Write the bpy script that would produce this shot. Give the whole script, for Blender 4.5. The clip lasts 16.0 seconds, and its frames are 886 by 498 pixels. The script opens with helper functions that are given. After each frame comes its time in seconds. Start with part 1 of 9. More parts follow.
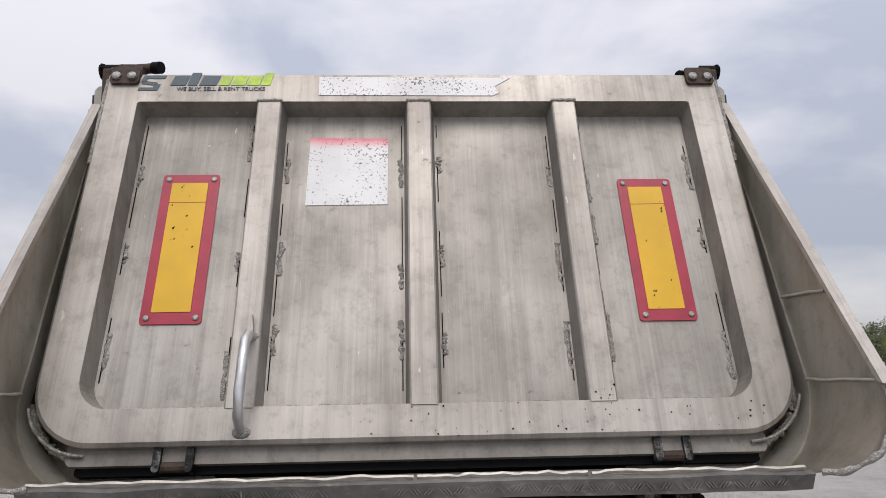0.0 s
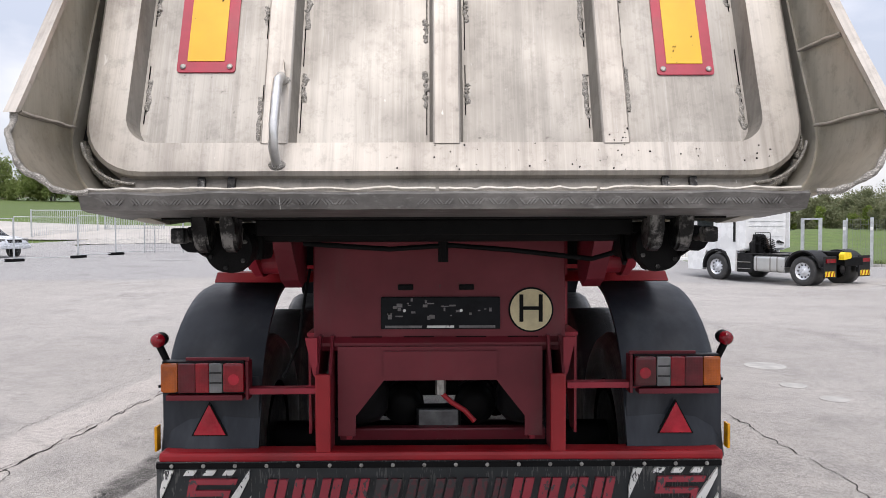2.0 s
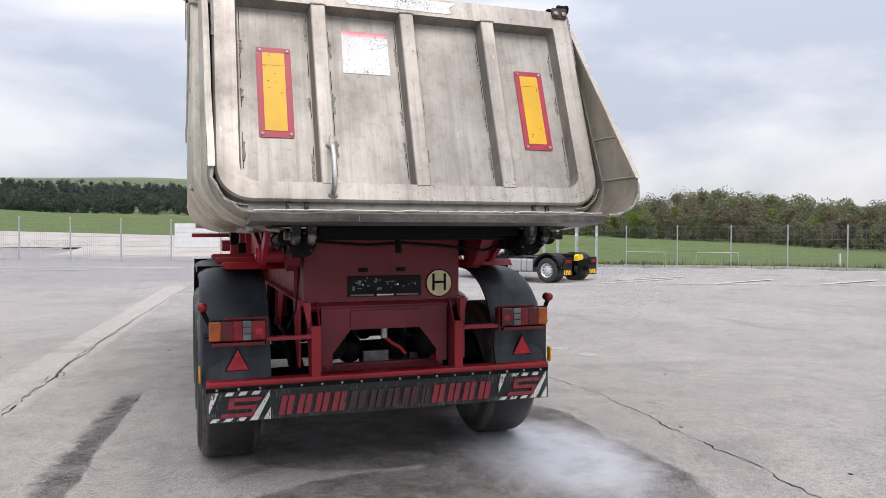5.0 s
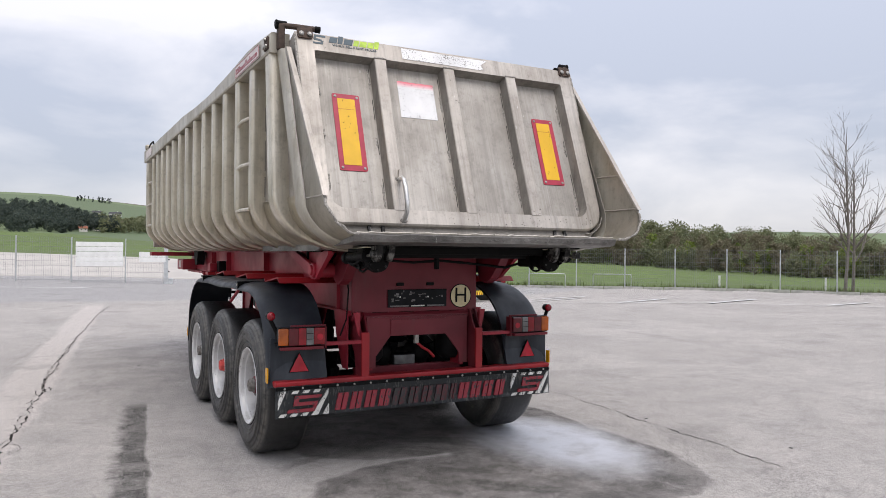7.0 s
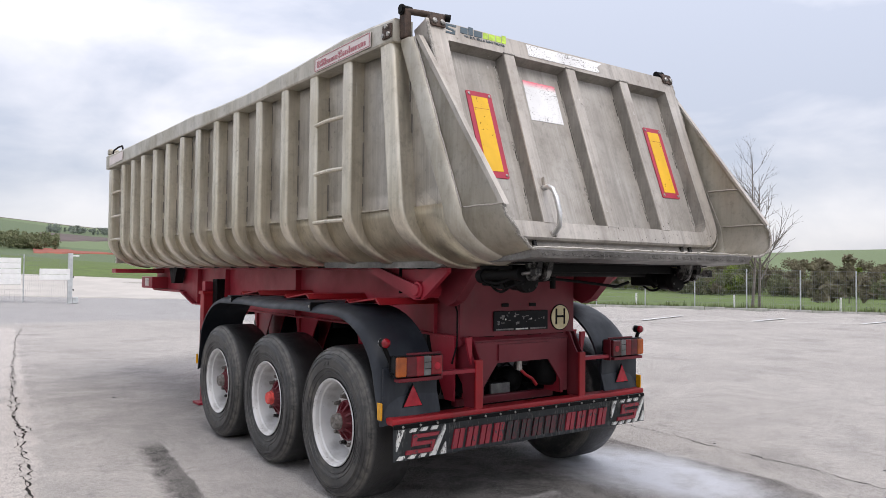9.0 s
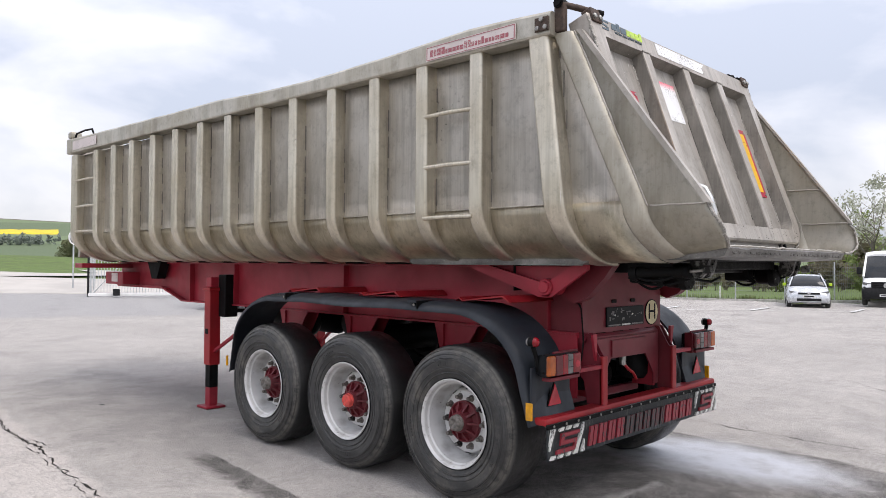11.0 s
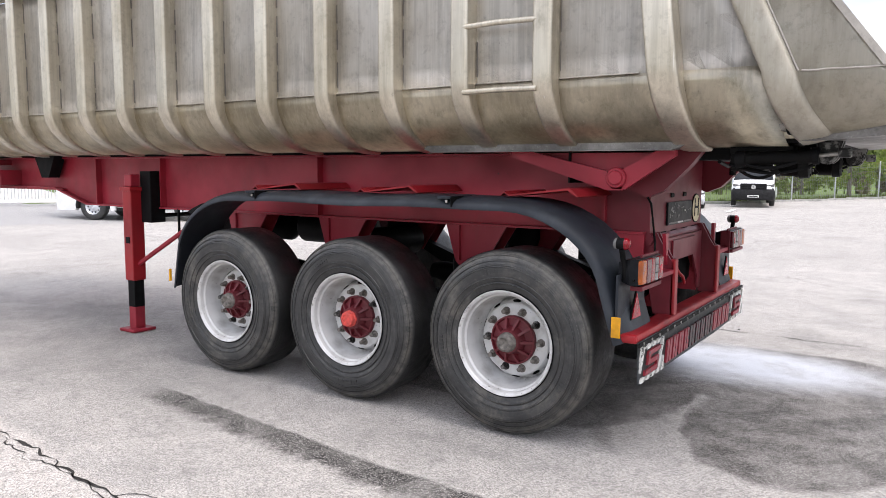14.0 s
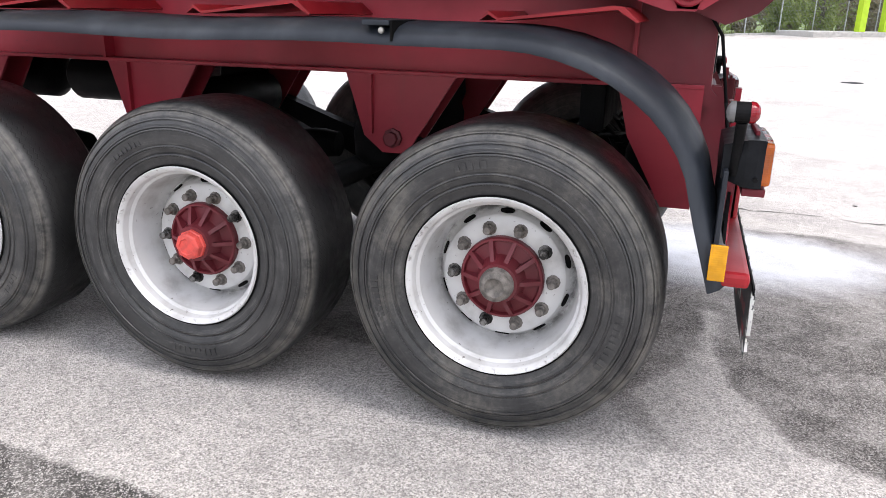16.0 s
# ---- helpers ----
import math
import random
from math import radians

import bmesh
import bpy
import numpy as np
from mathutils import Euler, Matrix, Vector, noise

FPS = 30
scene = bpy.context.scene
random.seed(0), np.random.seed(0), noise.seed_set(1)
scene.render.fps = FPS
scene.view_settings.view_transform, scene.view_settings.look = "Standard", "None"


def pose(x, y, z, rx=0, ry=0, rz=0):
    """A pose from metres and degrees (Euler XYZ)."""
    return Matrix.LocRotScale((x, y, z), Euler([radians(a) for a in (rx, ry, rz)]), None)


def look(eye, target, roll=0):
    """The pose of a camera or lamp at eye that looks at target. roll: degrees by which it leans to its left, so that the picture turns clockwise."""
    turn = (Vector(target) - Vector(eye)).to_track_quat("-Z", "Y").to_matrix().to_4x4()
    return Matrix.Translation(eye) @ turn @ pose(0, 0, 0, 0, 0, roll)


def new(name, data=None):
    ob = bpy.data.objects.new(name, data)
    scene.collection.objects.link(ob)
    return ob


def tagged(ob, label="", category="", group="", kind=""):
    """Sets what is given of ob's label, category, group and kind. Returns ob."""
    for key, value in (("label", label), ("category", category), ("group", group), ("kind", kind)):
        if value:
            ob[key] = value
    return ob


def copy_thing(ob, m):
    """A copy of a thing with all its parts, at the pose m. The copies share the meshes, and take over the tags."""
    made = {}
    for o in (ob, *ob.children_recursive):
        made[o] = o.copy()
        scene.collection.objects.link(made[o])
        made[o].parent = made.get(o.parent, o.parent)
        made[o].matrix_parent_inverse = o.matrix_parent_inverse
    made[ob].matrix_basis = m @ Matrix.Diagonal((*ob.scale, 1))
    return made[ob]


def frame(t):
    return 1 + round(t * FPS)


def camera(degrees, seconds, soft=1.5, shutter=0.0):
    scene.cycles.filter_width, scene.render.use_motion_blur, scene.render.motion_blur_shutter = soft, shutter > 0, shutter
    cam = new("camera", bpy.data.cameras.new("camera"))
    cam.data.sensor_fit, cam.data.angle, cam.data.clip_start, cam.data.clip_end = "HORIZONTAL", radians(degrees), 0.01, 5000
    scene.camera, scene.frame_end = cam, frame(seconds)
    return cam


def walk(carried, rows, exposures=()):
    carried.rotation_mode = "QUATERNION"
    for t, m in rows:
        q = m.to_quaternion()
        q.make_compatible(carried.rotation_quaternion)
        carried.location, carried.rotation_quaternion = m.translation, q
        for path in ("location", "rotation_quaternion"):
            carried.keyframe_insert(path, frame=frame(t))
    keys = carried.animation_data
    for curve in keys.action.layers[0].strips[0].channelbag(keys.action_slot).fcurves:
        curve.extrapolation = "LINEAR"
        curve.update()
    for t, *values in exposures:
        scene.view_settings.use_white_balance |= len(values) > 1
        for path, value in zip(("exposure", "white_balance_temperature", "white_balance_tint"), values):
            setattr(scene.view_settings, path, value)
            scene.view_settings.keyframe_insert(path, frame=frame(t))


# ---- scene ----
cam = camera(61.8, 16.0, 0.75)
PATH = [
    (0, (-0.017, -3.156, 2.093), (0.076, -1.183, 2.409), -1.0),
    (0.5, (-0.004, -3.134, 2.015), (0.055, -1.153, 2.283), -0.9),
    (1, (-0.017, -3.16, 1.889), (0.026, -1.168, 2.067), -0.7),
    (1.5, (-0.03, -3.213, 1.797), (0.007, -1.214, 1.852), -0.7),
    (2, (-0.008, -3.268, 1.696), (0.01, -1.269, 1.636), -0.2),
    (2.5, (-0.015, -3.346, 1.651), (0.04, -1.35, 1.538), 0.3),
    (3, (-0.145, -3.56, 1.624), (-0.013, -1.567, 1.522), 0.2),
    (3.5, (-0.351, -4.001, 1.623), (-0.085, -2.019, 1.565), -0.1),
    (4, (-0.675, -4.431, 1.681), (-0.236, -2.481, 1.616), -0.6),
    (4.2, (-0.818, -4.54, 1.701), (-0.331, -2.602, 1.63), -0.4),
    (6.3, (-2.231, -5.715, 1.671), (-1.365, -3.912, 1.677), -0.1),
    (6.5, (-2.375, -5.682, 1.684), (-1.49, -3.888, 1.687), -0.0),
    (7, (-2.714, -5.493, 1.672), (-1.781, -3.723, 1.686), 0.5),
    (7.5, (-2.91, -5.172, 1.681), (-1.932, -3.428, 1.697), 0.7),
    (8, (-3.268, -4.802, 1.676), (-2.228, -3.094, 1.707), 0.9),
    (8.5, (-3.536, -4.446, 1.642), (-2.429, -2.781, 1.691), 0.9),
    (9, (-3.817, -4.108, 1.658), (-2.641, -2.491, 1.722), 0.6),
    (9.5, (-4.183, -3.761, 1.669), (-2.927, -2.206, 1.747), 0.1),
    (10, (-4.397, -3.487, 1.677), (-3.087, -1.978, 1.752), -0.3),
    (10.2, (-4.539, -3.345, 1.681), (-3.2, -1.862, 1.749), -0.2),
    (12.3, (-5.55, -2.416, 1.697), (-4.021, -1.127, 1.678), 0.5),
    (12.5, (-5.53, -2.378, 1.679), (-3.991, -1.101, 1.641), 0.4),
    (13, (-5.328, -2.1, 1.598), (-3.751, -0.874, 1.496), 0.4),
    (13.5, (-5.156, -1.719, 1.558), (-3.543, -0.547, 1.396), 0.3),
    (14, (-5.015, -1.309, 1.574), (-3.36, -0.207, 1.362), 0.3),
    (14.5, (-4.74, -0.948, 1.575), (-3.054, 0.085, 1.273), -0.1),
    (15, (-4.448, -0.531, 1.499), (-2.737, 0.405, 1.055), 0.3),
    (15.5, (-4.026, -0.133, 1.458), (-2.279, 0.654, 0.884), 0.8),
    (16, (-3.534, 0.218, 1.455), (-1.722, 0.797, 0.837), 1.2),
]
EXPOSE = [(t, e, 6580, 13) for t, e in ((0.0, 0.16), (1.0, 0.32), (2.0, 0.70), (2.5, 0.90), (3.2, 0.92), (4.0, 0.74), (6.3, 0.52), (9.0, 0.62), (10.2, 0.71), (12.3, 0.81), (13.5, 1.06), (14.5, 1.25), (15.0, 1.30), (15.5, 1.45), (16.0, 1.56))]
walk(cam, [(t, look(eye, target, roll)) for t, eye, target, roll in PATH], EXPOSE)

# ---- sky, sun ----
SUN_EL, SUN_AZ = 61.0, 178.0
world = bpy.data.worlds.new("sky")
scene.world = world
world.use_nodes = True
wn, wl = world.node_tree.nodes, world.node_tree.links
wn.clear()
w_out, w_bg = wn.new("ShaderNodeOutputWorld"), wn.new("ShaderNodeBackground")
w_sky = wn.new("ShaderNodeTexSky")
w_sky.sky_type, w_sky.sun_disc = "NISHITA", False
w_sky.sun_elevation, w_sky.sun_rotation = radians(SUN_EL), radians(SUN_AZ)
w_gain = wn.new("ShaderNodeVectorMath")
w_gain.operation = "SCALE"
w_gain.inputs[3].default_value = 0.12
wl.new(w_sky.outputs[0], w_gain.inputs[0])
w_tc, w_map = wn.new("ShaderNodeTexCoord"), wn.new("ShaderNodeMapping")
w_map.inputs["Scale"].default_value = (1.0, 1.0, 2.4)
w_n1 = wn.new("ShaderNodeTexNoise")
w_n1.inputs["Scale"].default_value, w_n1.inputs["Detail"].default_value = 2.5, 7.0
w_n1.inputs["Roughness"].default_value, w_n1.inputs["Distortion"].default_value = 0.52, 0.3
# long flat banks under the broken layer
w_map2, w_n2, w_both = wn.new("ShaderNodeMapping"), wn.new("ShaderNodeTexNoise"), wn.new("ShaderNodeMix")
w_map2.inputs["Scale"].default_value, w_map2.inputs["Location"].default_value = (1.0, 1.0, 3.0), (3.1, 0.7, 0.2)
w_n2.inputs["Scale"].default_value, w_n2.inputs["Detail"].default_value, w_n2.inputs["Roughness"].default_value = 1.9, 5.0, 0.48
w_both.inputs[0].default_value = 0.36
wl.new(w_tc.outputs["Generated"], w_map2.inputs[0])
wl.new(w_map2.outputs[0], w_n2.inputs["Vector"])
wl.new(w_n1.outputs["Fac"], w_both.inputs[2])
wl.new(w_n2.outputs["Fac"], w_both.inputs[3])
w_ramp = wn.new("ShaderNodeValToRGB")
w_ramp.color_ramp.elements[0].position, w_ramp.color_ramp.elements[1].position = 0.425, 0.56
w_ramp.color_ramp.elements[0].color = (0.42, 0.455, 0.53, 1)
w_ramp.color_ramp.elements[1].color = (0.69, 0.692, 0.722, 1)
w_mix = wn.new("ShaderNodeMix")
w_mix.data_type = "RGBA"
w_mix.inputs[0].default_value = 0.86
wl.new(w_tc.outputs["Generated"], w_map.inputs[0])
wl.new(w_map.outputs[0], w_n1.inputs["Vector"])
wl.new(w_both.outputs[0], w_ramp.inputs[0])
wl.new(w_gain.outputs[0], w_mix.inputs[6])
wl.new(w_ramp.outputs[0], w_mix.inputs[7])
# an overcast sky is brighter overhead than at the skyline
w_sep, w_up, w_full = wn.new("ShaderNodeSeparateXYZ"), wn.new("ShaderNodeValToRGB"), wn.new("ShaderNodeMath")
wl.new(w_tc.outputs["Generated"], w_sep.inputs[0])
wl.new(w_sep.outputs[2], w_up.inputs[0])
while len(w_up.color_ramp.elements) < 4:
    w_up.color_ramp.elements.new(0.5)
for stop, (at, v) in zip(w_up.color_ramp.elements, ((0.0, 0.47), (0.20, 0.59), (0.42, 0.73), (1.0, 0.95))):
    stop.position, stop.color = at, (v, v, v, 1)
w_full.operation = "MULTIPLY"
w_full.inputs[1].default_value = 1.68
wl.new(w_up.outputs[0], w_full.inputs[0])
wl.new(w_full.outputs[0], w_bg.inputs[1])
wl.new(w_mix.outputs[2], w_bg.inputs[0])
wl.new(w_bg.outputs[0], w_out.inputs[0])

sun = new("sun", bpy.data.lights.new("sun", "SUN"))
sun.data.energy, sun.data.angle, sun.data.color = 1.22, radians(36), (1.0, 0.95, 0.88)
sun.matrix_world = look((0, 0, 30), (-30 * math.cos(radians(SUN_EL)) * math.sin(radians(SUN_AZ)), -30 * math.cos(radians(SUN_EL)) * math.cos(radians(SUN_AZ)), 30 - 30 * math.sin(radians(SUN_EL))))

# ---- materials ----
class Nodes:
    """Short hand for building a node material."""

    def __init__(self, name):
        self.m = bpy.data.materials.new(name)
        self.m.use_nodes = True
        self.t = self.m.node_tree
        self.b = self.t.nodes["Principled BSDF"]
        self.co = self.t.nodes.new("ShaderNodeTexCoord").outputs["Object"]

    def put(self, socket, value):
        if isinstance(value, bpy.types.NodeSocket):
            self.t.links.new(value, socket)
        elif hasattr(value, "__len__") and len(value) == 3 and socket.type == "RGBA":
            socket.default_value = (*value, 1)
        else:
            socket.default_value = value

    def math(self, op, a, b=0.0, clamp=False):
        n = self.t.nodes.new("ShaderNodeMath")
        n.operation, n.use_clamp = op, clamp
        self.put(n.inputs[0], a)
        self.put(n.inputs[1], b)
        return n.outputs[0]

    def stretch(self, scale, co=None):
        n = self.t.nodes.new("ShaderNodeMapping")
        n.inputs["Scale"].default_value = scale
        self.put(n.inputs[0], self.co if co is None else co)
        return n.outputs[0]

    def noise(self, scale, detail=4.0, rough=0.55, co=None):
        n = self.t.nodes.new("ShaderNodeTexNoise")
        n.inputs["Scale"].default_value, n.inputs["Detail"].default_value, n.inputs["Roughness"].default_value = scale, detail, rough
        self.put(n.inputs["Vector"], self.co if co is None else co)
        return n.outputs["Fac"]

    def cells(self, scale, co=None, out="Distance"):
        n = self.t.nodes.new("ShaderNodeTexVoronoi")
        n.inputs["Scale"].default_value = scale
        self.put(n.inputs["Vector"], self.co if co is None else co)
        return n.outputs[out]

    def ramp(self, x, lo, hi, a=0.0, b=1.0):
        n = self.t.nodes.new("ShaderNodeMapRange")
        n.interpolation_type = "SMOOTHSTEP"
        for k, v in zip(range(5), (x, lo, hi, a, b)):
            self.put(n.inputs[k], v)
        return n.outputs[0]

    def mix(self, f, a, b, kind="MIX"):
        n = self.t.nodes.new("ShaderNodeMix")
        n.data_type, n.blend_type = "RGBA", kind
        self.put(n.inputs[0], f)
        self.put(n.inputs[6], a)
        self.put(n.inputs[7], b)
        return n.outputs[2]

    def xyz(self):
        n = self.t.nodes.new("ShaderNodeSeparateXYZ")
        self.put(n.inputs[0], self.co)
        return n.outputs

    def rand(self):
        return self.t.nodes.new("ShaderNodeObjectInfo").outputs["Random"]

    def island(self):
        return self.t.nodes.new("ShaderNodeNewGeometry").outputs["Random Per Island"]

    def bump(self, height, strength=0.3, dist=0.01):
        n = self.t.nodes.new("ShaderNodeBump")
        n.inputs["Distance"].default_value = dist
        self.put(n.inputs["Strength"], strength)
        self.put(n.inputs["Height"], height)
        self.put(self.b.inputs["Normal"], n.outputs[0])

    def done(self, base, rough=0.5, metal=0.0, **more):
        self.put(self.b.inputs["Base Color"], base)
        self.put(self.b.inputs["Roughness"], rough)
        self.put(self.b.inputs["Metallic"], metal)
        for key, value in more.items():
            self.put(self.b.inputs[key], value)
        return self.m


def plain(name, base, rough=0.5, metal=0.0, vary=0.18, scale=9.0, bump=0.0):
    """A surface with a little dirt and a broken gloss."""
    n = Nodes(name)
    f = n.noise(scale, 5)
    dark = tuple(c * (1 - vary) for c in base)
    light = tuple(min(1, c * (1 + vary)) for c in base)
    film = tuple(c * 0.5 + (0.05 if max(base) > 0.02 else 0.010) for c in base)
    col = n.mix(n.ramp(f, 0.3, 0.7), dark, light)
    g = n.noise(scale * 14, 3)
    col = n.mix(n.ramp(g, 0.35, 0.8, 0.0, vary), col, film)
    if bump:
        n.bump(g, bump, 0.004)
    matt = {"Specular IOR Level": 0.09} if max(base) < 0.05 and rough > 0.3 else {}
    return n.done(col, n.ramp(f, 0.25, 0.75, max(0.05, rough - 0.09), min(1, rough + 0.09)), metal, **matt)


def aluminium(name, base, brown, streak, rough=0.5, metal=0.4, scuff=0.3):
    """Weathered sheet: run marks down the sheet, brown film, pale scuffs, small pits."""
    n = Nodes(name)
    runs = n.noise(1.0, 6, 0.6, n.stretch(streak))
    cloud = n.noise(2.1, 5)
    fine = n.noise(1.0, 3, 0.6, n.stretch(tuple(s * 7 for s in streak)))
    col = n.mix(n.ramp(cloud, 0.30, 0.72), base, brown)
    col = n.mix(n.ramp(runs, 0.46, 0.72, 0.0, 0.55), col, tuple(c * 0.66 for c in brown))
    col = n.mix(n.ramp(n.noise(5.0, 6, 0.7), 0.52, 0.72, 0.0, 0.40), col, tuple(c * 0.55 for c in brown))
    smear = n.noise(1.0, 6, 0.65, n.stretch(tuple(min(3.2, v * 0.35) for v in streak)))
    col = n.mix(n.ramp(smear, 0.52, 0.70, 0.0, 0.5), col, tuple(c * 0.62 for c in base))
    col = n.mix(n.ramp(smear, 0.30, 0.44, 0.35, 0.0), col, tuple(min(1, c * 1.25) for c in base))
    col = n.mix(n.ramp(fine, 0.55, 0.85, 0.0, scuff), col, (0.72, 0.71, 0.69))
    thread = n.noise(1.0, 4, 0.7, n.stretch(tuple(min(75, v * 4.5) if v > 3 else v for v in streak)))
    col = n.mix(n.ramp(thread, 0.50, 0.66, 0.0, 0.15), col, tuple(c * 0.55 for c in brown))
    col = n.mix(n.ramp(thread, 0.36, 0.48, 0.12, 0.0), col, tuple(min(1, c * 1.35) for c in base))
    mottle = n.noise(17, 6, 0.75)
    col = n.mix(n.ramp(mottle, 0.50, 0.66, 0.0, 0.26), col, tuple(c * 0.5 for c in brown))
    mark = n.ramp(n.noise(1.0, 2, 0.5, n.stretch((38, 38, 1.6))), 0.745, 0.775)
    col = n.mix(n.math("MULTIPLY", mark, 0.45), col, (0.80, 0.79, 0.76))
    pits = n.ramp(n.noise(34, 2), 0.70, 0.78)
    col = n.mix(n.math("MULTIPLY", pits, n.ramp(n.noise(1.7, 2), 0.5, 0.7, 0.0, 0.75)), col, (0.06, 0.055, 0.05))
    n.bump(n.math("ADD", n.math("MULTIPLY", fine, 0.5), n.math("MULTIPLY", n.noise(3.0, 2), 2.0)), 0.10, 0.01)
    return n.done(col, n.ramp(cloud, 0.3, 0.75, rough - 0.05, rough + 0.10), metal)


ALU_GATE = aluminium("pale_aluminium", (0.535, 0.498, 0.450), (0.368, 0.334, 0.297), (17, 2.0, 0.55), 0.52, 0.55, 0.22)
ALU_PANEL = aluminium("dull_panel_aluminium", (0.47, 0.442, 0.402), (0.32, 0.296, 0.264), (16, 2.0, 0.5), 0.54, 0.52, 0.22)
# darker sheet: recess shade painted into rib and frame flanks, grime elsewhere
ALU_SHADE_GRIME = aluminium("shaded_grimy_aluminium", (0.30, 0.278, 0.246), (0.20, 0.184, 0.162), (12, 12, 1.5), 0.6, 0.3, 0.12)
ALU_SIDE = aluminium("dull_aluminium", (0.65, 0.615, 0.558), (0.49, 0.455, 0.393), (13, 13, 0.8), 0.40, 0.78, 0.50)
ALU_RIB = aluminium("brownish_aluminium", (0.655, 0.605, 0.505), (0.505, 0.452, 0.352), (13, 13, 0.8), 0.37, 0.80, 0.28)
ALU_BELLY = aluminium("brown_stained_aluminium", (0.66, 0.605, 0.49), (0.42, 0.37, 0.28), (9, 9, 1.0), 0.33, 0.85, 0.12)
ALU_WING = aluminium("grey_aluminium", (0.51, 0.485, 0.425), (0.38, 0.345, 0.275), (5, 5, 1.2), 0.44, 0.65, 0.12)
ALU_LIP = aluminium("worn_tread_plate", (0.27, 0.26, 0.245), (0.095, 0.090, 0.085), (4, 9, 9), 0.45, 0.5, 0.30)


def beaded(name):
    n = Nodes(name)
    f, g = n.cells(210), n.noise(70, 4, 0.7)
    n.bump(n.math("ADD", f, g), 0.5, 0.008)
    col = n.mix(n.ramp(g, 0.35, 0.65), (0.29, 0.275, 0.245), (0.54, 0.51, 0.465))
    return n.done(n.mix(n.ramp(f, 0.34, 0.56, 0.0, 0.45), col, (0.08, 0.075, 0.07)), 0.6, 0.3)


WELD = beaded("weld_bead")


def cast(name):
    """Worn cast steel: bright rubbed patches in greasy dark."""
    n = Nodes(name)
    f, g = n.noise(14, 5, 0.7), n.noise(60, 3)
    n.bump(n.math("ADD", f, g), 0.5, 0.01)
    return n.done(n.mix(n.ramp(f, 0.46, 0.62), (0.014, 0.0135, 0.013), (0.20, 0.195, 0.185)), 0.45, 0.6)


CAST = cast("worn_cast_steel")


def red_paint(name, base, dust):
    n = Nodes(name)
    cloud, fine = n.noise(2.4, 6), n.noise(26, 4)
    col = n.mix(n.ramp(cloud, 0.3, 0.75), base, tuple(c * 0.62 for c in base))
    col = n.mix(n.ramp(n.noise(1.3, 5, 0.65, n.stretch((3, 3, 0.7))), 0.48, 0.80, 0.0, dust), col, (0.105, 0.048, 0.048))
    chips = n.math("MULTIPLY", n.ramp(fine, 0.68, 0.73), n.ramp(cloud, 0.48, 0.7))
    col = n.mix(chips, col, (0.06, 0.035, 0.03))
    n.bump(fine, 0.12, 0.004)
    return n.done(col, n.ramp(cloud, 0.3, 0.7, 0.36, 0.54), 0.0, **{"Specular IOR Level": 0.36})


RED = red_paint("chassis_red", (0.345, 0.024, 0.042), 0.36)
RED_BRIGHT = red_paint("fresh_red", (0.33, 0.014, 0.020), 0.25)
# chassis red darkened for the shade under the tub overhang, plus grime
RED_TAIL = red_paint("shaded_grimy_tail_red", (0.175, 0.018, 0.029), 0.60)
RED_HUB = red_paint("hub_red", (0.15, 0.020, 0.028), 0.6)
RED_DARK = red_paint("dark_lamp_red", (0.16, 0.012, 0.022), 0.3)
CAP_GREY = plain("dirty_cap", (0.15, 0.135, 0.12), 0.55, 0.3, 0.5, 45, 0.4)
RED_CAP = plain("sprayed_red_cap", (0.62, 0.07, 0.055), 0.55, 0, 0.2, 30)
BLACK = plain("black_steel", (0.0055, 0.0055, 0.006), 0.55, 0.0, 0.4, 12, 0.1)
GREASE = plain("greasy_steel", (0.0042, 0.0041, 0.0041), 0.55, 0.0, 0.5, 16, 0.3)
POLISHED = plain("polished_aluminium_tube", (0.66, 0.66, 0.65), 0.36, 0.75, 0.10, 30, 0.1)
STEEL = plain("worn_steel", (0.33, 0.32, 0.30), 0.42, 0.8, 0.3, 40, 0.3)
GALV = plain("galvanised_steel", (0.52, 0.54, 0.55), 0.5, 0.45, 0.15, 6)
WIRE = plain("weathered_wire", (0.24, 0.25, 0.26), 0.6, 0.3, 0.2, 4)
RUST = plain("rusty_steel", (0.075, 0.050, 0.038), 0.75, 0.3, 0.45, 40, 0.4)
WHITE = plain("white_paint", (0.78, 0.78, 0.77), 0.4, 0, 0.06, 5)
CRACK = plain("crack_dirt", (0.035, 0.032, 0.030), 0.95, 0, 0.4, 30)
DARK = plain("dark_gap", (0.004, 0.004, 0.004), 0.9, 0, 0.2, 9)


def fender_plastic():
    n = Nodes("black_plastic")
    f = n.noise(5, 5)
    dust = n.noise(1.2, 5, 0.6, n.stretch((3, 3, 0.8)))
    n.bump(n.noise(220, 2), 0.15, 0.002)
    return n.done(n.mix(n.ramp(dust, 0.40, 0.85, 0.0, 0.55), (0.017, 0.0205, 0.027), (0.095, 0.106, 0.120)), n.ramp(f, 0.3, 0.7, 0.36, 0.55), **{"Specular IOR Level": 0.26})


PLASTIC = fender_plastic()


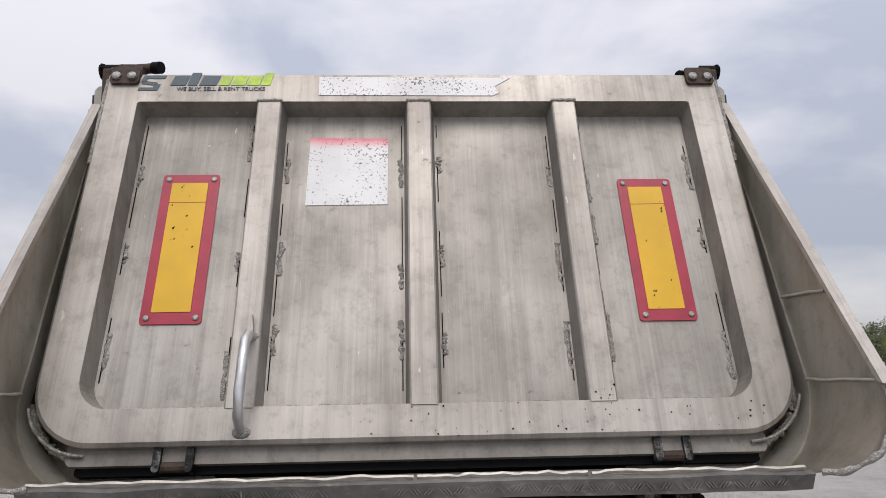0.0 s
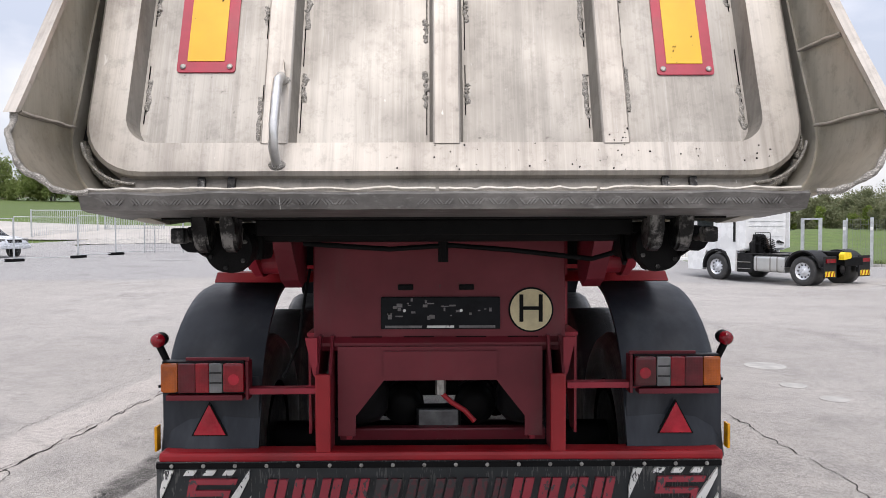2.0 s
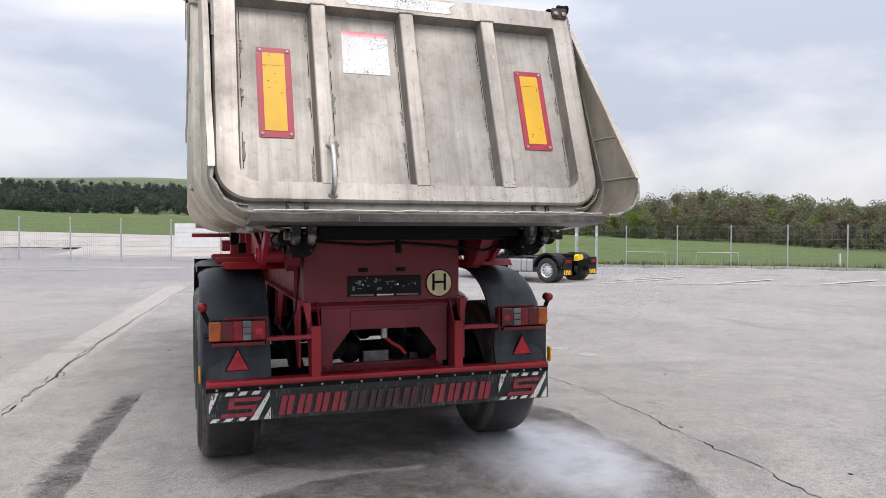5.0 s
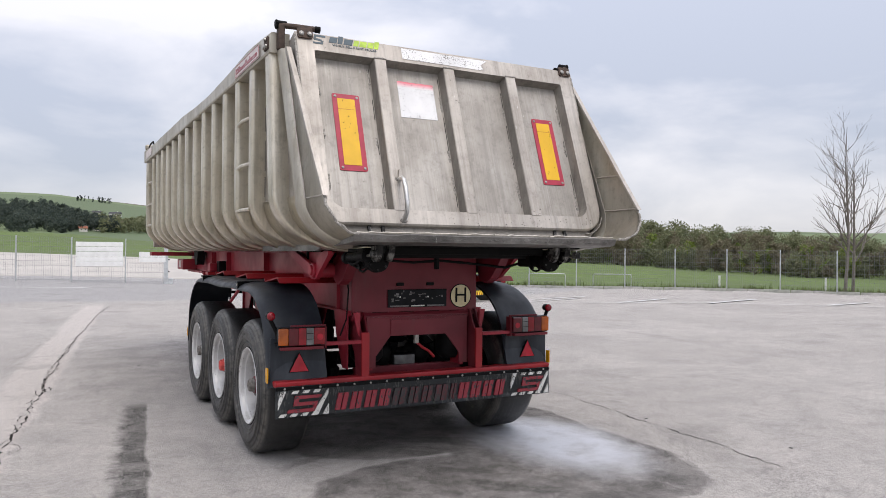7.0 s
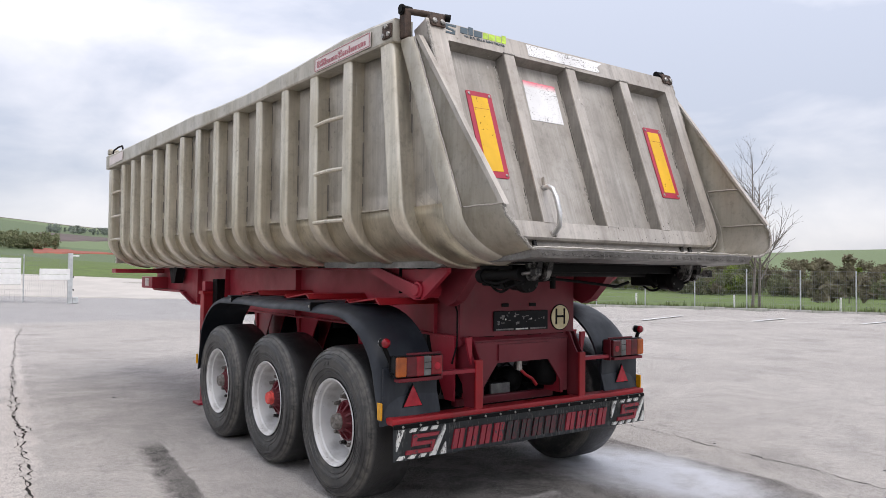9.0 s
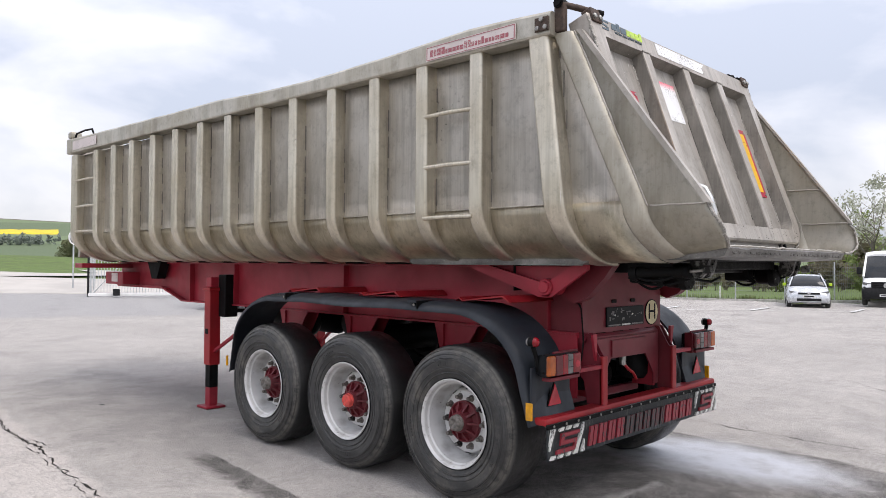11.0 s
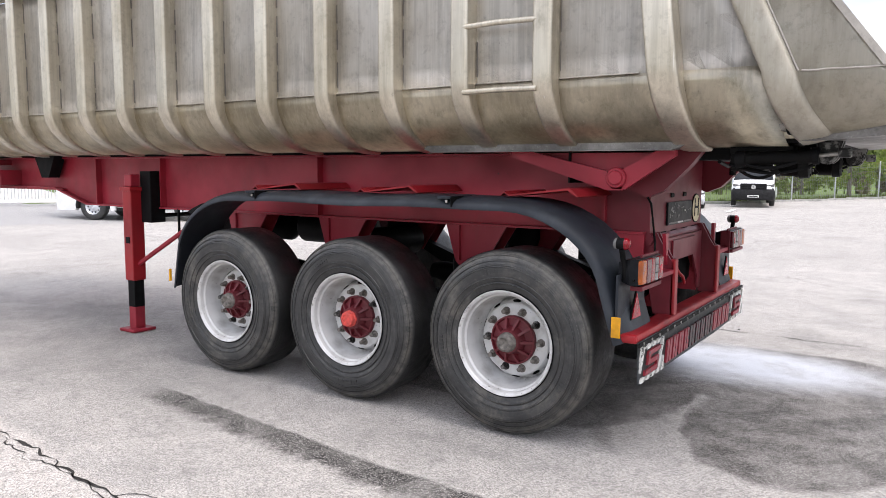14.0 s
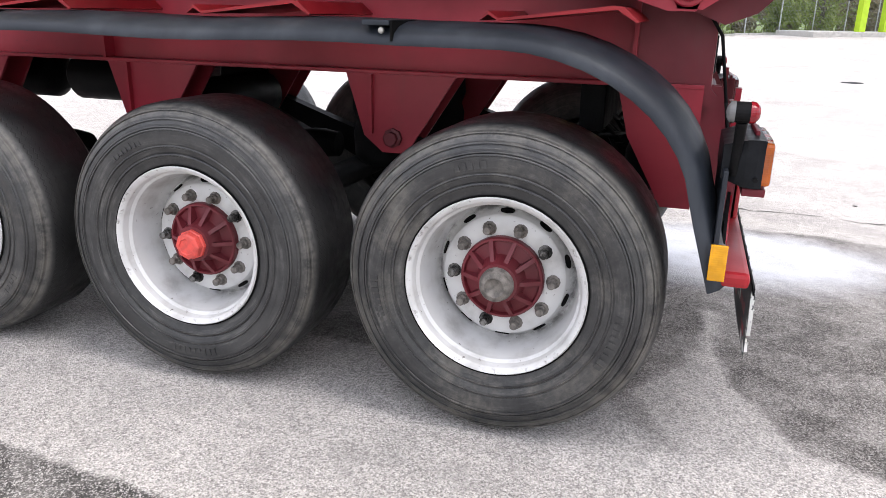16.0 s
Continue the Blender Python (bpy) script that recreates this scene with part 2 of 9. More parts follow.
def tyre_rubber():
    """Dusty rubber: moulded rings and scuffs on the wall, zigzag grooves round the tread."""
    n = Nodes("tyre_rubber")
    x, y, z = n.xyz()
    r = n.math("POWER", n.math("ADD", n.math("MULTIPLY", y, y), n.math("MULTIPLY", z, z)), 0.5)
    turn = n.math("MULTIPLY", n.math("ARCTAN2", y, z), 40.0)
    cloud, fine, own = n.noise(14.0, 7, 0.72), n.noise(60, 3), n.rand()
    smear = n.noise(4.6, 8, 0.74)
    rings = None
    for at in (0.357, 0.369, 0.391, 0.401, 0.4545, 0.465, 0.474, 0.4915, 0.503, 0.5235, 0.533):
        one = n.ramp(n.math("ABSOLUTE", n.math("SUBTRACT", r, at)), 0.001, 0.0035, 1.0, 0.0)
        rings = one if rings is None else n.math("ADD", rings, one)
    zig = n.math("MULTIPLY", n.math("PINGPONG", turn, 1.0), 0.013)
    groove = None
    for at in (0.045, 0.075, 0.105, 0.150, 0.195, 0.240, 0.285, 0.325):
        one = n.ramp(n.math("ABSOLUTE", n.math("SUBTRACT", n.math("SUBTRACT", x, zig), at)), 0.0012, 0.0032, 1.0, 0.0)
        groove = one if groove is None else n.math("ADD", groove, one)
    groove = n.math("MULTIPLY", groove, n.ramp(r, 0.545, 0.550))
    col = n.mix(n.ramp(cloud, 0.30, 0.74, 0.0, 0.8), (0.014, 0.0146, 0.0162), (0.046, 0.0460, 0.0455))
    col = n.mix(n.math("MULTIPLY", n.ramp(smear, 0.46, 0.70), n.math("MULTIPLY", n.ramp(r, 0.535, 0.55, 1.0, 0.3), n.ramp(own, 0.30, 0.75, 0.16, 0.65))), col, (0.155, 0.143, 0.122))
    band = n.math("MULTIPLY", n.ramp(r, 0.49, 0.53), n.math("MULTIPLY", n.ramp(cloud, 0.32, 0.62), n.ramp(r, 0.536, 0.548, 1.0, 0.12)))
    col = n.mix(n.math("MULTIPLY", band, 0.7), col, (0.150, 0.140, 0.122))
    polar = n.t.nodes.new("ShaderNodeCombineXYZ")
    n.put(polar.inputs[0], n.math("MULTIPLY", r, 60.0))
    n.put(polar.inputs[1], n.math("MULTIPLY", turn, 0.055))
    n.put(polar.inputs[2], n.math("MULTIPLY", own, 30.0))
    sweep = n.noise(1.0, 6, 0.7, polar.outputs[0])
    col = n.mix(n.math("MULTIPLY", n.ramp(sweep, 0.50, 0.68, 0.0, 0.55), n.ramp(smear, 0.40, 0.60, 0.15, 1.0)), col, (0.135, 0.132, 0.125))
    col = n.mix(n.ramp(sweep, 0.30, 0.44, 0.6, 0.0), col, (0.010, 0.0102, 0.011))
    col = n.mix(n.ramp(fine, 0.62, 0.76, 0.0, 0.16), col, (0.12, 0.118, 0.114))
    col = n.mix(n.math("MULTIPLY", rings, 0.30, True), col, (0.012, 0.012, 0.012))
    col = n.mix(n.ramp(r, 0.544, 0.552, 0.0, 0.72), col, (0.012, 0.012, 0.0125))
    col = n.mix(n.math("MULTIPLY", groove, 0.9, True), col, (0.006, 0.006, 0.006))
    n.bump(n.math("SUBTRACT", n.math("SUBTRACT", n.math("MULTIPLY", fine, 0.5), n.math("MULTIPLY", rings, 0.4)), n.math("MULTIPLY", groove, 2.5)), 0.35, 0.006)
    return n.done(col, n.ramp(smear, 0.35, 0.65, 0.30, 0.64), **{"Specular IOR Level": 0.55})


TYRE = tyre_rubber()


def rim_paint():
    n = Nodes("rim_white")
    f, g = n.noise(7, 6), n.noise(55, 3)
    col = n.mix(n.ramp(f, 0.42, 0.80, 0.0, 0.75), (0.59, 0.59, 0.585), (0.26, 0.245, 0.225))
    col = n.mix(n.ramp(g, 0.68, 0.74, 0.0, 0.8), col, (0.07, 0.06, 0.05))
    x, y, z = n.xyz()
    r = n.math("POWER", n.math("ADD", n.math("MULTIPLY", y, y), n.math("MULTIPLY", z, z)), 0.5)
    edge = n.math("MULTIPLY", n.ramp(n.math("ABSOLUTE", n.math("SUBTRACT", r, 0.246)), 0.0, 0.024, 1.0, 0.0), n.ramp(n.noise(9, 5, 0.7), 0.38, 0.60))
    col = n.mix(n.math("MULTIPLY", edge, 0.8), col, (0.045, 0.042, 0.038))
    bead = n.math("MULTIPLY", n.ramp(n.math("ABSOLUTE", n.math("SUBTRACT", r, 0.306)), 0.0, 0.012, 1.0, 0.0), n.ramp(n.noise(24, 4, 0.7), 0.55, 0.66))
    col = n.mix(n.math("MULTIPLY", bead, 0.7), col, (0.09, 0.07, 0.055))
    return n.done(col, n.ramp(f, 0.3, 0.7, 0.32, 0.5), 0.12)


RIM = rim_paint()


def speckled(name, base, spot, amount, streak=(1, 1, 1), edge=None):
    """A worn printed film, flaked through to what lies under it."""
    n = Nodes(name)
    f = n.noise(105, 3, 0.6, n.stretch(streak))
    g = n.noise(6, 3)
    col = n.mix(n.ramp(n.noise(4, 4), 0.35, 0.7), base, tuple(c * 0.86 for c in base))
    if edge:
        z = n.xyz()[2]
        col = n.mix(n.ramp(n.math("ADD", z, n.math("MULTIPLY", g, 0.03)), edge[0], edge[1]), col, edge[2])
    flake = n.ramp(n.math("ADD", f, n.math("MULTIPLY", n.math("SUBTRACT", g, 0.5), 0.5)), amount, amount + 0.03)
    return n.done(n.mix(flake, col, spot), 0.42)


FILM = speckled("flaked_white_film", (0.82, 0.82, 0.82), (0.12, 0.115, 0.11), 0.63, (1, 1, 1.0), (2.955, 3.02, (0.80, 0.10, 0.16)))
FILM_STRIP = speckled("flaked_white_strip", (0.80, 0.80, 0.80), (0.13, 0.12, 0.11), 0.585)
LABEL = speckled("pale_pink_label", (0.66, 0.58, 0.56), (0.20, 0.18, 0.16), 0.66)
LABEL_INK = speckled("faded_crimson_ink", (0.36, 0.10, 0.12), (0.5, 0.45, 0.42), 0.60)
YELLOW = speckled("yellow_reflector", (0.80, 0.46, 0.012), (0.10, 0.07, 0.03), 0.73)
BOARD_RED = plain("crimson_reflector", (0.40, 0.026, 0.055), 0.4, 0, 0.12, 12)
SKIRT = speckled("black_rubber_skirt", (0.048, 0.054, 0.058), (0.14, 0.145, 0.14), 0.60, (1, 1, 0.12))
INK_RED = speckled("worn_red_print", (0.27, 0.026, 0.040), (0.045, 0.040, 0.042), 0.60, (0.6, 1, 0.35))
INK_FADED = speckled("rubbed_red_print", (0.085, 0.020, 0.026), (0.028, 0.028, 0.029), 0.50, (0.6, 1, 0.35))
INK_WHITE = speckled("worn_white_print", (0.66, 0.66, 0.63), (0.05, 0.05, 0.05), 0.60, (1, 1, 0.4))
LOGO_BLUE = plain("slate_blue_print", (0.055, 0.085, 0.105), 0.45, 0, 0.2, 20)
LOGO_LIME = plain("lime_print", (0.42, 0.60, 0.06), 0.45, 0, 0.2, 20)
PLATE = plain("black_plate", (0.010, 0.011, 0.013), 0.35, 0, 0.3, 12)
PLATE_INK = plain("dim_grey_print", (0.16, 0.15, 0.15), 0.5, 0, 0.3, 40)
CREAM = plain("cream_sign", (0.58, 0.50, 0.30), 0.45, 0, 0.15, 12)


def lens(name, base):
    n = Nodes(name)
    x = n.xyz()
    prisms = n.math("ADD", n.math("SINE", n.math("MULTIPLY", x[0], 900.0)), n.math("SINE", n.math("MULTIPLY", x[2], 900.0)))
    n.bump(prisms, 0.12, 0.002)
    col = n.mix(n.ramp(n.noise(9, 4), 0.3, 0.7), base, tuple(c * 0.55 for c in base))
    col = n.mix(n.ramp(n.noise(3, 5, 0.65), 0.5, 0.75, 0.0, 0.2), col, (0.10, 0.085, 0.075))
    return n.done(col, 0.2, 0.0, **{"Coat Weight": 0.25, "Coat Roughness": 0.12, "Specular IOR Level": 0.35})


LENS_RED, LENS_DARK, LENS_AMBER, LENS_CLEAR = lens("red_lens", (0.26, 0.005, 0.013)), lens("dark_red_lens", (0.105, 0.004, 0.010)), lens("amber_lens", (0.45, 0.10, 0.012)), lens("clear_lens", (0.20, 0.20, 0.20))
AMBER = lens("amber_reflector", (0.90, 0.42, 0.01))
TRIANGLE = lens("red_triangle", (0.50, 0.010, 0.030))
GLASS = plain("dark_window", (0.012, 0.015, 0.018), 0.06, 0, 0.2, 2)
CAR_SILVER = plain("silver_car_paint", (0.60, 0.62, 0.65), 0.28, 0.3, 0.06, 3)
CAR_WHITE = plain("white_car_paint", (0.80, 0.81, 0.81), 0.25, 0, 0.04, 3)
TRIM_BLACK = plain("black_trim", (0.02, 0.02, 0.021), 0.5, 0, 0.3, 10)
BRUSHED = plain("brushed_fuel_tank", (0.60, 0.60, 0.59), 0.34, 0.8, 0.05, 3)
CHROME = plain("brushed_tank", (0.55, 0.55, 0.55), 0.3, 0.85, 0.15, 14)
YELLOW_PAINT = plain("bright_yellow", (0.85, 0.60, 0.01), 0.45, 0, 0.1, 10)
LIME = plain("lime_paint", (0.42, 0.62, 0.02), 0.45, 0, 0.08, 3)
CONCRETE = plain("kerb_concrete", (0.40, 0.39, 0.37), 0.85, 0, 0.2, 7, 0.3)
LINE = speckled("worn_road_line", (0.70, 0.70, 0.69), (0.30, 0.29, 0.28), 0.58)
RENDERED = plain("cream_render", (0.60, 0.58, 0.54), 0.85, 0, 0.06, 3)
BRICK_ROOF = plain("tiled_roof", (0.26, 0.10, 0.06), 0.85, 0, 0.2, 2)
ROOF = plain("dark_roof", (0.045, 0.045, 0.05), 0.7, 0, 0.25, 8, 0.3)
BARK = plain("grey_bark", (0.17, 0.15, 0.13), 0.9, 0, 0.3, 14, 0.5)


def foliage(name, a, b, c):
    n = Nodes(name)
    f = n.island()
    col = n.mix(n.ramp(f, 0.1, 0.6), a, b)
    col = n.mix(n.ramp(f, 0.72, 1.0), col, c)
    col = n.mix(n.ramp(n.noise(0.35, 3), 0.35, 0.7, 0.0, 0.6), col, tuple(x * 0.75 for x in a))
    m = n.done(col, 0.75)
    # leaves let light through
    thin, both = n.t.nodes.new("ShaderNodeBsdfTranslucent"), n.t.nodes.new("ShaderNodeMixShader")
    n.put(thin.inputs[0], col)
    both.inputs[0].default_value = 0.42
    n.t.links.new(n.b.outputs[0], both.inputs[1])
    n.t.links.new(thin.outputs[0], both.inputs[2])
    n.t.links.new(both.outputs[0], n.t.nodes["Material Output"].inputs[0])
    return m


LEAF = foliage("spring_leaves", (0.19, 0.255, 0.075), (0.245, 0.30, 0.095), (0.31, 0.34, 0.13))
LEAF_BRIGHT = foliage("fresh_leaves", (0.150, 0.215, 0.040), (0.210, 0.275, 0.055), (0.29, 0.30, 0.09))
# deep and far greens are tinted for the haze of distance
LEAF_DEEP = foliage("deep_wood", (0.062, 0.085, 0.074), (0.078, 0.100, 0.078), (0.10, 0.12, 0.082))
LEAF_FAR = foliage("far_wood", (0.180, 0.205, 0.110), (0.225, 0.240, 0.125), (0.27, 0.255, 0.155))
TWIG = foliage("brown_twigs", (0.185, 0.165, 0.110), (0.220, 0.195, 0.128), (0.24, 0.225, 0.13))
# paler leaves with the haze of the far slope painted in
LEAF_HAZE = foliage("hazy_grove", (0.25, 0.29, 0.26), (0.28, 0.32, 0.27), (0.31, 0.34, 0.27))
WEED = foliage("rough_grass", (0.085, 0.115, 0.030), (0.130, 0.165, 0.045), (0.20, 0.19, 0.085))
BLOSSOM = foliage("pale_blossom", (0.50, 0.50, 0.42), (0.62, 0.62, 0.55), (0.25, 0.30, 0.12))


def asphalt():
    """Pale worn asphalt with grit, older grey surfacing, a pale seam, a dark drip line, a wet patch and painted shade
    under the trailer.
    """
    n = Nodes("worn_asphalt")
    x, y, z = n.xyz()
    chips = n.t.nodes.new("ShaderNodeSeparateColor")
    n.put(chips.inputs[0], n.cells(215, None, "Color"))
    chip, grit = chips.outputs[0], n.cells(140)
    grain, speck = n.noise(210, 2, 0.7), n.noise(30, 4, 0.75)
    mid, big, patch = n.noise(2.4, 7, 0.62), n.noise(0.22, 5), n.noise(0.8, 4, 0.6)
    base = n.mix(n.ramp(big, 0.34, 0.66), (0.53, 0.496, 0.464), (0.655, 0.615, 0.577))
    base = n.mix(n.ramp(mid, 0.40, 0.72, 0.0, 0.45), base, (0.34, 0.322, 0.307))
    base = n.mix(n.ramp(patch, 0.50, 0.68, 0.0, 0.40), base, (0.32, 0.306, 0.295))
    base = n.mix(n.ramp(n.noise(1.5, 5, 0.6, n.stretch((1, 0.16, 1))), 0.54, 0.72, 0.0, 0.35), base, (0.29, 0.278, 0.27))
    old = n.ramp(n.math("ADD", n.math("SUBTRACT", y, n.math("MULTIPLY", x, 0.12)), n.math("MULTIPLY", n.math("SUBTRACT", big, 0.5), 5.0)), 20.7, 22.2)
    base = n.mix(n.math("MULTIPLY", old, 0.75), base, (0.385, 0.395, 0.415))
    wob = n.math("MULTIPLY", n.math("SUBTRACT", n.noise(1.4, 4), 0.5), 0.5)
    fray = n.math("MULTIPLY", n.math("SUBTRACT", n.noise(7.0, 5, 0.7), 0.5), 0.30)
    seam = n.math("ADD", n.math("ADD", x, n.math("MULTIPLY", y, -0.095)), n.math("ADD", n.math("MULTIPLY", wob, 0.5), 3.44))
    seam = n.math("ADD", seam, n.math("MULTIPLY", fray, 0.35))
    pale = n.math("MULTIPLY", n.math("MULTIPLY", n.ramp(seam, -0.36, -0.24), n.ramp(seam, 0.25, 0.34, 1.0, 0.0)), n.ramp(n.math("ADD", y, fray), 18.5, 20.5, 1.0, 0.0))
    base = n.mix(n.math("MULTIPLY", pale, 0.85), base, (0.80, 0.735, 0.685))
    run = n.math("ADD", n.math("ADD", x, n.math("MULTIPLY", y, -0.10)), n.math("ADD", n.math("MULTIPLY", wob, 0.35), 2.20))
    run = n.math("ADD", run, n.math("MULTIPLY", fray, 0.12))
    ragged = n.math("ADD", run, fray)
    drip = n.math("MULTIPLY", n.ramp(run, 0.070, 0.105, 1.0, 0.0), n.ramp(ragged, -0.22, -0.06))
    drip = n.math("MULTIPLY", drip, n.math("MULTIPLY", n.ramp(y, -1.3, -0.4), n.ramp(n.math("ADD", y, fray), 2.9, 3.5, 1.0, 0.0)))
    drip = n.math("MULTIPLY", drip, n.ramp(mid, 0.42, 0.66, 1.0, 0.55))
    def blot(cx, cy, rx, ry):
        u, v = n.math("DIVIDE", n.math("SUBTRACT", x, cx), rx), n.math("DIVIDE", n.math("SUBTRACT", y, cy), ry)
        return n.math("POWER", n.math("ADD", n.math("MULTIPLY", u, u), n.math("MULTIPLY", v, v)), 0.5)
    # water left by washing: a dark wet sheet from the tail to the off side, a thin pale film where it stands, with the
    # sky's glare put into its colour
    shift = n.math("ADD", n.math("MULTIPLY", wob, 0.9), n.math("MULTIPLY", fray, 0.45))
    # the last two blots paint the shade under the trailer with the wet colour
    d = n.math("MINIMUM", n.math("MINIMUM", blot(-0.05, -0.72, 1.08, 0.70), blot(1.12, -0.45, 0.92, 1.35)), n.math("MINIMUM", blot(1.45, 0.75, 0.55, 1.0), n.math("MINIMUM", blot(0.25, 1.75, 1.05, 1.55), blot(0.0, 0.75, 1.0, 0.75))))
    wet = n.ramp(n.math("ADD", d, shift), 0.93, 1.03, 1.0, 0.0)
    runnel = n.math("ADD", n.math("ADD", y, n.math("MULTIPLY", x, -0.55)), n.math("ADD", -0.78, n.math("MULTIPLY", wob, 0.5)))
    runnel = n.math("MULTIPLY", n.ramp(n.math("ABSOLUTE", runnel), 0.03, 0.09, 0.6, 0.0), n.math("MULTIPLY", n.ramp(x, -1.25, -1.0), n.ramp(x, -0.6, -0.3, 1.0, 0.0)))
    puddle = n.ramp(n.math("ADD", blot(1.30, -0.05, 0.74, 1.25), n.math("MULTIPLY", shift, 1.3)), 0.40, 1.10, 1.0, 0.0)
    puddle = n.math("MULTIPLY", puddle, n.ramp(n.noise(2.6, 6, 0.68), 0.30, 0.60, 0.55, 1.0))
    wet = n.math("MULTIPLY", n.math("MAXIMUM", wet, runnel), n.math("SUBTRACT", 1.0, n.math("MULTIPLY", puddle, 0.85)))
    wet = n.math("MULTIPLY", wet, n.ramp(n.noise(3.2, 6, 0.7), 0.36, 0.62, 1.0, 0.55))
    # mottled darker patch along the left of the trailer
    sx, sy = n.math("DIVIDE", n.math("ADD", x, 1.25), 1.45), n.math("DIVIDE", n.math("SUBTRACT", y, 6.0), 3.9)
    side_patch = n.math("ADD", n.math("POWER", n.math("ADD", n.math("MULTIPLY", sx, sx), n.math("MULTIPLY", sy, sy)), 0.5), n.math("MULTIPLY", wob, 1.6))
    side_patch = n.math("MULTIPLY", n.ramp(side_patch, 0.55, 1.15, 0.52, 0.0), n.ramp(n.noise(1.3, 7, 0.7), 0.38, 0.60, 1.0, 0.25))
    base = n.mix(side_patch, base, (0.155, 0.148, 0.140))
    for side, cx, cy, bend in ((1.0, -2.35, 4.6, 0.55), (1.0, -1.75, 8.2, 0.35), (-1.0, 4.2, 3.0, 0.18)):
        trail = n.math("ADD", n.math("SUBTRACT", n.math("SUBTRACT", y, cy), n.math("MULTIPLY", n.math("SUBTRACT", x, cx), side * bend)), n.math("MULTIPLY", wob, 1.1))
        trail = n.math("MULTIPLY", n.ramp(n.math("ABSOLUTE", trail), 0.03, 0.24, 0.42, 0.0), n.math("MULTIPLY", n.ramp(n.math("ABSOLUTE", n.math("SUBTRACT", x, cx)), 0.5, 1.6, 1.0, 0.0), n.ramp(mid, 0.36, 0.60, 1.0, 0.3)))
        base = n.mix(trail, base, (0.17, 0.162, 0.155))
    base = n.mix(n.ramp(n.noise(0.55, 4), 0.58, 0.70, 0.0, 0.28), base, (0.050, 0.048, 0.046))
    base = n.mix(n.ramp(speck, 0.54, 0.68, 0.0, 0.30), base, (0.13, 0.125, 0.12))
    base = n.mix(n.ramp(n.noise(11, 4, 0.7), 0.56, 0.70, 0.0, 0.46), base, (0.20, 0.19, 0.18))
    base = n.mix(n.ramp(chip, 0.62, 0.80, 0.0, 0.38), base, (0.72, 0.695, 0.67))
    base = n.mix(n.ramp(chip, 0.12, 0.38, 0.52, 0.0), base, (0.085, 0.080, 0.076))
    base = n.mix(n.ramp(n.noise(75, 4, 0.8), 0.52, 0.66, 0.0, 0.30), base, (0.15, 0.142, 0.134))
    stones = n.t.nodes.new("ShaderNodeSeparateColor")
    n.put(stones.inputs[0], n.cells(135, None, "Color"))
    stone = stones.outputs[1]
    base = n.mix(n.ramp(stone, 0.12, 0.40, 0.50, 0.0), base, (0.10, 0.094, 0.088))
    base = n.mix(n.ramp(stone, 0.70, 0.90, 0.0, 0.36), base, (0.66, 0.628, 0.590))
    base = n.mix(n.ramp(n.cells(120), 0.36, 0.60, 0.0, 0.28), base, (0.070, 0.066, 0.062))
    base = n.mix(n.ramp(n.noise(24, 5, 0.8), 0.53, 0.64, 0.0, 0.16), base, (0.16, 0.152, 0.145))
    base = n.mix(n.ramp(n.noise(5.5, 6, 0.72), 0.50, 0.70, 0.0, 0.42), base, (0.20, 0.19, 0.182))
    base = n.mix(n.ramp(grain, 0.52, 0.68, 0.0, 0.45), base, (0.60, 0.58, 0.56))
    base = n.mix(n.math("MULTIPLY", drip, n.ramp(chip, 0.50, 0.95, 1.0, 0.22)), base, (0.030, 0.029, 0.027))
    base = n.mix(n.math("MULTIPLY", wet, n.ramp(chip, 0.3, 0.9, 0.95, 0.50)), base, (0.034, 0.030, 0.027))
    base = n.mix(n.math("MULTIPLY", puddle, n.ramp(chip, 0.1, 0.9, 0.95, 0.75)), base, (0.50, 0.52, 0.57))
    n.bump(n.math("ADD", n.math("MULTIPLY", grit, -1.0), grain), n.math("SUBTRACT", 0.7, n.math("MULTIPLY", puddle, 0.40)), 0.008)
    dry = n.math("SUBTRACT", 0.86, n.math("MULTIPLY", wet, 0.26))
    return n.done(base, n.math("SUBTRACT", dry, n.math("MULTIPLY", puddle, 0.50)), **{"Specular IOR Level": n.math("ADD", n.math("SUBTRACT", 0.2, n.math("MULTIPLY", wet, 0.08)), n.math("MULTIPLY", puddle, 0.4))})


ASPHALT = asphalt()


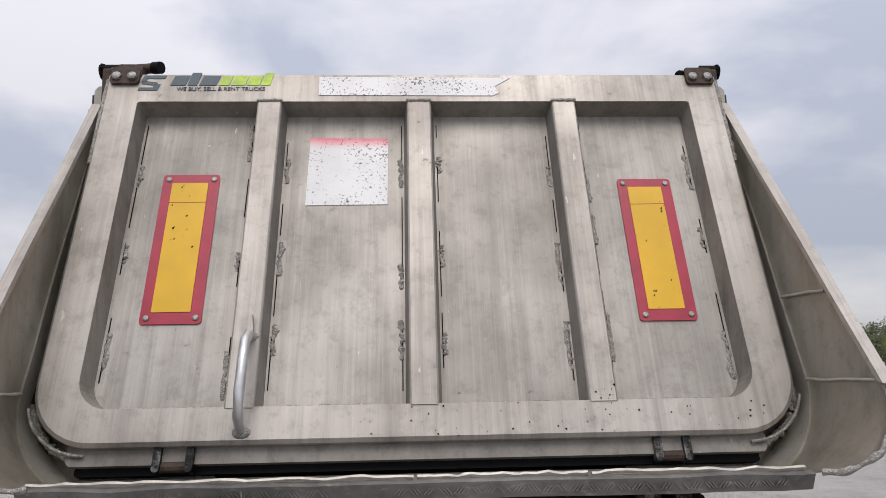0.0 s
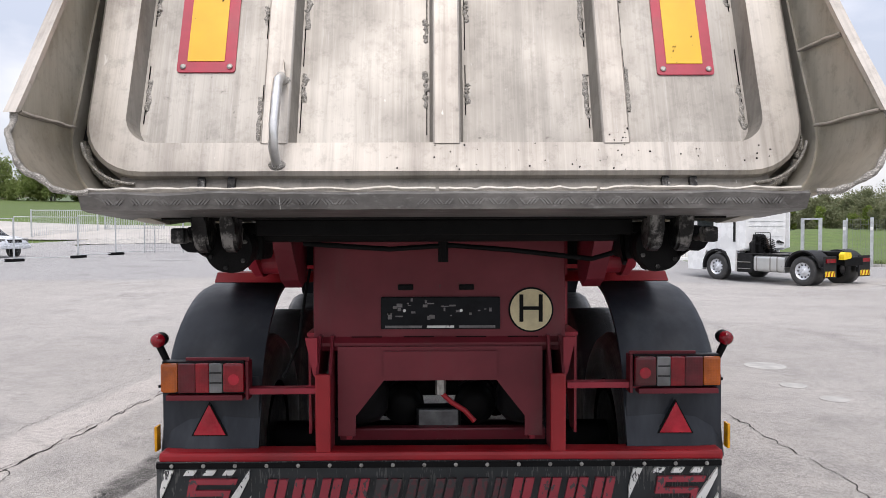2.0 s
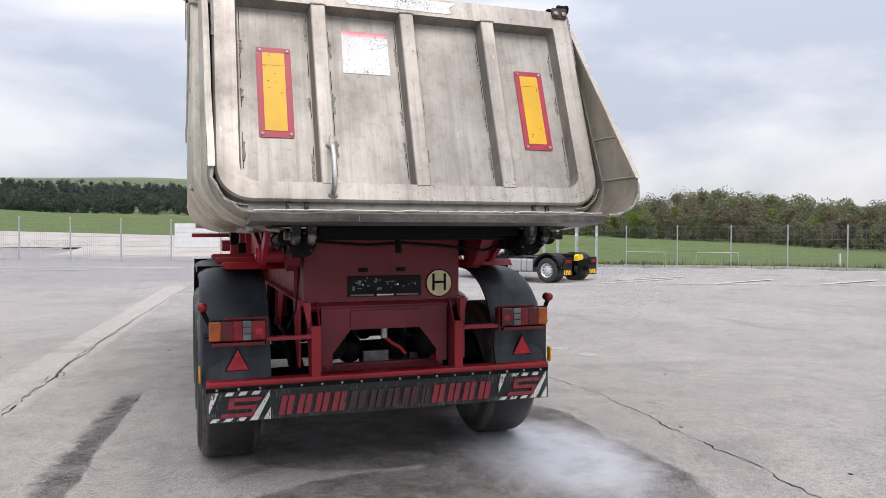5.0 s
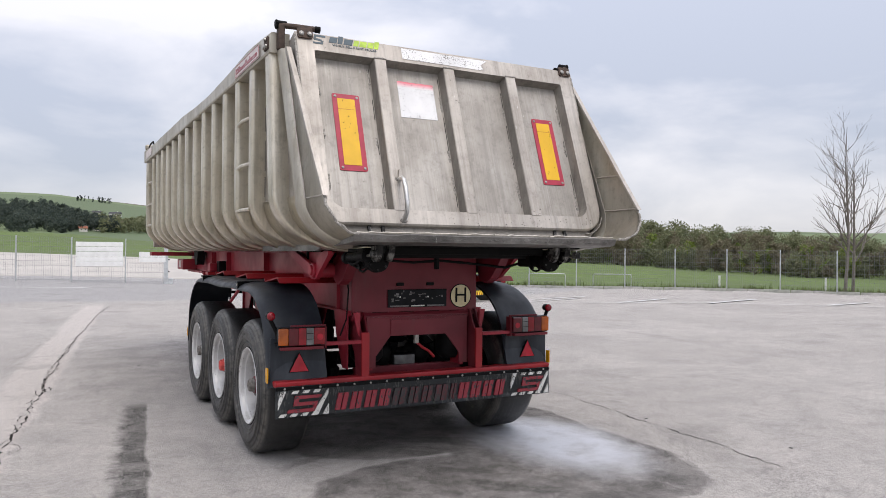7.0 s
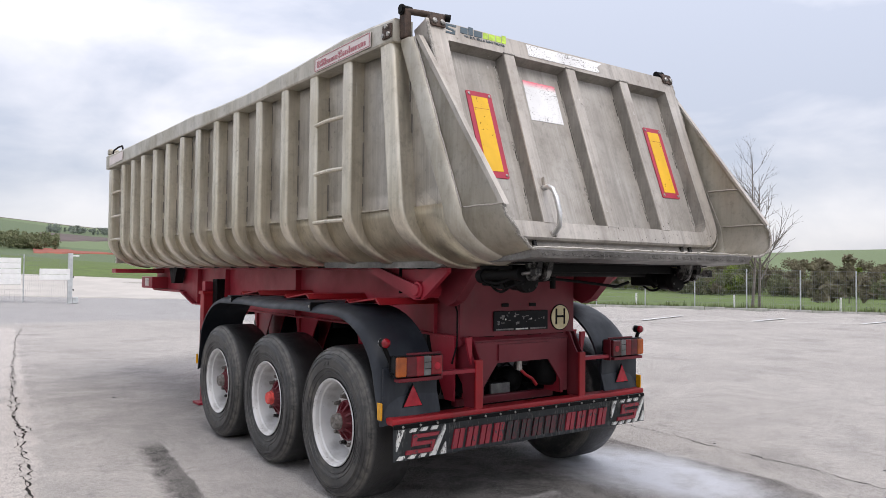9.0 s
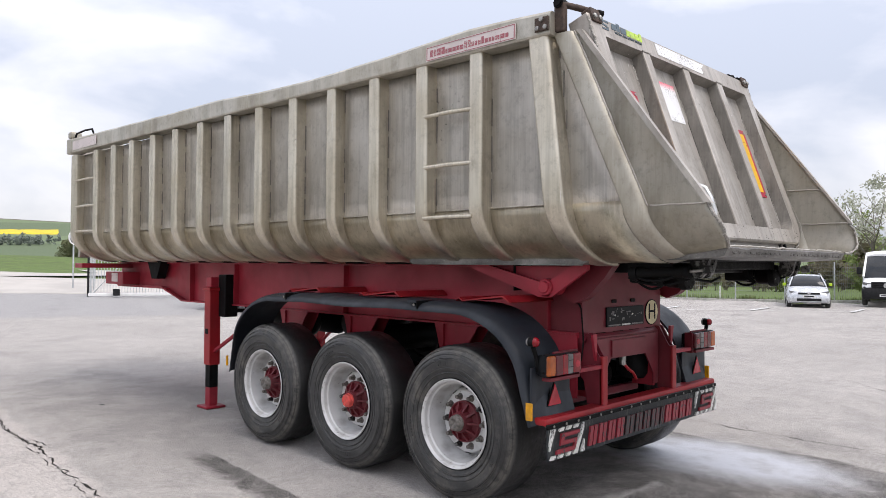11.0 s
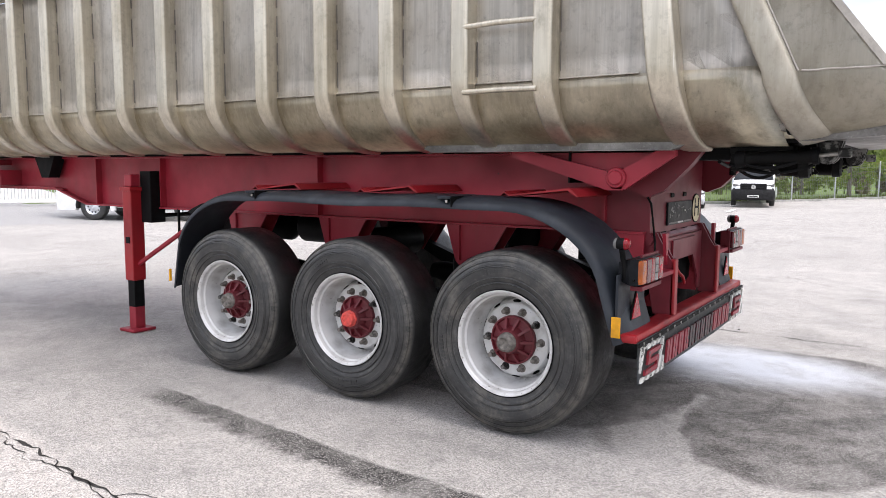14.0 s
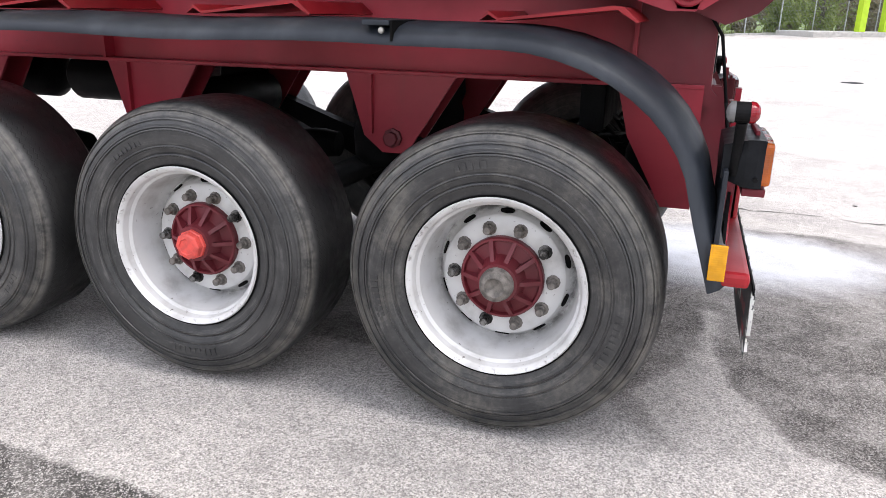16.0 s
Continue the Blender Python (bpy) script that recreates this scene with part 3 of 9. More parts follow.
def grassland():
    n = Nodes("grassland")
    x, y, z = n.xyz()
    near, far = n.noise(1.1, 6), n.noise(0.028, 5)
    col = n.mix(n.ramp(near, 0.3, 0.7), (0.066, 0.112, 0.016), (0.112, 0.172, 0.030))
    tuft = n.noise(0.32, 6, 0.65, n.stretch((1, 1, 0.2)))
    col = n.mix(n.ramp(tuft, 0.46, 0.64, 0.0, 0.7), col, (0.066, 0.088, 0.022))
    col = n.mix(n.ramp(n.noise(4.2, 5, 0.7), 0.52, 0.68, 0.0, 0.55), col, (0.155, 0.185, 0.055))
    col = n.mix(n.ramp(far, 0.42, 0.62), col, (0.085, 0.125, 0.030))
    field = n.cells(0.0075, None, "Color")
    hue = n.t.nodes.new("ShaderNodeSeparateColor")
    n.put(hue.inputs[0], field)
    dist = n.math("POWER", n.math("ADD", n.math("MULTIPLY", x, x), n.math("MULTIPLY", y, y)), 0.5)
    away = n.ramp(dist, 150.0, 175.0)
    # crop greens are tinted bluish for the haze over the hills
    crop = n.mix(n.ramp(hue.outputs[0], 0.40, 0.44), (0.098, 0.135, 0.070), (0.135, 0.180, 0.088))
    crop = n.mix(n.ramp(hue.outputs[1], 0.80, 0.82), crop, (0.115, 0.085, 0.070))
    col = n.mix(n.math("MULTIPLY", away, 0.9), col, crop)
    n.bump(n.noise(9, 3), 0.5, 0.08)
    return n.done(col, 0.9)


GRASS = grassland()
ROAD = plain("pale_road", (0.45, 0.425, 0.395), 0.9, 0, 0.10, 0.6)
GRAVEL = plain("pale_gravel", (0.42, 0.40, 0.37), 0.95, 0, 0.3, 5, 0.5)
RAPE = plain("rape_blossom", (0.62, 0.47, 0.02), 0.9, 0, 0.15, 0.2)
SOIL = plain("ploughed_soil", (0.105, 0.080, 0.075), 0.95, 0, 0.2, 0.05)
SOIL_RED = plain("reddish_soil", (0.30, 0.095, 0.065), 0.95, 0, 0.2, 0.05)

# ---- shape helpers ----
def part(name, bm, material, parent=None, label="", smooth=False):
    """Link a bmesh as one mesh object, under a thing or a part."""
    me = bpy.data.meshes.new(name)
    bmesh.ops.recalc_face_normals(bm, faces=bm.faces)
    if smooth:
        for e in bm.edges:
            if len(e.link_faces) == 2 and e.calc_face_angle() > 1.15:
                e.smooth = False
    bm.to_mesh(me)
    bm.free()
    me.materials.append(material)
    if smooth:
        me.polygons.foreach_set("use_smooth", [True] * len(me.polygons))
    ob = new(name, me)
    ob.parent = parent
    return tagged(ob, label)


def thing(name, m, label, category, group="", kind=""):
    ob = new(name)
    ob.matrix_basis = m
    ob.empty_display_size = 0.3
    return tagged(ob, label, category, group, kind)


def box(bm, a, b, turn=None, bevel=0.0):
    """A box between two corners; turn: a matrix applied after."""
    out = bmesh.ops.create_cube(bm, size=1.0)["verts"]
    mid, size = (Vector(a) + Vector(b)) / 2, Vector(b) - Vector(a)
    bmesh.ops.transform(bm, matrix=Matrix.Translation(mid) @ Matrix.Diagonal((*[abs(s) for s in size], 1)), verts=out)
    if bevel:
        edges = list({e for v in out for e in v.link_edges})
        got = bmesh.ops.bevel(bm, geom=edges, offset=bevel, segments=2, affect="EDGES", profile=0.6)
        out = got["verts"]
    if turn is not None:
        bmesh.ops.transform(bm, matrix=turn, verts=list(set(out)))
    return bm


def boxed(a, b, turn=None, bevel=0.0):
    return box(bmesh.new(), a, b, turn, bevel)


def prism(bm, outline, place, lo, hi):
    """A polygon of 2D points raised from lo to hi; place(u, v, w) gives the point in space."""
    low = [bm.verts.new(place(u, v, lo)) for u, v in outline]
    top = [bm.verts.new(place(u, v, hi)) for u, v in outline]
    bm.faces.new(low)
    bm.faces.new(top[::-1])
    k = len(outline)
    for i in range(k):
        bm.faces.new((low[i], low[(i + 1) % k], top[(i + 1) % k], top[i]))
    return bm


def along_x(u, v, w):
    return (w, u, v)


def along_y(u, v, w):
    return (u, w, v)


def along_z(u, v, w):
    return (u, v, w)


def loft(bm, rows, close=False, cap=False):
    """Faces between rows of points; close: each row is a ring; cap: fill both ends."""
    made = [[bm.verts.new(p) for p in row] for row in rows]
    for a, b in zip(made, made[1:]):
        k = len(a)
        for i in range(k if close else k - 1):
            bm.faces.new((a[i], a[(i + 1) % k], b[(i + 1) % k], b[i]))
    if cap:
        bm.faces.new(made[0])
        bm.faces.new(made[-1][::-1])
    return bm


def tube(bm, points, r, n=8):
    """A round bar along a line of points."""
    pts = [Vector(p) for p in points]
    rows = []
    for i, p in enumerate(pts):
        d = (pts[min(i + 1, len(pts) - 1)] - pts[max(i - 1, 0)]).normalized()
        side = d.cross(Vector((0.31, 0.2, 0.93))).normalized()
        up = side.cross(d)
        rr = r[i] if hasattr(r, "__len__") else r
        rows.append([p + rr * (math.cos(2 * math.pi * k / n) * side + math.sin(2 * math.pi * k / n) * up) for k in range(n)])
    return loft(bm, rows, True, True)


def lathe(bm, profile, n=48, axis="x"):
    """Turn (along, radius) points about an axis through the origin."""
    rows = []
    for a, r in profile:
        ring = []
        for k in range(n):
            c, s = r * math.cos(2 * math.pi * k / n), r * math.sin(2 * math.pi * k / n)
            ring.append((a, c, s) if axis == "x" else (c, a, s) if axis == "y" else (c, s, a))
        rows.append(ring)
    return loft(bm, rows, True, False)


def arc(cx, cy, r, a0, a1, n=6):
    return [(cx + r * math.cos(radians(a0 + (a1 - a0) * k / n)), cy + r * math.sin(radians(a0 + (a1 - a0) * k / n))) for k in range(n + 1)]


def rounded(x0, y0, x1, y1, r, n=4):
    """A rectangle with rounded corners, counter-clockwise; r: one radius, or four from lower left on."""
    a, b, c, d = r if hasattr(r, "__len__") else (r, r, r, r)
    return arc(x0 + a, y0 + a, a, 180, 270, n) + arc(x1 - b, y0 + b, b, 270, 360, n) + arc(x1 - c, y1 - c, c, 0, 90, n) + arc(x0 + d, y1 - d, d, 90, 180, n)


def moved(bm, m):
    bmesh.ops.transform(bm, matrix=m, verts=bm.verts)
    return bm


def lettering(name, text, size, m, material, parent, label=""):
    """Raised letters, as a mesh, standing in the plane of m."""
    cu = bpy.data.curves.new(name, "FONT")
    cu.body, cu.size, cu.extrude, cu.align_x, cu.align_y = text, size, 0.0015, "CENTER", "CENTER"
    tmp = bpy.data.objects.new(name, cu)
    scene.collection.objects.link(tmp)
    me = bpy.data.meshes.new_from_object(tmp.evaluated_get(bpy.context.evaluated_depsgraph_get()))
    bpy.data.objects.remove(tmp)
    me.transform(m)
    me.materials.clear()
    me.materials.append(material)
    ob = new(name, me)
    ob.parent = parent
    return tagged(ob, label)

# ---- the tipping trailer: x across, y from its tail forward ----
trailer = thing("tipper_trailer", pose(0, 0, 0), "three-axle tipper semi-trailer with ribbed aluminium tub on a red chassis", "trailer")
XC = 0.02                      # centre line
TAIL, NOSE = -0.10, 8.05       # ends of the ribbed tub
SEAM, FLOOR = 2.075, 1.705     # where the sides turn in; underside of the tub
HALF = 1.22                    # half width to the side sheets


def wing_front(z):
    return -0.10 + (z - 3.14) * 0.44


def shell_point(s, half=HALF, r=0.43, floor=FLOOR, seam=SEAM):
    """Half profile of the tub, s from 0 at the seam to 1 at the flat of the floor."""
    a = radians(90 * s)
    return half - r * (1 - math.cos(a)), seam - (seam - floor) * math.sin(a)


def rail_bottom(y):
    return 3.14 + 0.007 * max(y, 0)


def rail_top(y):
    """The upper edge of the side rail, bent by years of loading."""
    return float(np.interp(y, (-0.12, 0.6, 1.5, 2.5, 3.3, 4.0, 5.0, 8.2), (3.290, 3.322, 3.290, 3.280, 3.302, 3.340, 3.345, 3.400))) + 0.004 * noise.noise((y * 2.1, 0, 0))


for side in (-1, 1):
    # side sheet, dished a little between the ribs
    bm = bmesh.new()
    rows = []
    for i in range(61):
        row = []
        for j in range(9):
            z = SEAM - 0.02 + (3.17 - SEAM + 0.02) * j / 8
            back_edge = wing_front(z) - 0.04
            y = back_edge + (NOSE - back_edge) * i / 60
            row.append((XC + side * (HALF + 0.006 * noise.noise((y * 1.7, z * 1.9, side))), y, z))
        rows.append(row)
    loft(bm, rows)
    bmesh.ops.solidify(bm, geom=bm.faces[:], thickness=0.03 * side)
    part("side_sheet", bm, ALU_SIDE, trailer, "grey scuffed aluminium side sheet", True)
    # top rail
    bm = bmesh.new()
    rows = []
    for i in range(83):
        y = TAIL - 0.02 + (NOSE + 0.10 - TAIL) * i / 82
        b, t = rail_bottom(y), rail_top(y)
        o = 0.006 * noise.noise((y * 1.1, 3.0, side))
        rows.append([(XC + side * u, y, z) for u, z in ((1.20, b), (1.343 + o, b), (1.352 + o, b + 0.012), (1.352 + o, t - 0.02), (1.335 + o, t), (1.20, t))])
    loft(bm, rows, True, True)
    part("top_rail", bm, ALU_WING, trailer, "bent brownish aluminium top rail")

# rounded underside, one sheet from seam to seam
bm = bmesh.new()
rows = []
for i in range(33):
    y = -0.66 + (NOSE + 0.66) * i / 32
    half = [shell_point(k / 10, HALF + 0.012) for k in range(11)]
    rows.append([(XC - u, y, z) for u, z in half] + [(XC + u, y, z) for u, z in half[::-1]])
loft(bm, rows)
bmesh.ops.solidify(bm, geom=bm.faces[:], thickness=0.03)
part("tub_floor", bm, ALU_BELLY, trailer, "rounded brownish aluminium underside", True)
part("headboard", boxed((XC - 1.21, NOSE - 0.03, 1.75), (XC + 1.21, NOSE + 0.03, 3.40), None, 0.01), ALU_SIDE, trailer)


def rib(y_of, width, side, depth=0.115):
    """A box rib that runs down the side and turns under the tub, thinning out."""
    rows = []
    path = [(3.16 - 1.06 * k / 6, None) for k in range(7)] + [(None, k / 18) for k in range(1, 19)]
    for z, s in path:
        if s is None:
            base, out = (HALF - 0.01, z), (HALF + depth, z)
        else:
            bu, bz = shell_point(s, HALF - 0.01)
            a = radians(90 * s)
            base, out = (bu, bz + 0.01), (0.74 + (HALF + depth - 0.74) * math.cos(a), 2.10 - 0.415 * math.sin(a))
        y, w = y_of(out[1]), width / 2
        du, dz = out[0] - base[0], out[1] - base[1]
        deep = max(0.03, math.hypot(du, dz))
        soft = min(0.026, deep * 0.5)
        sec = [(base, -w)]
        for k in range(5):
            b = radians(22.5 * k)
            f = 1 - soft * (1 - math.sin(b)) / deep
            sec.append(((base[0] + du * f, base[1] + dz * f), -w + soft * (1 - math.cos(b))))
        sec += [(p, -o) for p, o in sec[::-1]]
        rows.append([(XC + side * p[0], y + o, p[1]) for p, o in sec])
    return loft(bmesh.new(), rows, True, True)


RIBS = [0.525, 1.06, 1.60, 2.15, 2.715, 3.275, 3.845, 4.41, 4.975, 5.535, 6.11, 6.645, 7.21]
for side in (-1, 1):
    for y0 in RIBS:
        part("side_rib", rib(lambda z, y0=y0: y0, 0.122, side), ALU_RIB, trailer, "", True)
    part("corner_post", rib(lambda z: -0.012 + 0.117 * (z - 3.1), 0.158, side, 0.118), ALU_RIB, trailer, "leaning box-section rear post", True)
    part("corner_post", rib(lambda z: NOSE - 0.10, 0.19, side, 0.118), ALU_RIB, trailer, "box-section front post", True)

# broken weld lines beside the ribs, dark where the sheet gapes
for k, y0 in enumerate([-0.13] + RIBS):
    wob = random.Random(40 + k)
    z = 2.12
    while z < 3.05:
        step = wob.uniform(0.10, 0.26)
        e = y0 - 0.066 if k else -0.097 + 0.117 * (z - 3.1)
        if wob.random() < 0.72:
            part("seam_gap", boxed((XC - HALF - 0.009, e - 0.0014, z), (XC - HALF + 0.004, e + 0.0008, min(z + step, 3.12))), ALU_SHADE_GRIME, trailer)
        z += step
        bead = wob.uniform(0.04, 0.09)
        z += bead

# weld line where the side sheet meets the rounded underside, bay by bay
edges = [-0.05] + RIBS + [NOSE - 0.10]
for a, b in zip(edges, edges[1:]):
    pts = [(XC - HALF - 0.012, a + 0.06 + (b - a - 0.12) * k / 10, SEAM + 0.004 + 0.003 * noise.noise((a * 3, k * 0.6, 1))) for k in range(11)]
    part("weld_seam", tube(bmesh.new(), pts, [0.0045 + 0.002 * noise.noise((k * 0.9, a, 3)) for k in range(11)], 6), ALU_SIDE, trailer, "", True)

# ladders: rungs between two ribs
for lo, hi, heights in ((RIBS[0] + 0.05, RIBS[1] - 0.05, (2.024, 2.395, 2.768)), (RIBS[12] + 0.05, NOSE - 0.18, (2.10, 2.44, 2.80))):
    for z in heights:
        part("ladder_rung", tube(bmesh.new(), [(XC - HALF - 0.10, lo - 0.02, z), (XC - HALF - 0.118, (lo + hi) / 2, z + 0.002), (XC - HALF - 0.10, hi + 0.02, z)], 0.016, 10), ALU_RIB, trailer, "worn round aluminium ladder rung", True)

# front corner: cap, hoop handle, plate
part("rail_cap", boxed((XC - 1.36, 7.98, 3.19), (XC - 1.18, 8.17, 3.40), None, 0.02), ALU_WING, trailer)
part("rail_cap", boxed((XC - 1.35, 8.02, 3.41), (XC - 1.20, 8.15, 3.50), None, 0.025), ALU_WING, trailer, "raised block on the front rail corner")
part("hoop_handle", tube(bmesh.new(), [(XC - 1.30, 8.0, 3.40), (XC - 1.30, 7.95, 3.465), (XC - 1.30, 7.65, 3.478), (XC - 1.30, 7.40, 3.465), (XC - 1.30, 7.34, 3.39)], 0.013), BLACK, trailer, "black bent hoop handle", True)
part("label_plate", boxed((XC - 1.362, 7.10, 3.225), (XC - 1.357, 7.92, 3.345)), LABEL, trailer, "faded pinkish plate on the rail")

# long label on the rail with its worn lettering as bars
lab = part("label_plate", boxed((XC - 1.364, 0.147, 3.160), (XC - 1.358, 0.970, 3.262)), LABEL, trailer, "long faded white label with crimson border")
mk = random.Random(5)
yy = 0.93
while yy > 0.20:
    w = mk.uniform(0.018, 0.036)
    tall = mk.choice((0.028, 0.030, 0.048))
    part("mark", boxed((XC - 1.3665, yy - w, 3.186), (XC - 1.3635, yy, 3.186 + tall)), LABEL_INK, lab)
    yy -= w + 0.009
for z in (3.165, 3.254):
    part("border", boxed((XC - 1.3665, 0.152, z), (XC - 1.3635, 0.965, z + 0.004)), LABEL_INK, lab)
for y in (0.152, 0.960):
    part("border", boxed((XC - 1.3665, y, 3.165), (XC - 1.3635, y + 0.005, 3.258)), LABEL_INK, lab)


# ---- tail wings and floor lip ----
def wing_rear(z):
    return -0.280 + (z - 3.15) * 0.735


def wing(side):
    """A flared side sheet behind the last post, curling under to the floor lip; thick bent rear edge."""
    rows = []
    for j in range(25):
        if j <= 12:
            z = 3.15 - (3.15 - 2.035) * j / 12
            a, yf, yr = 0.0, wing_front(z), min(wing_front(z) - 0.10, wing_rear(z))
        else:
            a = radians(90 * (j - 12) / 12)
            z = None
            yf, yr = -0.586 - 0.15 * math.sin(a) ** 1.5, -1.100 - 0.062 * math.sin(2 * a) - 0.013 * math.sin(a)
        row = []
        for i in range(13):
            u = i / 12
            half, r, low = 1.268 + (0.028 if side > 0 else -0.012) * u, 0.34 - 0.12 * u, 0.325 - 0.085 * u
            if z is None:
                x, zz = half - r * (1 - math.cos(a)), 2.035 - low * math.sin(a)
            else:
                x, zz = 1.262 + (0.034 if side > 0 else -0.006) * u * min(1.0, (3.2 - z) / 1.1), z
            ragged = 0.012 * noise.noise((side * 5.0, zz * 14, x * 14)) * (u > 0.99) * (z is None)
            row.append((XC + side * (x + 0.004 * noise.noise((yf * 3, zz * 3, side))), yf + (yr - yf) * u + ragged, zz))
        rows.append(row)
    bm = loft(bmesh.new(), rows)
    bmesh.ops.solidify(bm, geom=bm.faces[:], thickness=0.014 * side)
    return bm, rows


for side in (-1, 1):
    bm, rows = wing(side)
    wing_ob = part("tail_wing", bm, ALU_WING, trailer, "flared grey aluminium tail wing with a ragged worn edge", True)
    # raised channel along the front of the wing, folded softly into the sheet
    bm = bmesh.new()
    sec = []
    for j, row in enumerate(rows):
        p, r = Vector(row[0]), Vector(row[-1])
        d = (r - p).normalized()
        wide = min(0.155, 0.8 * (r - p).length)
        turn = radians(90 * max(0, j - 12) / 12)
        out = Vector((side * math.cos(turn), 0, -math.sin(turn)))
        t = 0.030 * (1 - 0.75 * max(0, j - 12) / 12)
        sec.append([p - out * 0.012, p + out * t * 0.2, p + d * 0.006 + out * t * 0.7, p + d * 0.022 + out * t, p + d * (wide - 0.040) + out * t, p + d * (wide - 0.020) + out * t * 0.75, p + d * wide + out * 0.002, p + d * wide - out * 0.008])
    loft(bm, sec, True, True)
    part("wing_flange", bm, ALU_WING, wing_ob, "wide folded flange", True)
    bm = bmesh.new()
    pts = [Vector(q[6]) for q in sec[:13]]
    fine = [a.lerp(b, k / 4) for a, b in zip(pts, pts[1:]) for k in range(4)] + [pts[-1]]
    tube(bm, [p + Vector((side * 0.002, 0.004 * noise.noise(p * 11), 0)) for p in fine], [0.005 + 0.003 * noise.noise(p * 17) for p in fine], 6)
    part("weld_seam", bm, ALU_GATE, wing_ob, "", True)
    # folded rear edge
    pts = [Vector(r[-1]) for r in rows[:13]]
    bm = bmesh.new()
    loft(bm, [[p + Vector((side * 0.012, 0.020, 0.004)), p + Vector((side * 0.014, -0.026, -0.006)), p + Vector((-side * 0.022, -0.026, -0.006)), p + Vector((-side * 0.022, 0.0, 0.0))] for p in pts], True, True)
    part("edge_strip", bm, ALU_GATE, wing_ob, "pale folded edge")
    # rough welded bead down the lower rear edge, and the seam lines on the sheet
    bm = bmesh.new()
    pts = [Vector(r[-1]) for r in rows[12:]]
    fine = [pts[0].lerp(pts[-1], 0)] + [a.lerp(b, k / 4) for a, b in zip(pts, pts[1:]) for k in range(1, 5)]
    tube(bm, [p + Vector((0.012 * noise.noise(p * 21), 0.012 * noise.noise(p * 17), 0.012 * noise.noise(p * 19))) for p in fine], [0.009 + 0.005 * noise.noise(p * 33) for p in fine], 7)
    part("weld_bead", bm, WELD, wing_ob, "ragged torn edge", True)
    for line in (rows[12][4:], rows[9][5:]) if side > 0 else (rows[12][4:],):
        pts = [Vector(p) for p in line]
        fine = [a.lerp(b, k / 4) for a, b in zip(pts, pts[1:]) for k in range(4)]
        for inner in (0.0, -0.016):
            bm = tube(bmesh.new(), [p + Vector((side * inner, 0, 0.006 * noise.noise(p * 15))) for p in fine], 0.0055, 6)
            part("weld_seam", bm, ALU_GATE, wing_ob, "", True)

# tail floor and worn tread-plate lip
bm = bmesh.new()
rows = []
for i in range(45):
    x = -1.06 + 2.12 * i / 44
    dent = 0.013 * noise.noise((x * 2.2, 1.0, 0)) + 0.005 * noise.noise((x * 9, 4.0, 0))
    drop = 0.006 * noise.noise((x * 5.5, 7.0, 0))
    e = 0.012 * (abs(x) > 1.0)
    rows.append([(XC + x, -0.74, 1.765), (XC + x, -1.06 + dent, 1.797 + drop), (XC + x, -1.115 + dent, 1.800 + drop), (XC + x, -1.128 + dent, 1.792 + drop), (XC + x, -1.118 + dent + e, 1.748 + drop * 0.5), (XC + x, -1.07 + dent, 1.742), (XC + x, -0.80, 1.724), (XC + x, -0.74, 1.722)])
loft(bm, rows, True, True)
lip = part("tail_lip", bm, ALU_LIP, trailer, "dented worn tread-plate lip across the tail")
tread = bmesh.new()
for k in range(200):
    x = -0.99 + 1.98 * (k + 0.5) / 200
    lean = 1 if (k // 4) % 2 else -1
    if noise.noise((x * 3.1, 9.0, 0)) < -0.22 or k % 4 == 3 or noise.noise((k * 0.7, 2.0, 5.0)) > 0.35:
        continue
    m = Matrix.Translation((XC + x, -1.1240 + 0.013 * noise.noise((x * 2.2, 1.0, 0)), 1.770)) @ Matrix.Rotation(radians(42 * lean), 4, "Y")
    box(tread, (-0.0022, -0.0028, -0.011), (0.0022, 0.0028, 0.011), m)
tagged(part("tread_bar", tread, ALU_LIP, lip, "raised tread bars, bright where worn"), kind="stuff")
for a, b in ((-1.04, -0.03), (-0.02, 0.44), (0.45, 1.04)):
    pts = [(XC + a + (b - a) * k / 30, -1.110 + 0.013 * noise.noise(((a + (b - a) * k / 30) * 2.2, 1.0, 0)), 1.806 + 0.007 * noise.noise((k * 0.37, a, 2))) for k in range(31)]
    part("torn_edge", tube(bmesh.new(), pts, [0.0065 + 0.003 * noise.noise((q * 0.8, a, 5)) for q in range(31)], 5), ALU_SIDE, lip, "bright torn edge")

# ---- tailgate, in its own leaning plane ----
GX, GZ = 0.025, 1.872
SLOPE = Vector((0, 0.3457, 1)).normalized()
OUT = Vector((0, -1, 0.3457)).normalized()
FACE = Vector((GX, -0.355 - (3.134 - GZ) * 0.3457, GZ))


def gate(u, v, w):
    return FACE + Vector((u, 0, 0)) + SLOPE * v + OUT * w


def gate_v(z):
    return (z - GZ) / SLOPE.z


GATE_M = Matrix(((1, 0, 0, FACE.x), (0, SLOPE.y, OUT.y, FACE.y), (0, SLOPE.z, OUT.z, FACE.z), (0, 0, 0, 1)))

DEEP = 0.082
bm = prism(bmesh.new(), rounded(-1.17, 0.03, 1.17, 1.44, (0.16, 0.16, 0.02, 0.02)), gate, -DEEP - 0.03, -DEEP)
tailgate = part("tailgate", bm, ALU_PANEL, trailer, "pale streaked aluminium tailgate panel")
# the frame: outer ring, face, slanted inner sides
outer = rounded(-1.225, 0.0, 1.225, 1.482, (0.20, 0.20, 0.012, 0.012), 8)
inner = rounded(-1.090, 0.116, 1.090, 1.336, (0.105, 0.105, 0.012, 0.012), 8)
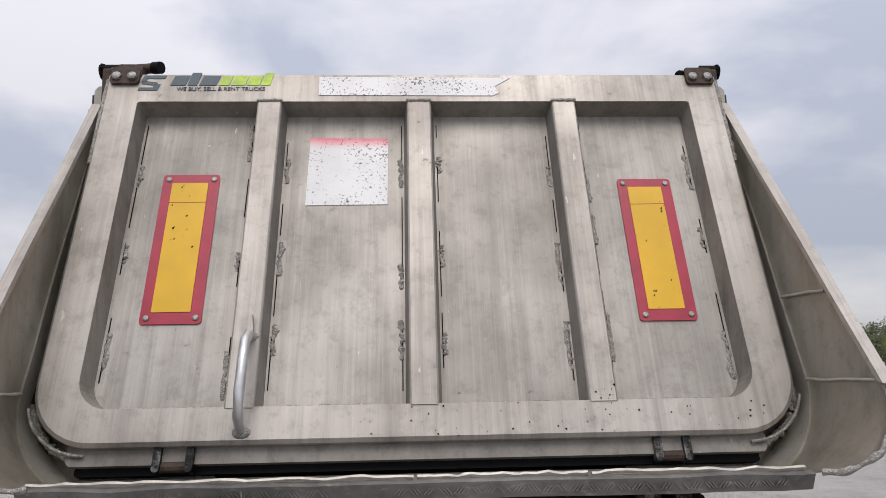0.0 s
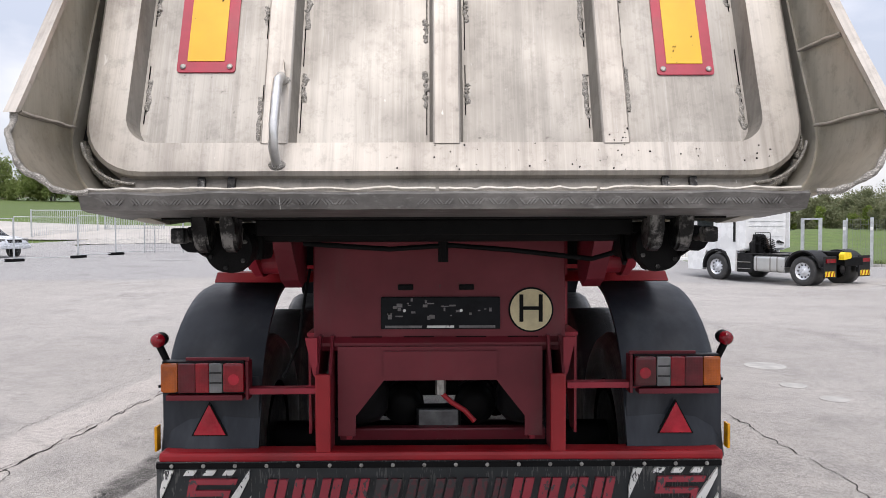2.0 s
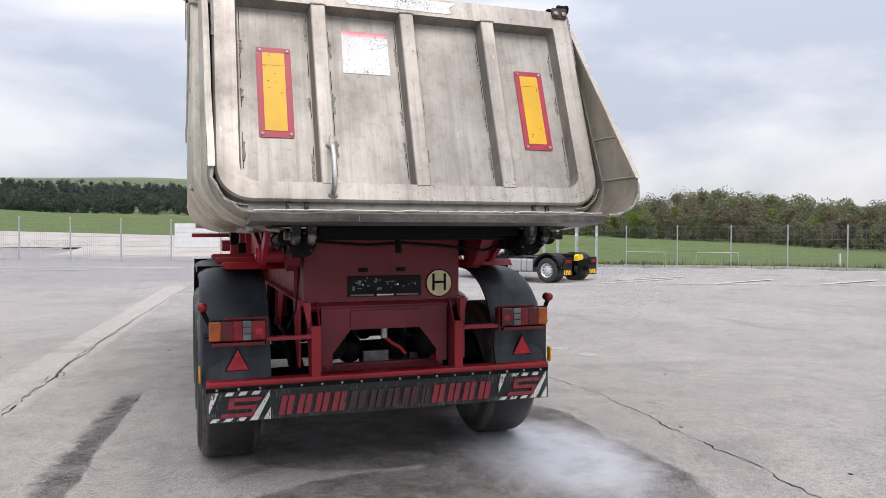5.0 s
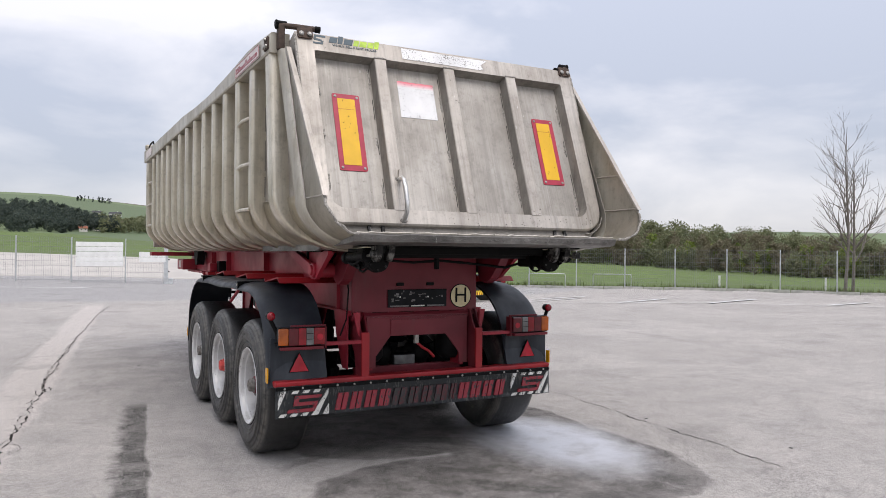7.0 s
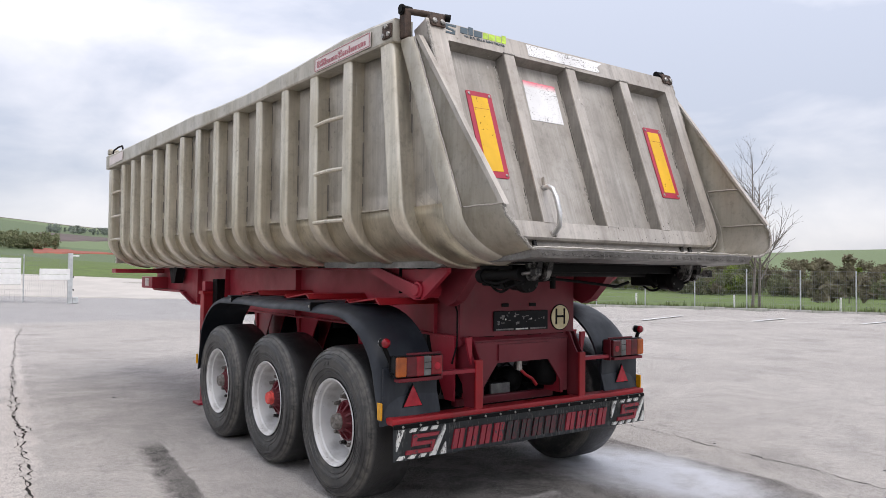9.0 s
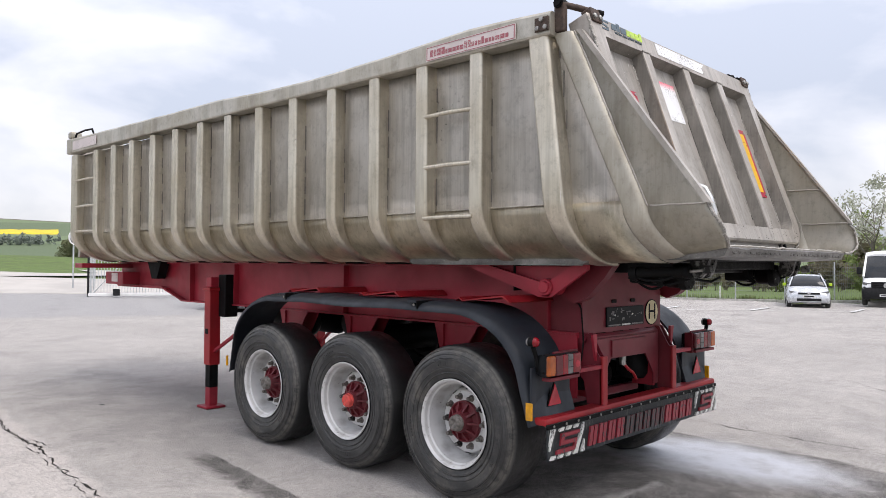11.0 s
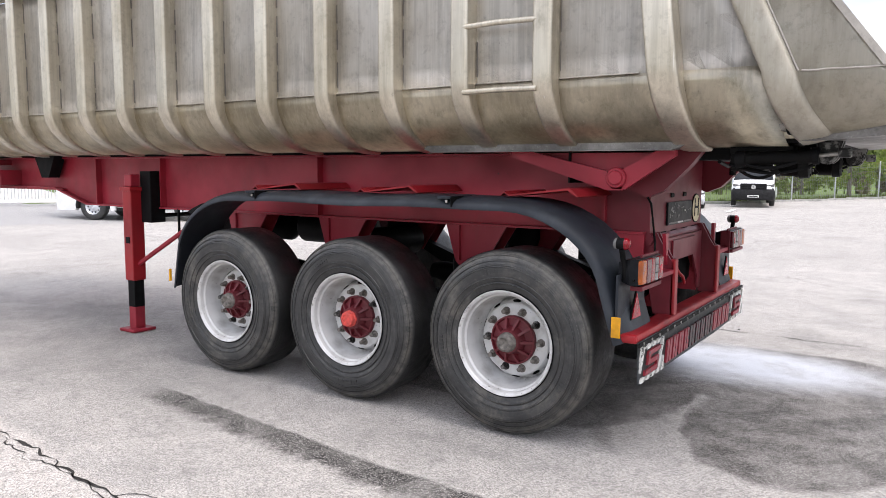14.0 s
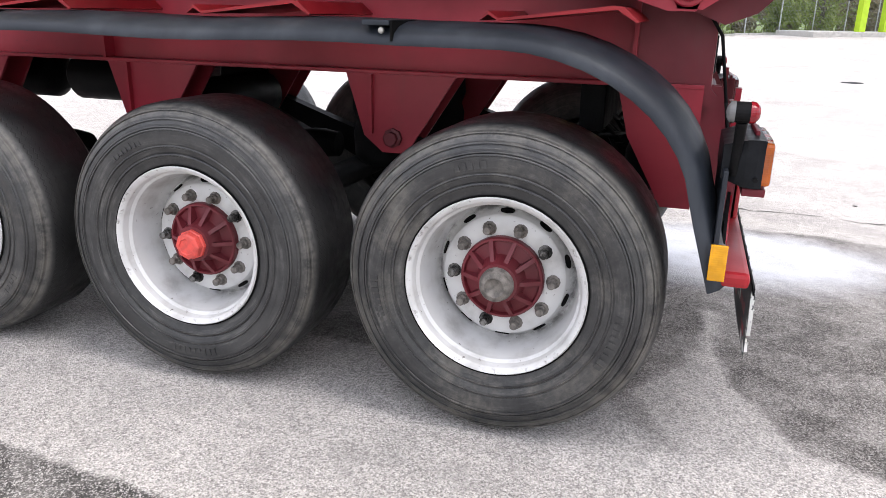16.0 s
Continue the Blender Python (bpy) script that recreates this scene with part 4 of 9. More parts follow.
floor_ring = rounded(-1.074, 0.126, 1.074, 1.322, (0.10, 0.10, 0.012, 0.012), 8)
soft = rounded(-1.213, 0.012, 1.213, 1.470, (0.19, 0.19, 0.010, 0.010), 8)
back = [gate(u, v, -0.15) for u, v in outer]
rows = [back, [gate(u, v, -0.012) for u, v in outer], [gate(u, v, 0) for u, v in soft], [gate(u, v, 0) for u, v in inner]]
part("frame", loft(bmesh.new(), rows, True), ALU_GATE, tailgate, "broad pale frame with rounded lower corners")
# the cheeks carry the shade of the recess as a darker colour
part("frame_cheek", loft(bmesh.new(), [[gate(u, v, -0.0005) for u, v in inner], [gate(u, v, -DEEP - 0.002) for u, v in floor_ring]], True), ALU_SHADE_GRIME, tailgate, "inner cheek of the frame, recess shade painted in")
for u in (-0.580, 0.004, 0.580):
    sec = [(-0.047, -0.010), (-0.046, 0.0), (-0.041, 0.004), (0.041, 0.004), (0.046, 0.0), (0.047, -0.010)]
    for sg in (-1, 1):
        side_sec = [(sg * 0.0475, -0.008), (sg * 0.060, -DEEP - 0.002), (sg * 0.030, -DEEP - 0.002), (sg * 0.030, -0.008)]
        part("rib_cheek", loft(bmesh.new(), [[gate(u + a, v, w) for a, w in side_sec] for v in (0.112, 0.5, 0.9, 1.338)], True, True), ALU_SHADE_GRIME, tailgate, "flank of the rib, recess shade painted in")
    part("tailgate_rib", loft(bmesh.new(), [[gate(u + a, v, w) for a, w in sec] for v in (0.112, 0.5, 0.9, 1.338)], True, True), ALU_GATE, tailgate)
# rough weld beads at the feet of the ribs and frame
wr = random.Random(12)
FLATTEN = GATE_M @ Matrix.Translation((0, 0, -DEEP)) @ Matrix.Diagonal((1, 1, 0.42, 1)) @ Matrix.Translation((0, 0, DEEP)) @ GATE_M.inverted()
for u, sgn in ((-1.062, 1), (-0.649, -1), (-0.511, 1), (-0.065, -1), (0.073, 1), (0.511, -1), (0.649, 1), (1.062, -1)):
    v = 0.18 + wr.uniform(0, 0.1)
    while v < 1.24:
        ln = wr.uniform(0.10, 0.30)
        part("seam_gap", prism(bmesh.new(), [(u - 0.0018, v), (u + 0.0018, v), (u + 0.0018, min(v + ln, 1.28)), (u - 0.0018, min(v + ln, 1.28))], gate, -DEEP - 0.001, -DEEP + 0.002), DARK, tailgate)
        v += ln + wr.uniform(0.06, 0.22)
    for k in range(3):
        v0, ln = 0.15 + 0.38 * k + wr.uniform(0, 0.20), wr.uniform(0.07, 0.18)
        pts = [gate(u + 0.006 * sgn + 0.010 * noise.noise((u * 9, q * 1.9, 5.0)), v0 + ln * q / 14, -DEEP + 0.001 + 0.004 * noise.noise((q * 1.3, u, v0))) for q in range(15)]
        part("weld_bead", moved(tube(bmesh.new(), pts, [0.0085 + 0.0080 * noise.noise((q * 2.3, u * 8, v0)) for q in range(15)], 8), FLATTEN), WELD, tailgate, "", True)
for u0, u1 in ((-1.0, -0.66), (-0.50, -0.06), (0.09, 0.50), (0.66, 1.0)):
    n = 26
    pts = [gate(u0 + (u1 - u0) * q / n, 0.136 + 0.003 * noise.noise((q * 0.9, u0, 0)), -DEEP + 0.002) for q in range(n + 1)]
    part("weld_bead", moved(tube(bmesh.new(), pts, [0.006 + 0.004 * noise.noise((q * 1.3, u0 * 7, 1)) for q in range(n + 1)], 6), FLATTEN), WELD, tailgate, "", True)
for u in (-0.580, 0.004, 0.580):
    pts = [gate(u - 0.05 + 0.1 * q / 12, 1.338 + 0.004 * noise.noise((q * 0.8, u, 3)), 0.004) for q in range(13)]
    part("weld_bead", tube(bmesh.new(), pts, [0.007 + 0.003 * noise.noise((q * 1.3, u * 7, 1)) for q in range(13)], 6), WELD, tailgate, "", True)
for s in (-1, 1):
    ring = arc(s * 1.045, 0.185, 0.205, 270, 270 + s * 75, 22)
    pts = [gate(a, b, -0.03 + 0.008 * noise.noise((q, s, 0))) for q, (a, b) in enumerate(ring)]
    part("weld_bead", tube(bmesh.new(), pts, [0.0055 + 0.003 * noise.noise((q * 0.9, s * 3, 2)) for q in range(len(ring))], 7), WELD, tailgate, "rough corner bead", True)
    # crusted outer bead and the plate that closes the corner between gate and wing
    ring = arc(s * 1.035, 0.195, 0.222, 270, 270 + s * 88, 30)
    pts = [gate(a + 0.010 * noise.noise((q * 0.8, s, 4)), b + 0.010 * noise.noise((q * 0.8, s, 7)), -0.085 + 0.010 * noise.noise((q, s, 0))) for q, (a, b) in enumerate(ring)]
    part("weld_bead", tube(bmesh.new(), pts, [0.013 + 0.007 * noise.noise((q * 0.9, s * 3, 6)) for q in range(len(ring))], 8), WELD, tailgate, "ragged crusted corner weld", True)
    rows = []
    for k in range(19):
        a, more = radians(min(90, 7.5 * k - 15)), max(0.0, 7.5 * k - 105) / 30
        p = Vector((XC + s * (0.922 + 0.34 * math.cos(a) - 0.30 * more), -0.600 - 0.15 * max(0.0, math.sin(a)) ** 1.5, 2.030 - 0.322 * math.sin(a) + 0.035 * more))
        q = gate(s * (1.020 + 0.20 * math.cos(a) - 0.30 * more), 0.20 - 0.20 * math.sin(a), -0.105)
        rows.append([p, p.lerp(q, 0.5), q])
    bm = loft(bmesh.new(), rows)
    bmesh.ops.solidify(bm, geom=bm.faces[:], thickness=0.010)
    part("corner_plate", bm, ALU_SHADE_GRIME, trailer, "grimy plate closing the corner beside the tailgate")
# dark strip added in the gap between the gate and the wings
for s in (-1, 1):
    rows = []
    for k in range(15):
        z = 2.00 + 1.13 * k / 14
        y = wing_front(z) - 0.045
        rows.append([(XC + s * 1.15, y, z), (XC + s * 1.250, y, z), (XC + s * 1.250, y - 0.035, z), (XC + s * 1.235, y - 0.040, z), (XC + s * 1.215, y - 0.020, z)])
    part("gap_strip", loft(bmesh.new(), rows, True, True), GREASE, trailer, "dark strip added beside the tailgate")
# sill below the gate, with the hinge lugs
part("gate_sill", prism(bmesh.new(), rounded(-1.10, -0.05, 1.10, 0.02, 0.02), gate, -0.16, -0.040), ALU_SHADE_GRIME, tailgate, "dirty sill under the tailgate")
part("rubber_seal", prism(bmesh.new(), rounded(-1.08, -0.075, 1.08, -0.045, 0.01), gate, -0.14, -0.070), BLACK, tailgate, "black seal along the sill")
for x in (-0.795, -0.695, 0.766, 0.860):
    part("hinge_lug", prism(bmesh.new(), rounded(x - GX - 0.012, -0.075, x - GX + 0.012, 0.005, 0.010, 3), gate, -0.10, -0.022), CAST, tailgate, "small upright hinge lug")
for x in (-0.745, 0.813):
    part("hinge_pin", tube(bmesh.new(), [gate(x - GX - 0.05, -0.055, -0.05), gate(x - GX + 0.05, -0.055, -0.05)], 0.018, 10), RUST, tailgate)
# grab handle on the first rib
hand = [(-0.562, 0.350, 0.0), (-0.562, 0.342, 0.045), (-0.562, 0.31, 0.078), (-0.562, 0.24, 0.090), (-0.564, 0.14, 0.088), (-0.566, 0.07, 0.064), (-0.566, 0.045, 0.02), (-0.566, 0.04, -0.005)]
grab = part("grab_handle", tube(bmesh.new(), [gate(*p) for p in hand], 0.0170, 14), POLISHED, tailgate, "polished bent-tube grab handle", True)
for v, w in ((0.035, 0.0), (0.352, 0.002)):
    part("weld_collar", moved(lathe(bmesh.new(), [(-0.002, 0.0), (-0.002, 0.031), (0.004, 0.027), (0.010, 0.021), (0.011, 0.0)], 14, "z"), GATE_M @ Matrix.Translation((-0.565, v, w)) @ Matrix.Diagonal((1, 0.7, 1, 1))), WELD, grab, "rough weld at the foot", True)
part("gusset", prism(bmesh.new(), [(-0.574, 0.345), (-0.550, 0.345), (-0.560, 0.42)], gate, 0.0, 0.03), ALU_GATE, tailgate)
# stickers
part("white_sticker", prism(bmesh.new(), [(-0.428, gate_v(2.728)), (-0.120, gate_v(2.730)), (-0.118, gate_v(3.018)), (-0.424, gate_v(3.021))], gate, -DEEP, -DEEP + 0.003), FILM, tailgate, "flaking white square sticker, pink along its top")
part("white_sticker", prism(bmesh.new(), [(-0.39, gate_v(3.163)), (0.30, gate_v(3.160)), (0.325, gate_v(3.172)), (0.31, gate_v(3.205)), (0.375, gate_v(3.246)), (-0.392, gate_v(3.250))], gate, 0.0, 0.003), FILM_STRIP, tailgate, "peeling white strip on the top rail")
# firm's mark as plain shapes: a hooked square device, dark blocks, lime blocks
v0 = gate_v(3.186)
dev = [[(-1.108, 0), (-1.000, 0), (-0.988, 0.040), (-1.020, 0.040), (-1.026, 0.018), (-1.104, 0.018)],
       [(-1.094, 0.042), (-1.012, 0.030), (-1.006, 0.050), (-1.088, 0.062)],
       [(-1.100, 0.052), (-1.072, 0.052), (-1.066, 0.076), (-0.968, 0.076), (-0.962, 0.096), (-1.084, 0.096)]]
for poly in dev:
    part("printed_mark", prism(bmesh.new(), [(-1.097 + (a + 1.108) * 0.70, v0 + b * 0.78) for a, b in poly], gate, 0.0, 0.0025), LOGO_BLUE, tailgate)
for k, (a, b, tall) in enumerate(((-0.948, -0.868, 0.060), (-0.858, -0.808, 0.080), (-0.796, -0.706, 0.060), (-0.694, -0.640, 0.060), (-0.630, -0.556, 0.060), (-0.546, -0.482, 0.060), (-0.472, -0.424, 0.080))):
    a, b, tall = -0.975 + (a + 0.948) * 0.745, -0.975 + (b + 0.948) * 0.745, tall * 0.8
    v1 = gate_v(3.210)
    part("printed_mark", prism(bmesh.new(), [(a, v1), (b, v1), (b + 0.014, v1 + tall), (a + 0.014, v1 + tall)], gate, 0.0, 0.0025), LOGO_BLUE if k < 3 else LOGO_LIME, tailgate)
lettering("slogan", "WE BUY, SELL & RENT TRUCKS", 0.0250, GATE_M @ Matrix.Translation((-0.775, gate_v(3.192), 0.002)), LOGO_BLUE, tailgate, "small dark slogan lettering")


def reflective_board(u0, z0, u1, z1, seed):
    v0, v1 = gate_v(z0), gate_v(z1)
    ob = part("reflective_board", prism(bmesh.new(), rounded(u0, v0, u1, v1, 0.012), gate, -DEEP, -DEEP + 0.006), BOARD_RED, trailer, "tall crimson-bordered yellow reflective board on the tailgate")
    part("yellow_field", prism(bmesh.new(), rounded(u0 + 0.036, v0 + 0.044, u1 - 0.040, v1 - 0.038, 0.002, 1), gate, -DEEP, -DEEP + 0.0085), YELLOW, ob)
    for u in (u0 + 0.022, u1 - 0.020):
        for v in (v0 + 0.022, v1 - 0.022):
            part("screw", moved(lathe(bmesh.new(), [(0.0, 0.0105), (0.004, 0.0105), (0.006, 0.006), (0.006, 0.0)], 12, "z"), GATE_M @ Matrix.Translation((u, v, -DEEP + 0.006))), STEEL, ob)
    r = random.Random(seed)
    for k in range(7):
        u, v = u0 + 0.045 + r.random() * (u1 - u0 - 0.095), v0 + 0.06 + r.random() * (v1 - v0 - 0.12)
        s = r.uniform(0.003, 0.007)
        part("chip", prism(bmesh.new(), [(u, v), (u + s, v + s * 0.4), (u + s * 1.2, v + s * 1.9), (u + 0.1 * s, v + s * 1.2)], gate, -DEEP, -DEEP + 0.0092), DARK, ob)
    part("seam", prism(bmesh.new(), [(u0 + 0.036, (v0 + v1) / 2 + 0.18), (u1 - 0.04, (v0 + v1) / 2 + 0.181), (u1 - 0.04, (v0 + v1) / 2 + 0.183), (u0 + 0.036, (v0 + v1) / 2 + 0.182)], gate, -DEEP, -DEEP + 0.009), RED_BRIGHT, ob)


reflective_board(-0.966, 2.280, -0.756, 2.858, 3)
reflective_board(0.769, 2.268, 0.976, 2.830, 4)
# dirt specks and drain marks on the lower frame
r = random.Random(21)
specks = bmesh.new()
for k in range(46):
    u, v = r.uniform(-0.2, 1.1) if k < 34 else r.gauss(0.60, 0.02), r.uniform(0.01, 0.11) if k < 34 else r.uniform(0.08, 0.17)
    s = r.uniform(0.0015, 0.0055)
    w = 0.0004 if v < 0.11 else 0.0044
    prism(specks, [(u, v), (u + s, v + s * 0.3), (u + s * 0.9, v + s * 1.3), (u - 0.2 * s, v + s)], gate, w - 0.001, w + 0.0012)
tagged(part("dirt_specks", specks, DARK, tailgate, "dark pits and specks"), kind="stuff")

# top corners: hinge plates, pivot arms and pins
for s in (-1, 1):
    cu = s * 1.152
    dz, end = (0.010, 1.03) if s < 0 else (0.045, 1.095)
    arm = part("gate_hinge", prism(bmesh.new(), rounded(cu - 0.056, 1.418, cu + 0.056, 1.500, 0.014), gate, 0.0, 0.014), RUST, trailer, "bolted rusty top hinge of the tailgate")
    for du in (-0.030, 0.030):
        part("bolt", moved(lathe(bmesh.new(), [(0, 0.018), (0.012, 0.018), (0.017, 0.009), (0.017, 0)], 8, "z"), GATE_M @ Matrix.Translation((cu + du, 1.448, 0.014))), STEEL, arm)
    part("hinge_strap", prism(bmesh.new(), rounded(cu - 0.04, 1.455, cu + 0.06, 1.53 - dz, 0.012), gate, -0.06, 0.006), RUST, arm, "rusty strap over the plate")
    part("hinge_tube", tube(bmesh.new(), [(XC + s * 1.275, -0.155, 3.345 - dz), (XC + s * 1.19, -0.21, 3.333 - dz), (XC + s * end, -0.285, 3.312 - dz)], [0.020, 0.021, 0.021], 12), RUST, arm, "", True)
    part("tube_cap", tube(bmesh.new(), [(XC + s * (end + 0.025), -0.275, 3.315 - dz), (XC + s * (end - 0.008), -0.290, 3.311 - dz)], 0.025, 10), GREASE, arm, "", True)
    part("pivot_post", boxed((XC + s * 1.275 - 0.024, -0.185, 3.16), (XC + s * 1.275 + 0.024, -0.110, 3.345), None, 0.012), RUST, arm)
    part("pivot_pin", tube(bmesh.new(), [(XC + s * 1.235, -0.150, 3.345), (XC + s * 1.318, -0.150, 3.345)], 0.026, 12), GREASE, arm, "", True)
    part("cotter_ring", tube(bmesh.new(), [(XC + s * 1.308, -0.150 + 0.030 * math.sin(k * 0.7), 3.340 + 0.030 * math.cos(k * 0.7)) for k in range(10)], 0.007, 6), GREASE, arm)
    part("base_plate", boxed((XC + s * 1.352, -0.112, 3.165), (XC + s * 1.364, -0.008, 3.255), None, 0.003), RUST, arm)
    for dy, dz in ((-0.095, 3.185), (-0.035, 3.185), (-0.065, 3.238)):
        part("bolt", moved(lathe(bmesh.new(), [(0, 0.015), (0.012, 0.015), (0.014, 0.008), (0.014, 0)], 8), Matrix.Translation((XC + s * 1.366, dy, dz)) @ Matrix.Scale(s, 4, (1, 0, 0))), STEEL, arm)
    part("edge_weld", tube(bmesh.new(), [gate(s * (1.222 - 0.006 * noise.noise((k, s, 2))), 1.05 + 0.40 * k / 20, -0.01 + 0.012 * noise.noise((k * 0.7, s, 0))) for k in range(21)], [0.010 + 0.006 * noise.noise((k * 0.9, 3, s)) for k in range(21)], 6), WELD, arm, "rough torn weld at the corner", True)

# locking hooks, pivot drums and cross tube under the lip
for s, xs in ((-1, (-0.768, -0.678)), (1, (0.704, 0.798))):
    for x in xs:
        outline = arc(-0.845, 1.715, 0.062, 100, -30, 8) + arc(-0.830, 1.666, 0.052, 20, -160, 10) + [(-0.890, 1.690), (-0.905, 1.745)]
        bm = prism(bmesh.new(), outline, along_x, x - 0.024, x + 0.024)
        bmesh.ops.bevel(bm, geom=[e for e in bm.edges if abs(e.verts[0].co.x - e.verts[1].co.x) < 1e-6], offset=0.009, segments=2, affect="EDGES")
        part("locking_hook", bm, CAST, trailer, "worn locking hook under the tail lip", True)
    mid = XC + s * 0.735
    drum = part("pivot_drum", moved(lathe(bmesh.new(), [(-0.09, 0.0), (-0.09, 0.060), (-0.085, 0.080), (-0.04, 0.084), (-0.035, 0.072), (0.05, 0.070), (0.07, 0.050), (0.07, 0.0)], 24, "y"), Matrix.Translation((mid, -0.66, 1.622))), GREASE, trailer, "greasy black pivot drum", True)
    for k in range(6):
        a = k * math.pi / 3 + 0.4
        part("bolt", moved(lathe(bmesh.new(), [(0, 0.008), (-0.007, 0.008), (-0.007, 0)], 6, "y"), Matrix.Translation((mid + 0.064 * math.cos(a), -0.750, 1.622 + 0.064 * math.sin(a)))), CAST, drum)
    part("latch_block", boxed((mid - 0.085, -0.68, 1.672), (mid + 0.085, -0.36, 1.712), None, 0.012), GREASE, trailer)
    part("latch_block", boxed((mid - 0.07, -0.54, 1.575), (mid + 0.07, -0.36, 1.685), None, 0.02), GREASE, trailer, "black valve block under the tail")
    ram = part("latch_ram", tube(bmesh.new(), [(mid + s * 0.105, -0.44, 1.640), (mid + s * 0.105, -0.78, 1.655)], 0.036, 14), GREASE, trailer, "black air ram of the tail latch", True)
    part("ram_head", tube(bmesh.new(), [(mid + s * 0.105, -0.40, 1.638), (mid + s * 0.105, -0.45, 1.641)], 0.045, 12), BLACK, ram, "", True)
    part("ram_head", tube(bmesh.new(), [(mid + s * 0.105, -0.77, 1.655), (mid + s * 0.105, -0.80, 1.656)], 0.044, 12), BLACK, ram, "", True)
    part("piston_rod", tube(bmesh.new(), [(mid + s * 0.105, -0.79, 1.656), (mid + s * 0.105, -0.90, 1.668)], 0.011, 8), STEEL, ram, "", True)
    part("clevis", boxed((mid + s * 0.105 - 0.022, -0.945, 1.645), (mid + s * 0.105 + 0.022, -0.885, 1.695), None, 0.010), CAST, ram)
    for k, (h0, h1, sag) in enumerate(((-0.38, -0.62, 0.06), (-0.36, -0.78, 0.045), (-0.42, -0.70, 0.03))):
        part("hose", tube(bmesh.new(), [(mid + s * (0.02 + 0.05 * k), h0 + (h1 - h0) * q / 8, 1.600 - sag * math.sin(math.pi * q / 8) + 0.012 * k) for q in range(9)], 0.009, 6), BLACK, trailer, "thin black air hose", True)
    part("lever", prism(bmesh.new(), [(-0.50, 1.69), (-0.54, 1.60), (-0.60, 1.555), (-0.62, 1.570), (-0.57, 1.62), (-0.55, 1.69)], along_x, mid - 0.09, mid - 0.078), GREASE, trailer)
    part("tipping_bracket", prism(bmesh.new(), [(0.05, 1.70), (-0.20, 1.70), (-0.12, 1.60), (0.02, 1.46), (0.12, 1.42), (0.22, 1.46), (0.25, 1.62)], along_x, XC + s * 0.64, XC + s * 0.72), RED_TAIL, trailer, "red tipping hinge bracket")
    lo_x, hi_x = sorted((XC + s * 0.845, XC + s * 0.878))
    part("tipping_bracket", prism(bmesh.new(), [(0.95, 1.662), (0.31, 1.462), (0.22, 1.462), (0.20, 1.525), (0.26, 1.560), (0.80, 1.690), (0.95, 1.690)], along_x, lo_x, hi_x), RED, trailer, "red strap from the tipping hinge up to the tub")
    part("tipping_bracket", prism(bmesh.new(), [(0.28, 1.470), (0.20, 1.468), (-0.09, 1.660), (-0.09, 1.690), (0.02, 1.690), (0.31, 1.530)], along_x, lo_x, hi_x), RED, trailer, "red strap from the tipping hinge up to the tub")
    lo_x, hi_x = sorted((XC + s * 0.805, XC + s * 0.820))
    part("tipping_web", prism(bmesh.new(), [(0.90, 1.680), (0.28, 1.50), (-0.05, 1.680)], along_x, lo_x, hi_x), RED, trailer, "recessed red web behind the straps")
    part("pivot_boss", moved(lathe(bmesh.new(), [(0.70, 0.060), (0.892, 0.060), (0.898, 0.055), (0.898, 0.043), (0.912, 0.041), (0.916, 0.036), (0.916, 0.0)], 24), Matrix.Translation((XC, 0.25, 1.535)) @ Matrix.Scale(s, 4, (1, 0, 0))), RED, trailer, "round red pivot boss")
    lo_x, hi_x = sorted((XC + s * 0.80, XC + s * 0.965))
    runner = part("body_runner", prism(bmesh.new(), [(-0.16, 1.715), (-0.10, 1.694), (1.50, 1.694), (1.54, 1.705), (1.60, 1.735), (1.60, 1.750), (-0.16, 1.750)], along_x, lo_x, hi_x), ALU_LIP, trailer, "dark aluminium runner under the tub")
    lo_x, hi_x = sorted((XC + s * 0.94, XC + s * 0.985))
    part("foot_flange", boxed((lo_x, -0.10, 1.687), (hi_x, 1.50, 1.696), None, 0.003), ALU_LIP, runner)
# black plates added to stop light showing through beside the tail box
for s in (-1, 1):
    lo_x, hi_x = sorted((XC + s * 0.572, XC + s * 0.84))
    part("closing_plate", boxed((lo_x, 0.56, 1.50), (hi_x, 0.572, 1.705), None, 0.003), BLACK, trailer)
part("cross_tube", tube(bmesh.new(), [(XC - 0.70, -0.50, 1.672), (XC + 0.70, -0.50, 1.672)], 0.032, 10), GREASE, trailer, "dark cross tube under the tail", True)
# black plate added to close off the floor behind the lip
part("tail_floor", boxed((XC - 0.92, -0.86, 1.7215), (XC + 0.92, -0.40, 1.742), None, 0.004), GREASE, trailer, "black floor plate added behind the lip")
part("angle_bar", boxed((XC - 0.64, -0.76, 1.668), (XC + 0.64, -0.70, 1.7225), None, 0.006), GREASE, trailer, "dark steel angle across the tail")
part("cross_beam", boxed((XC - 0.60, -0.32, 1.64), (XC + 0.60, -0.10, 1.715), None, 0.01), BLACK, trailer)
hose = [(-0.55, -0.25, 1.63), (-0.2, -0.22, 1.605), (0.05, -0.2, 1.62), (0.30, -0.22, 1.60), (0.62, -0.28, 1.565), (0.74, -0.3, 1.60)]
part("hose", tube(bmesh.new(), hose, 0.011, 7), BLACK, trailer, "sagging black hose", True)
part("stub_pipe", tube(bmesh.new(), [(0.02, -0.20, 1.66), (0.02, -0.20, 1.55)], 0.022, 8), BLACK, trailer)

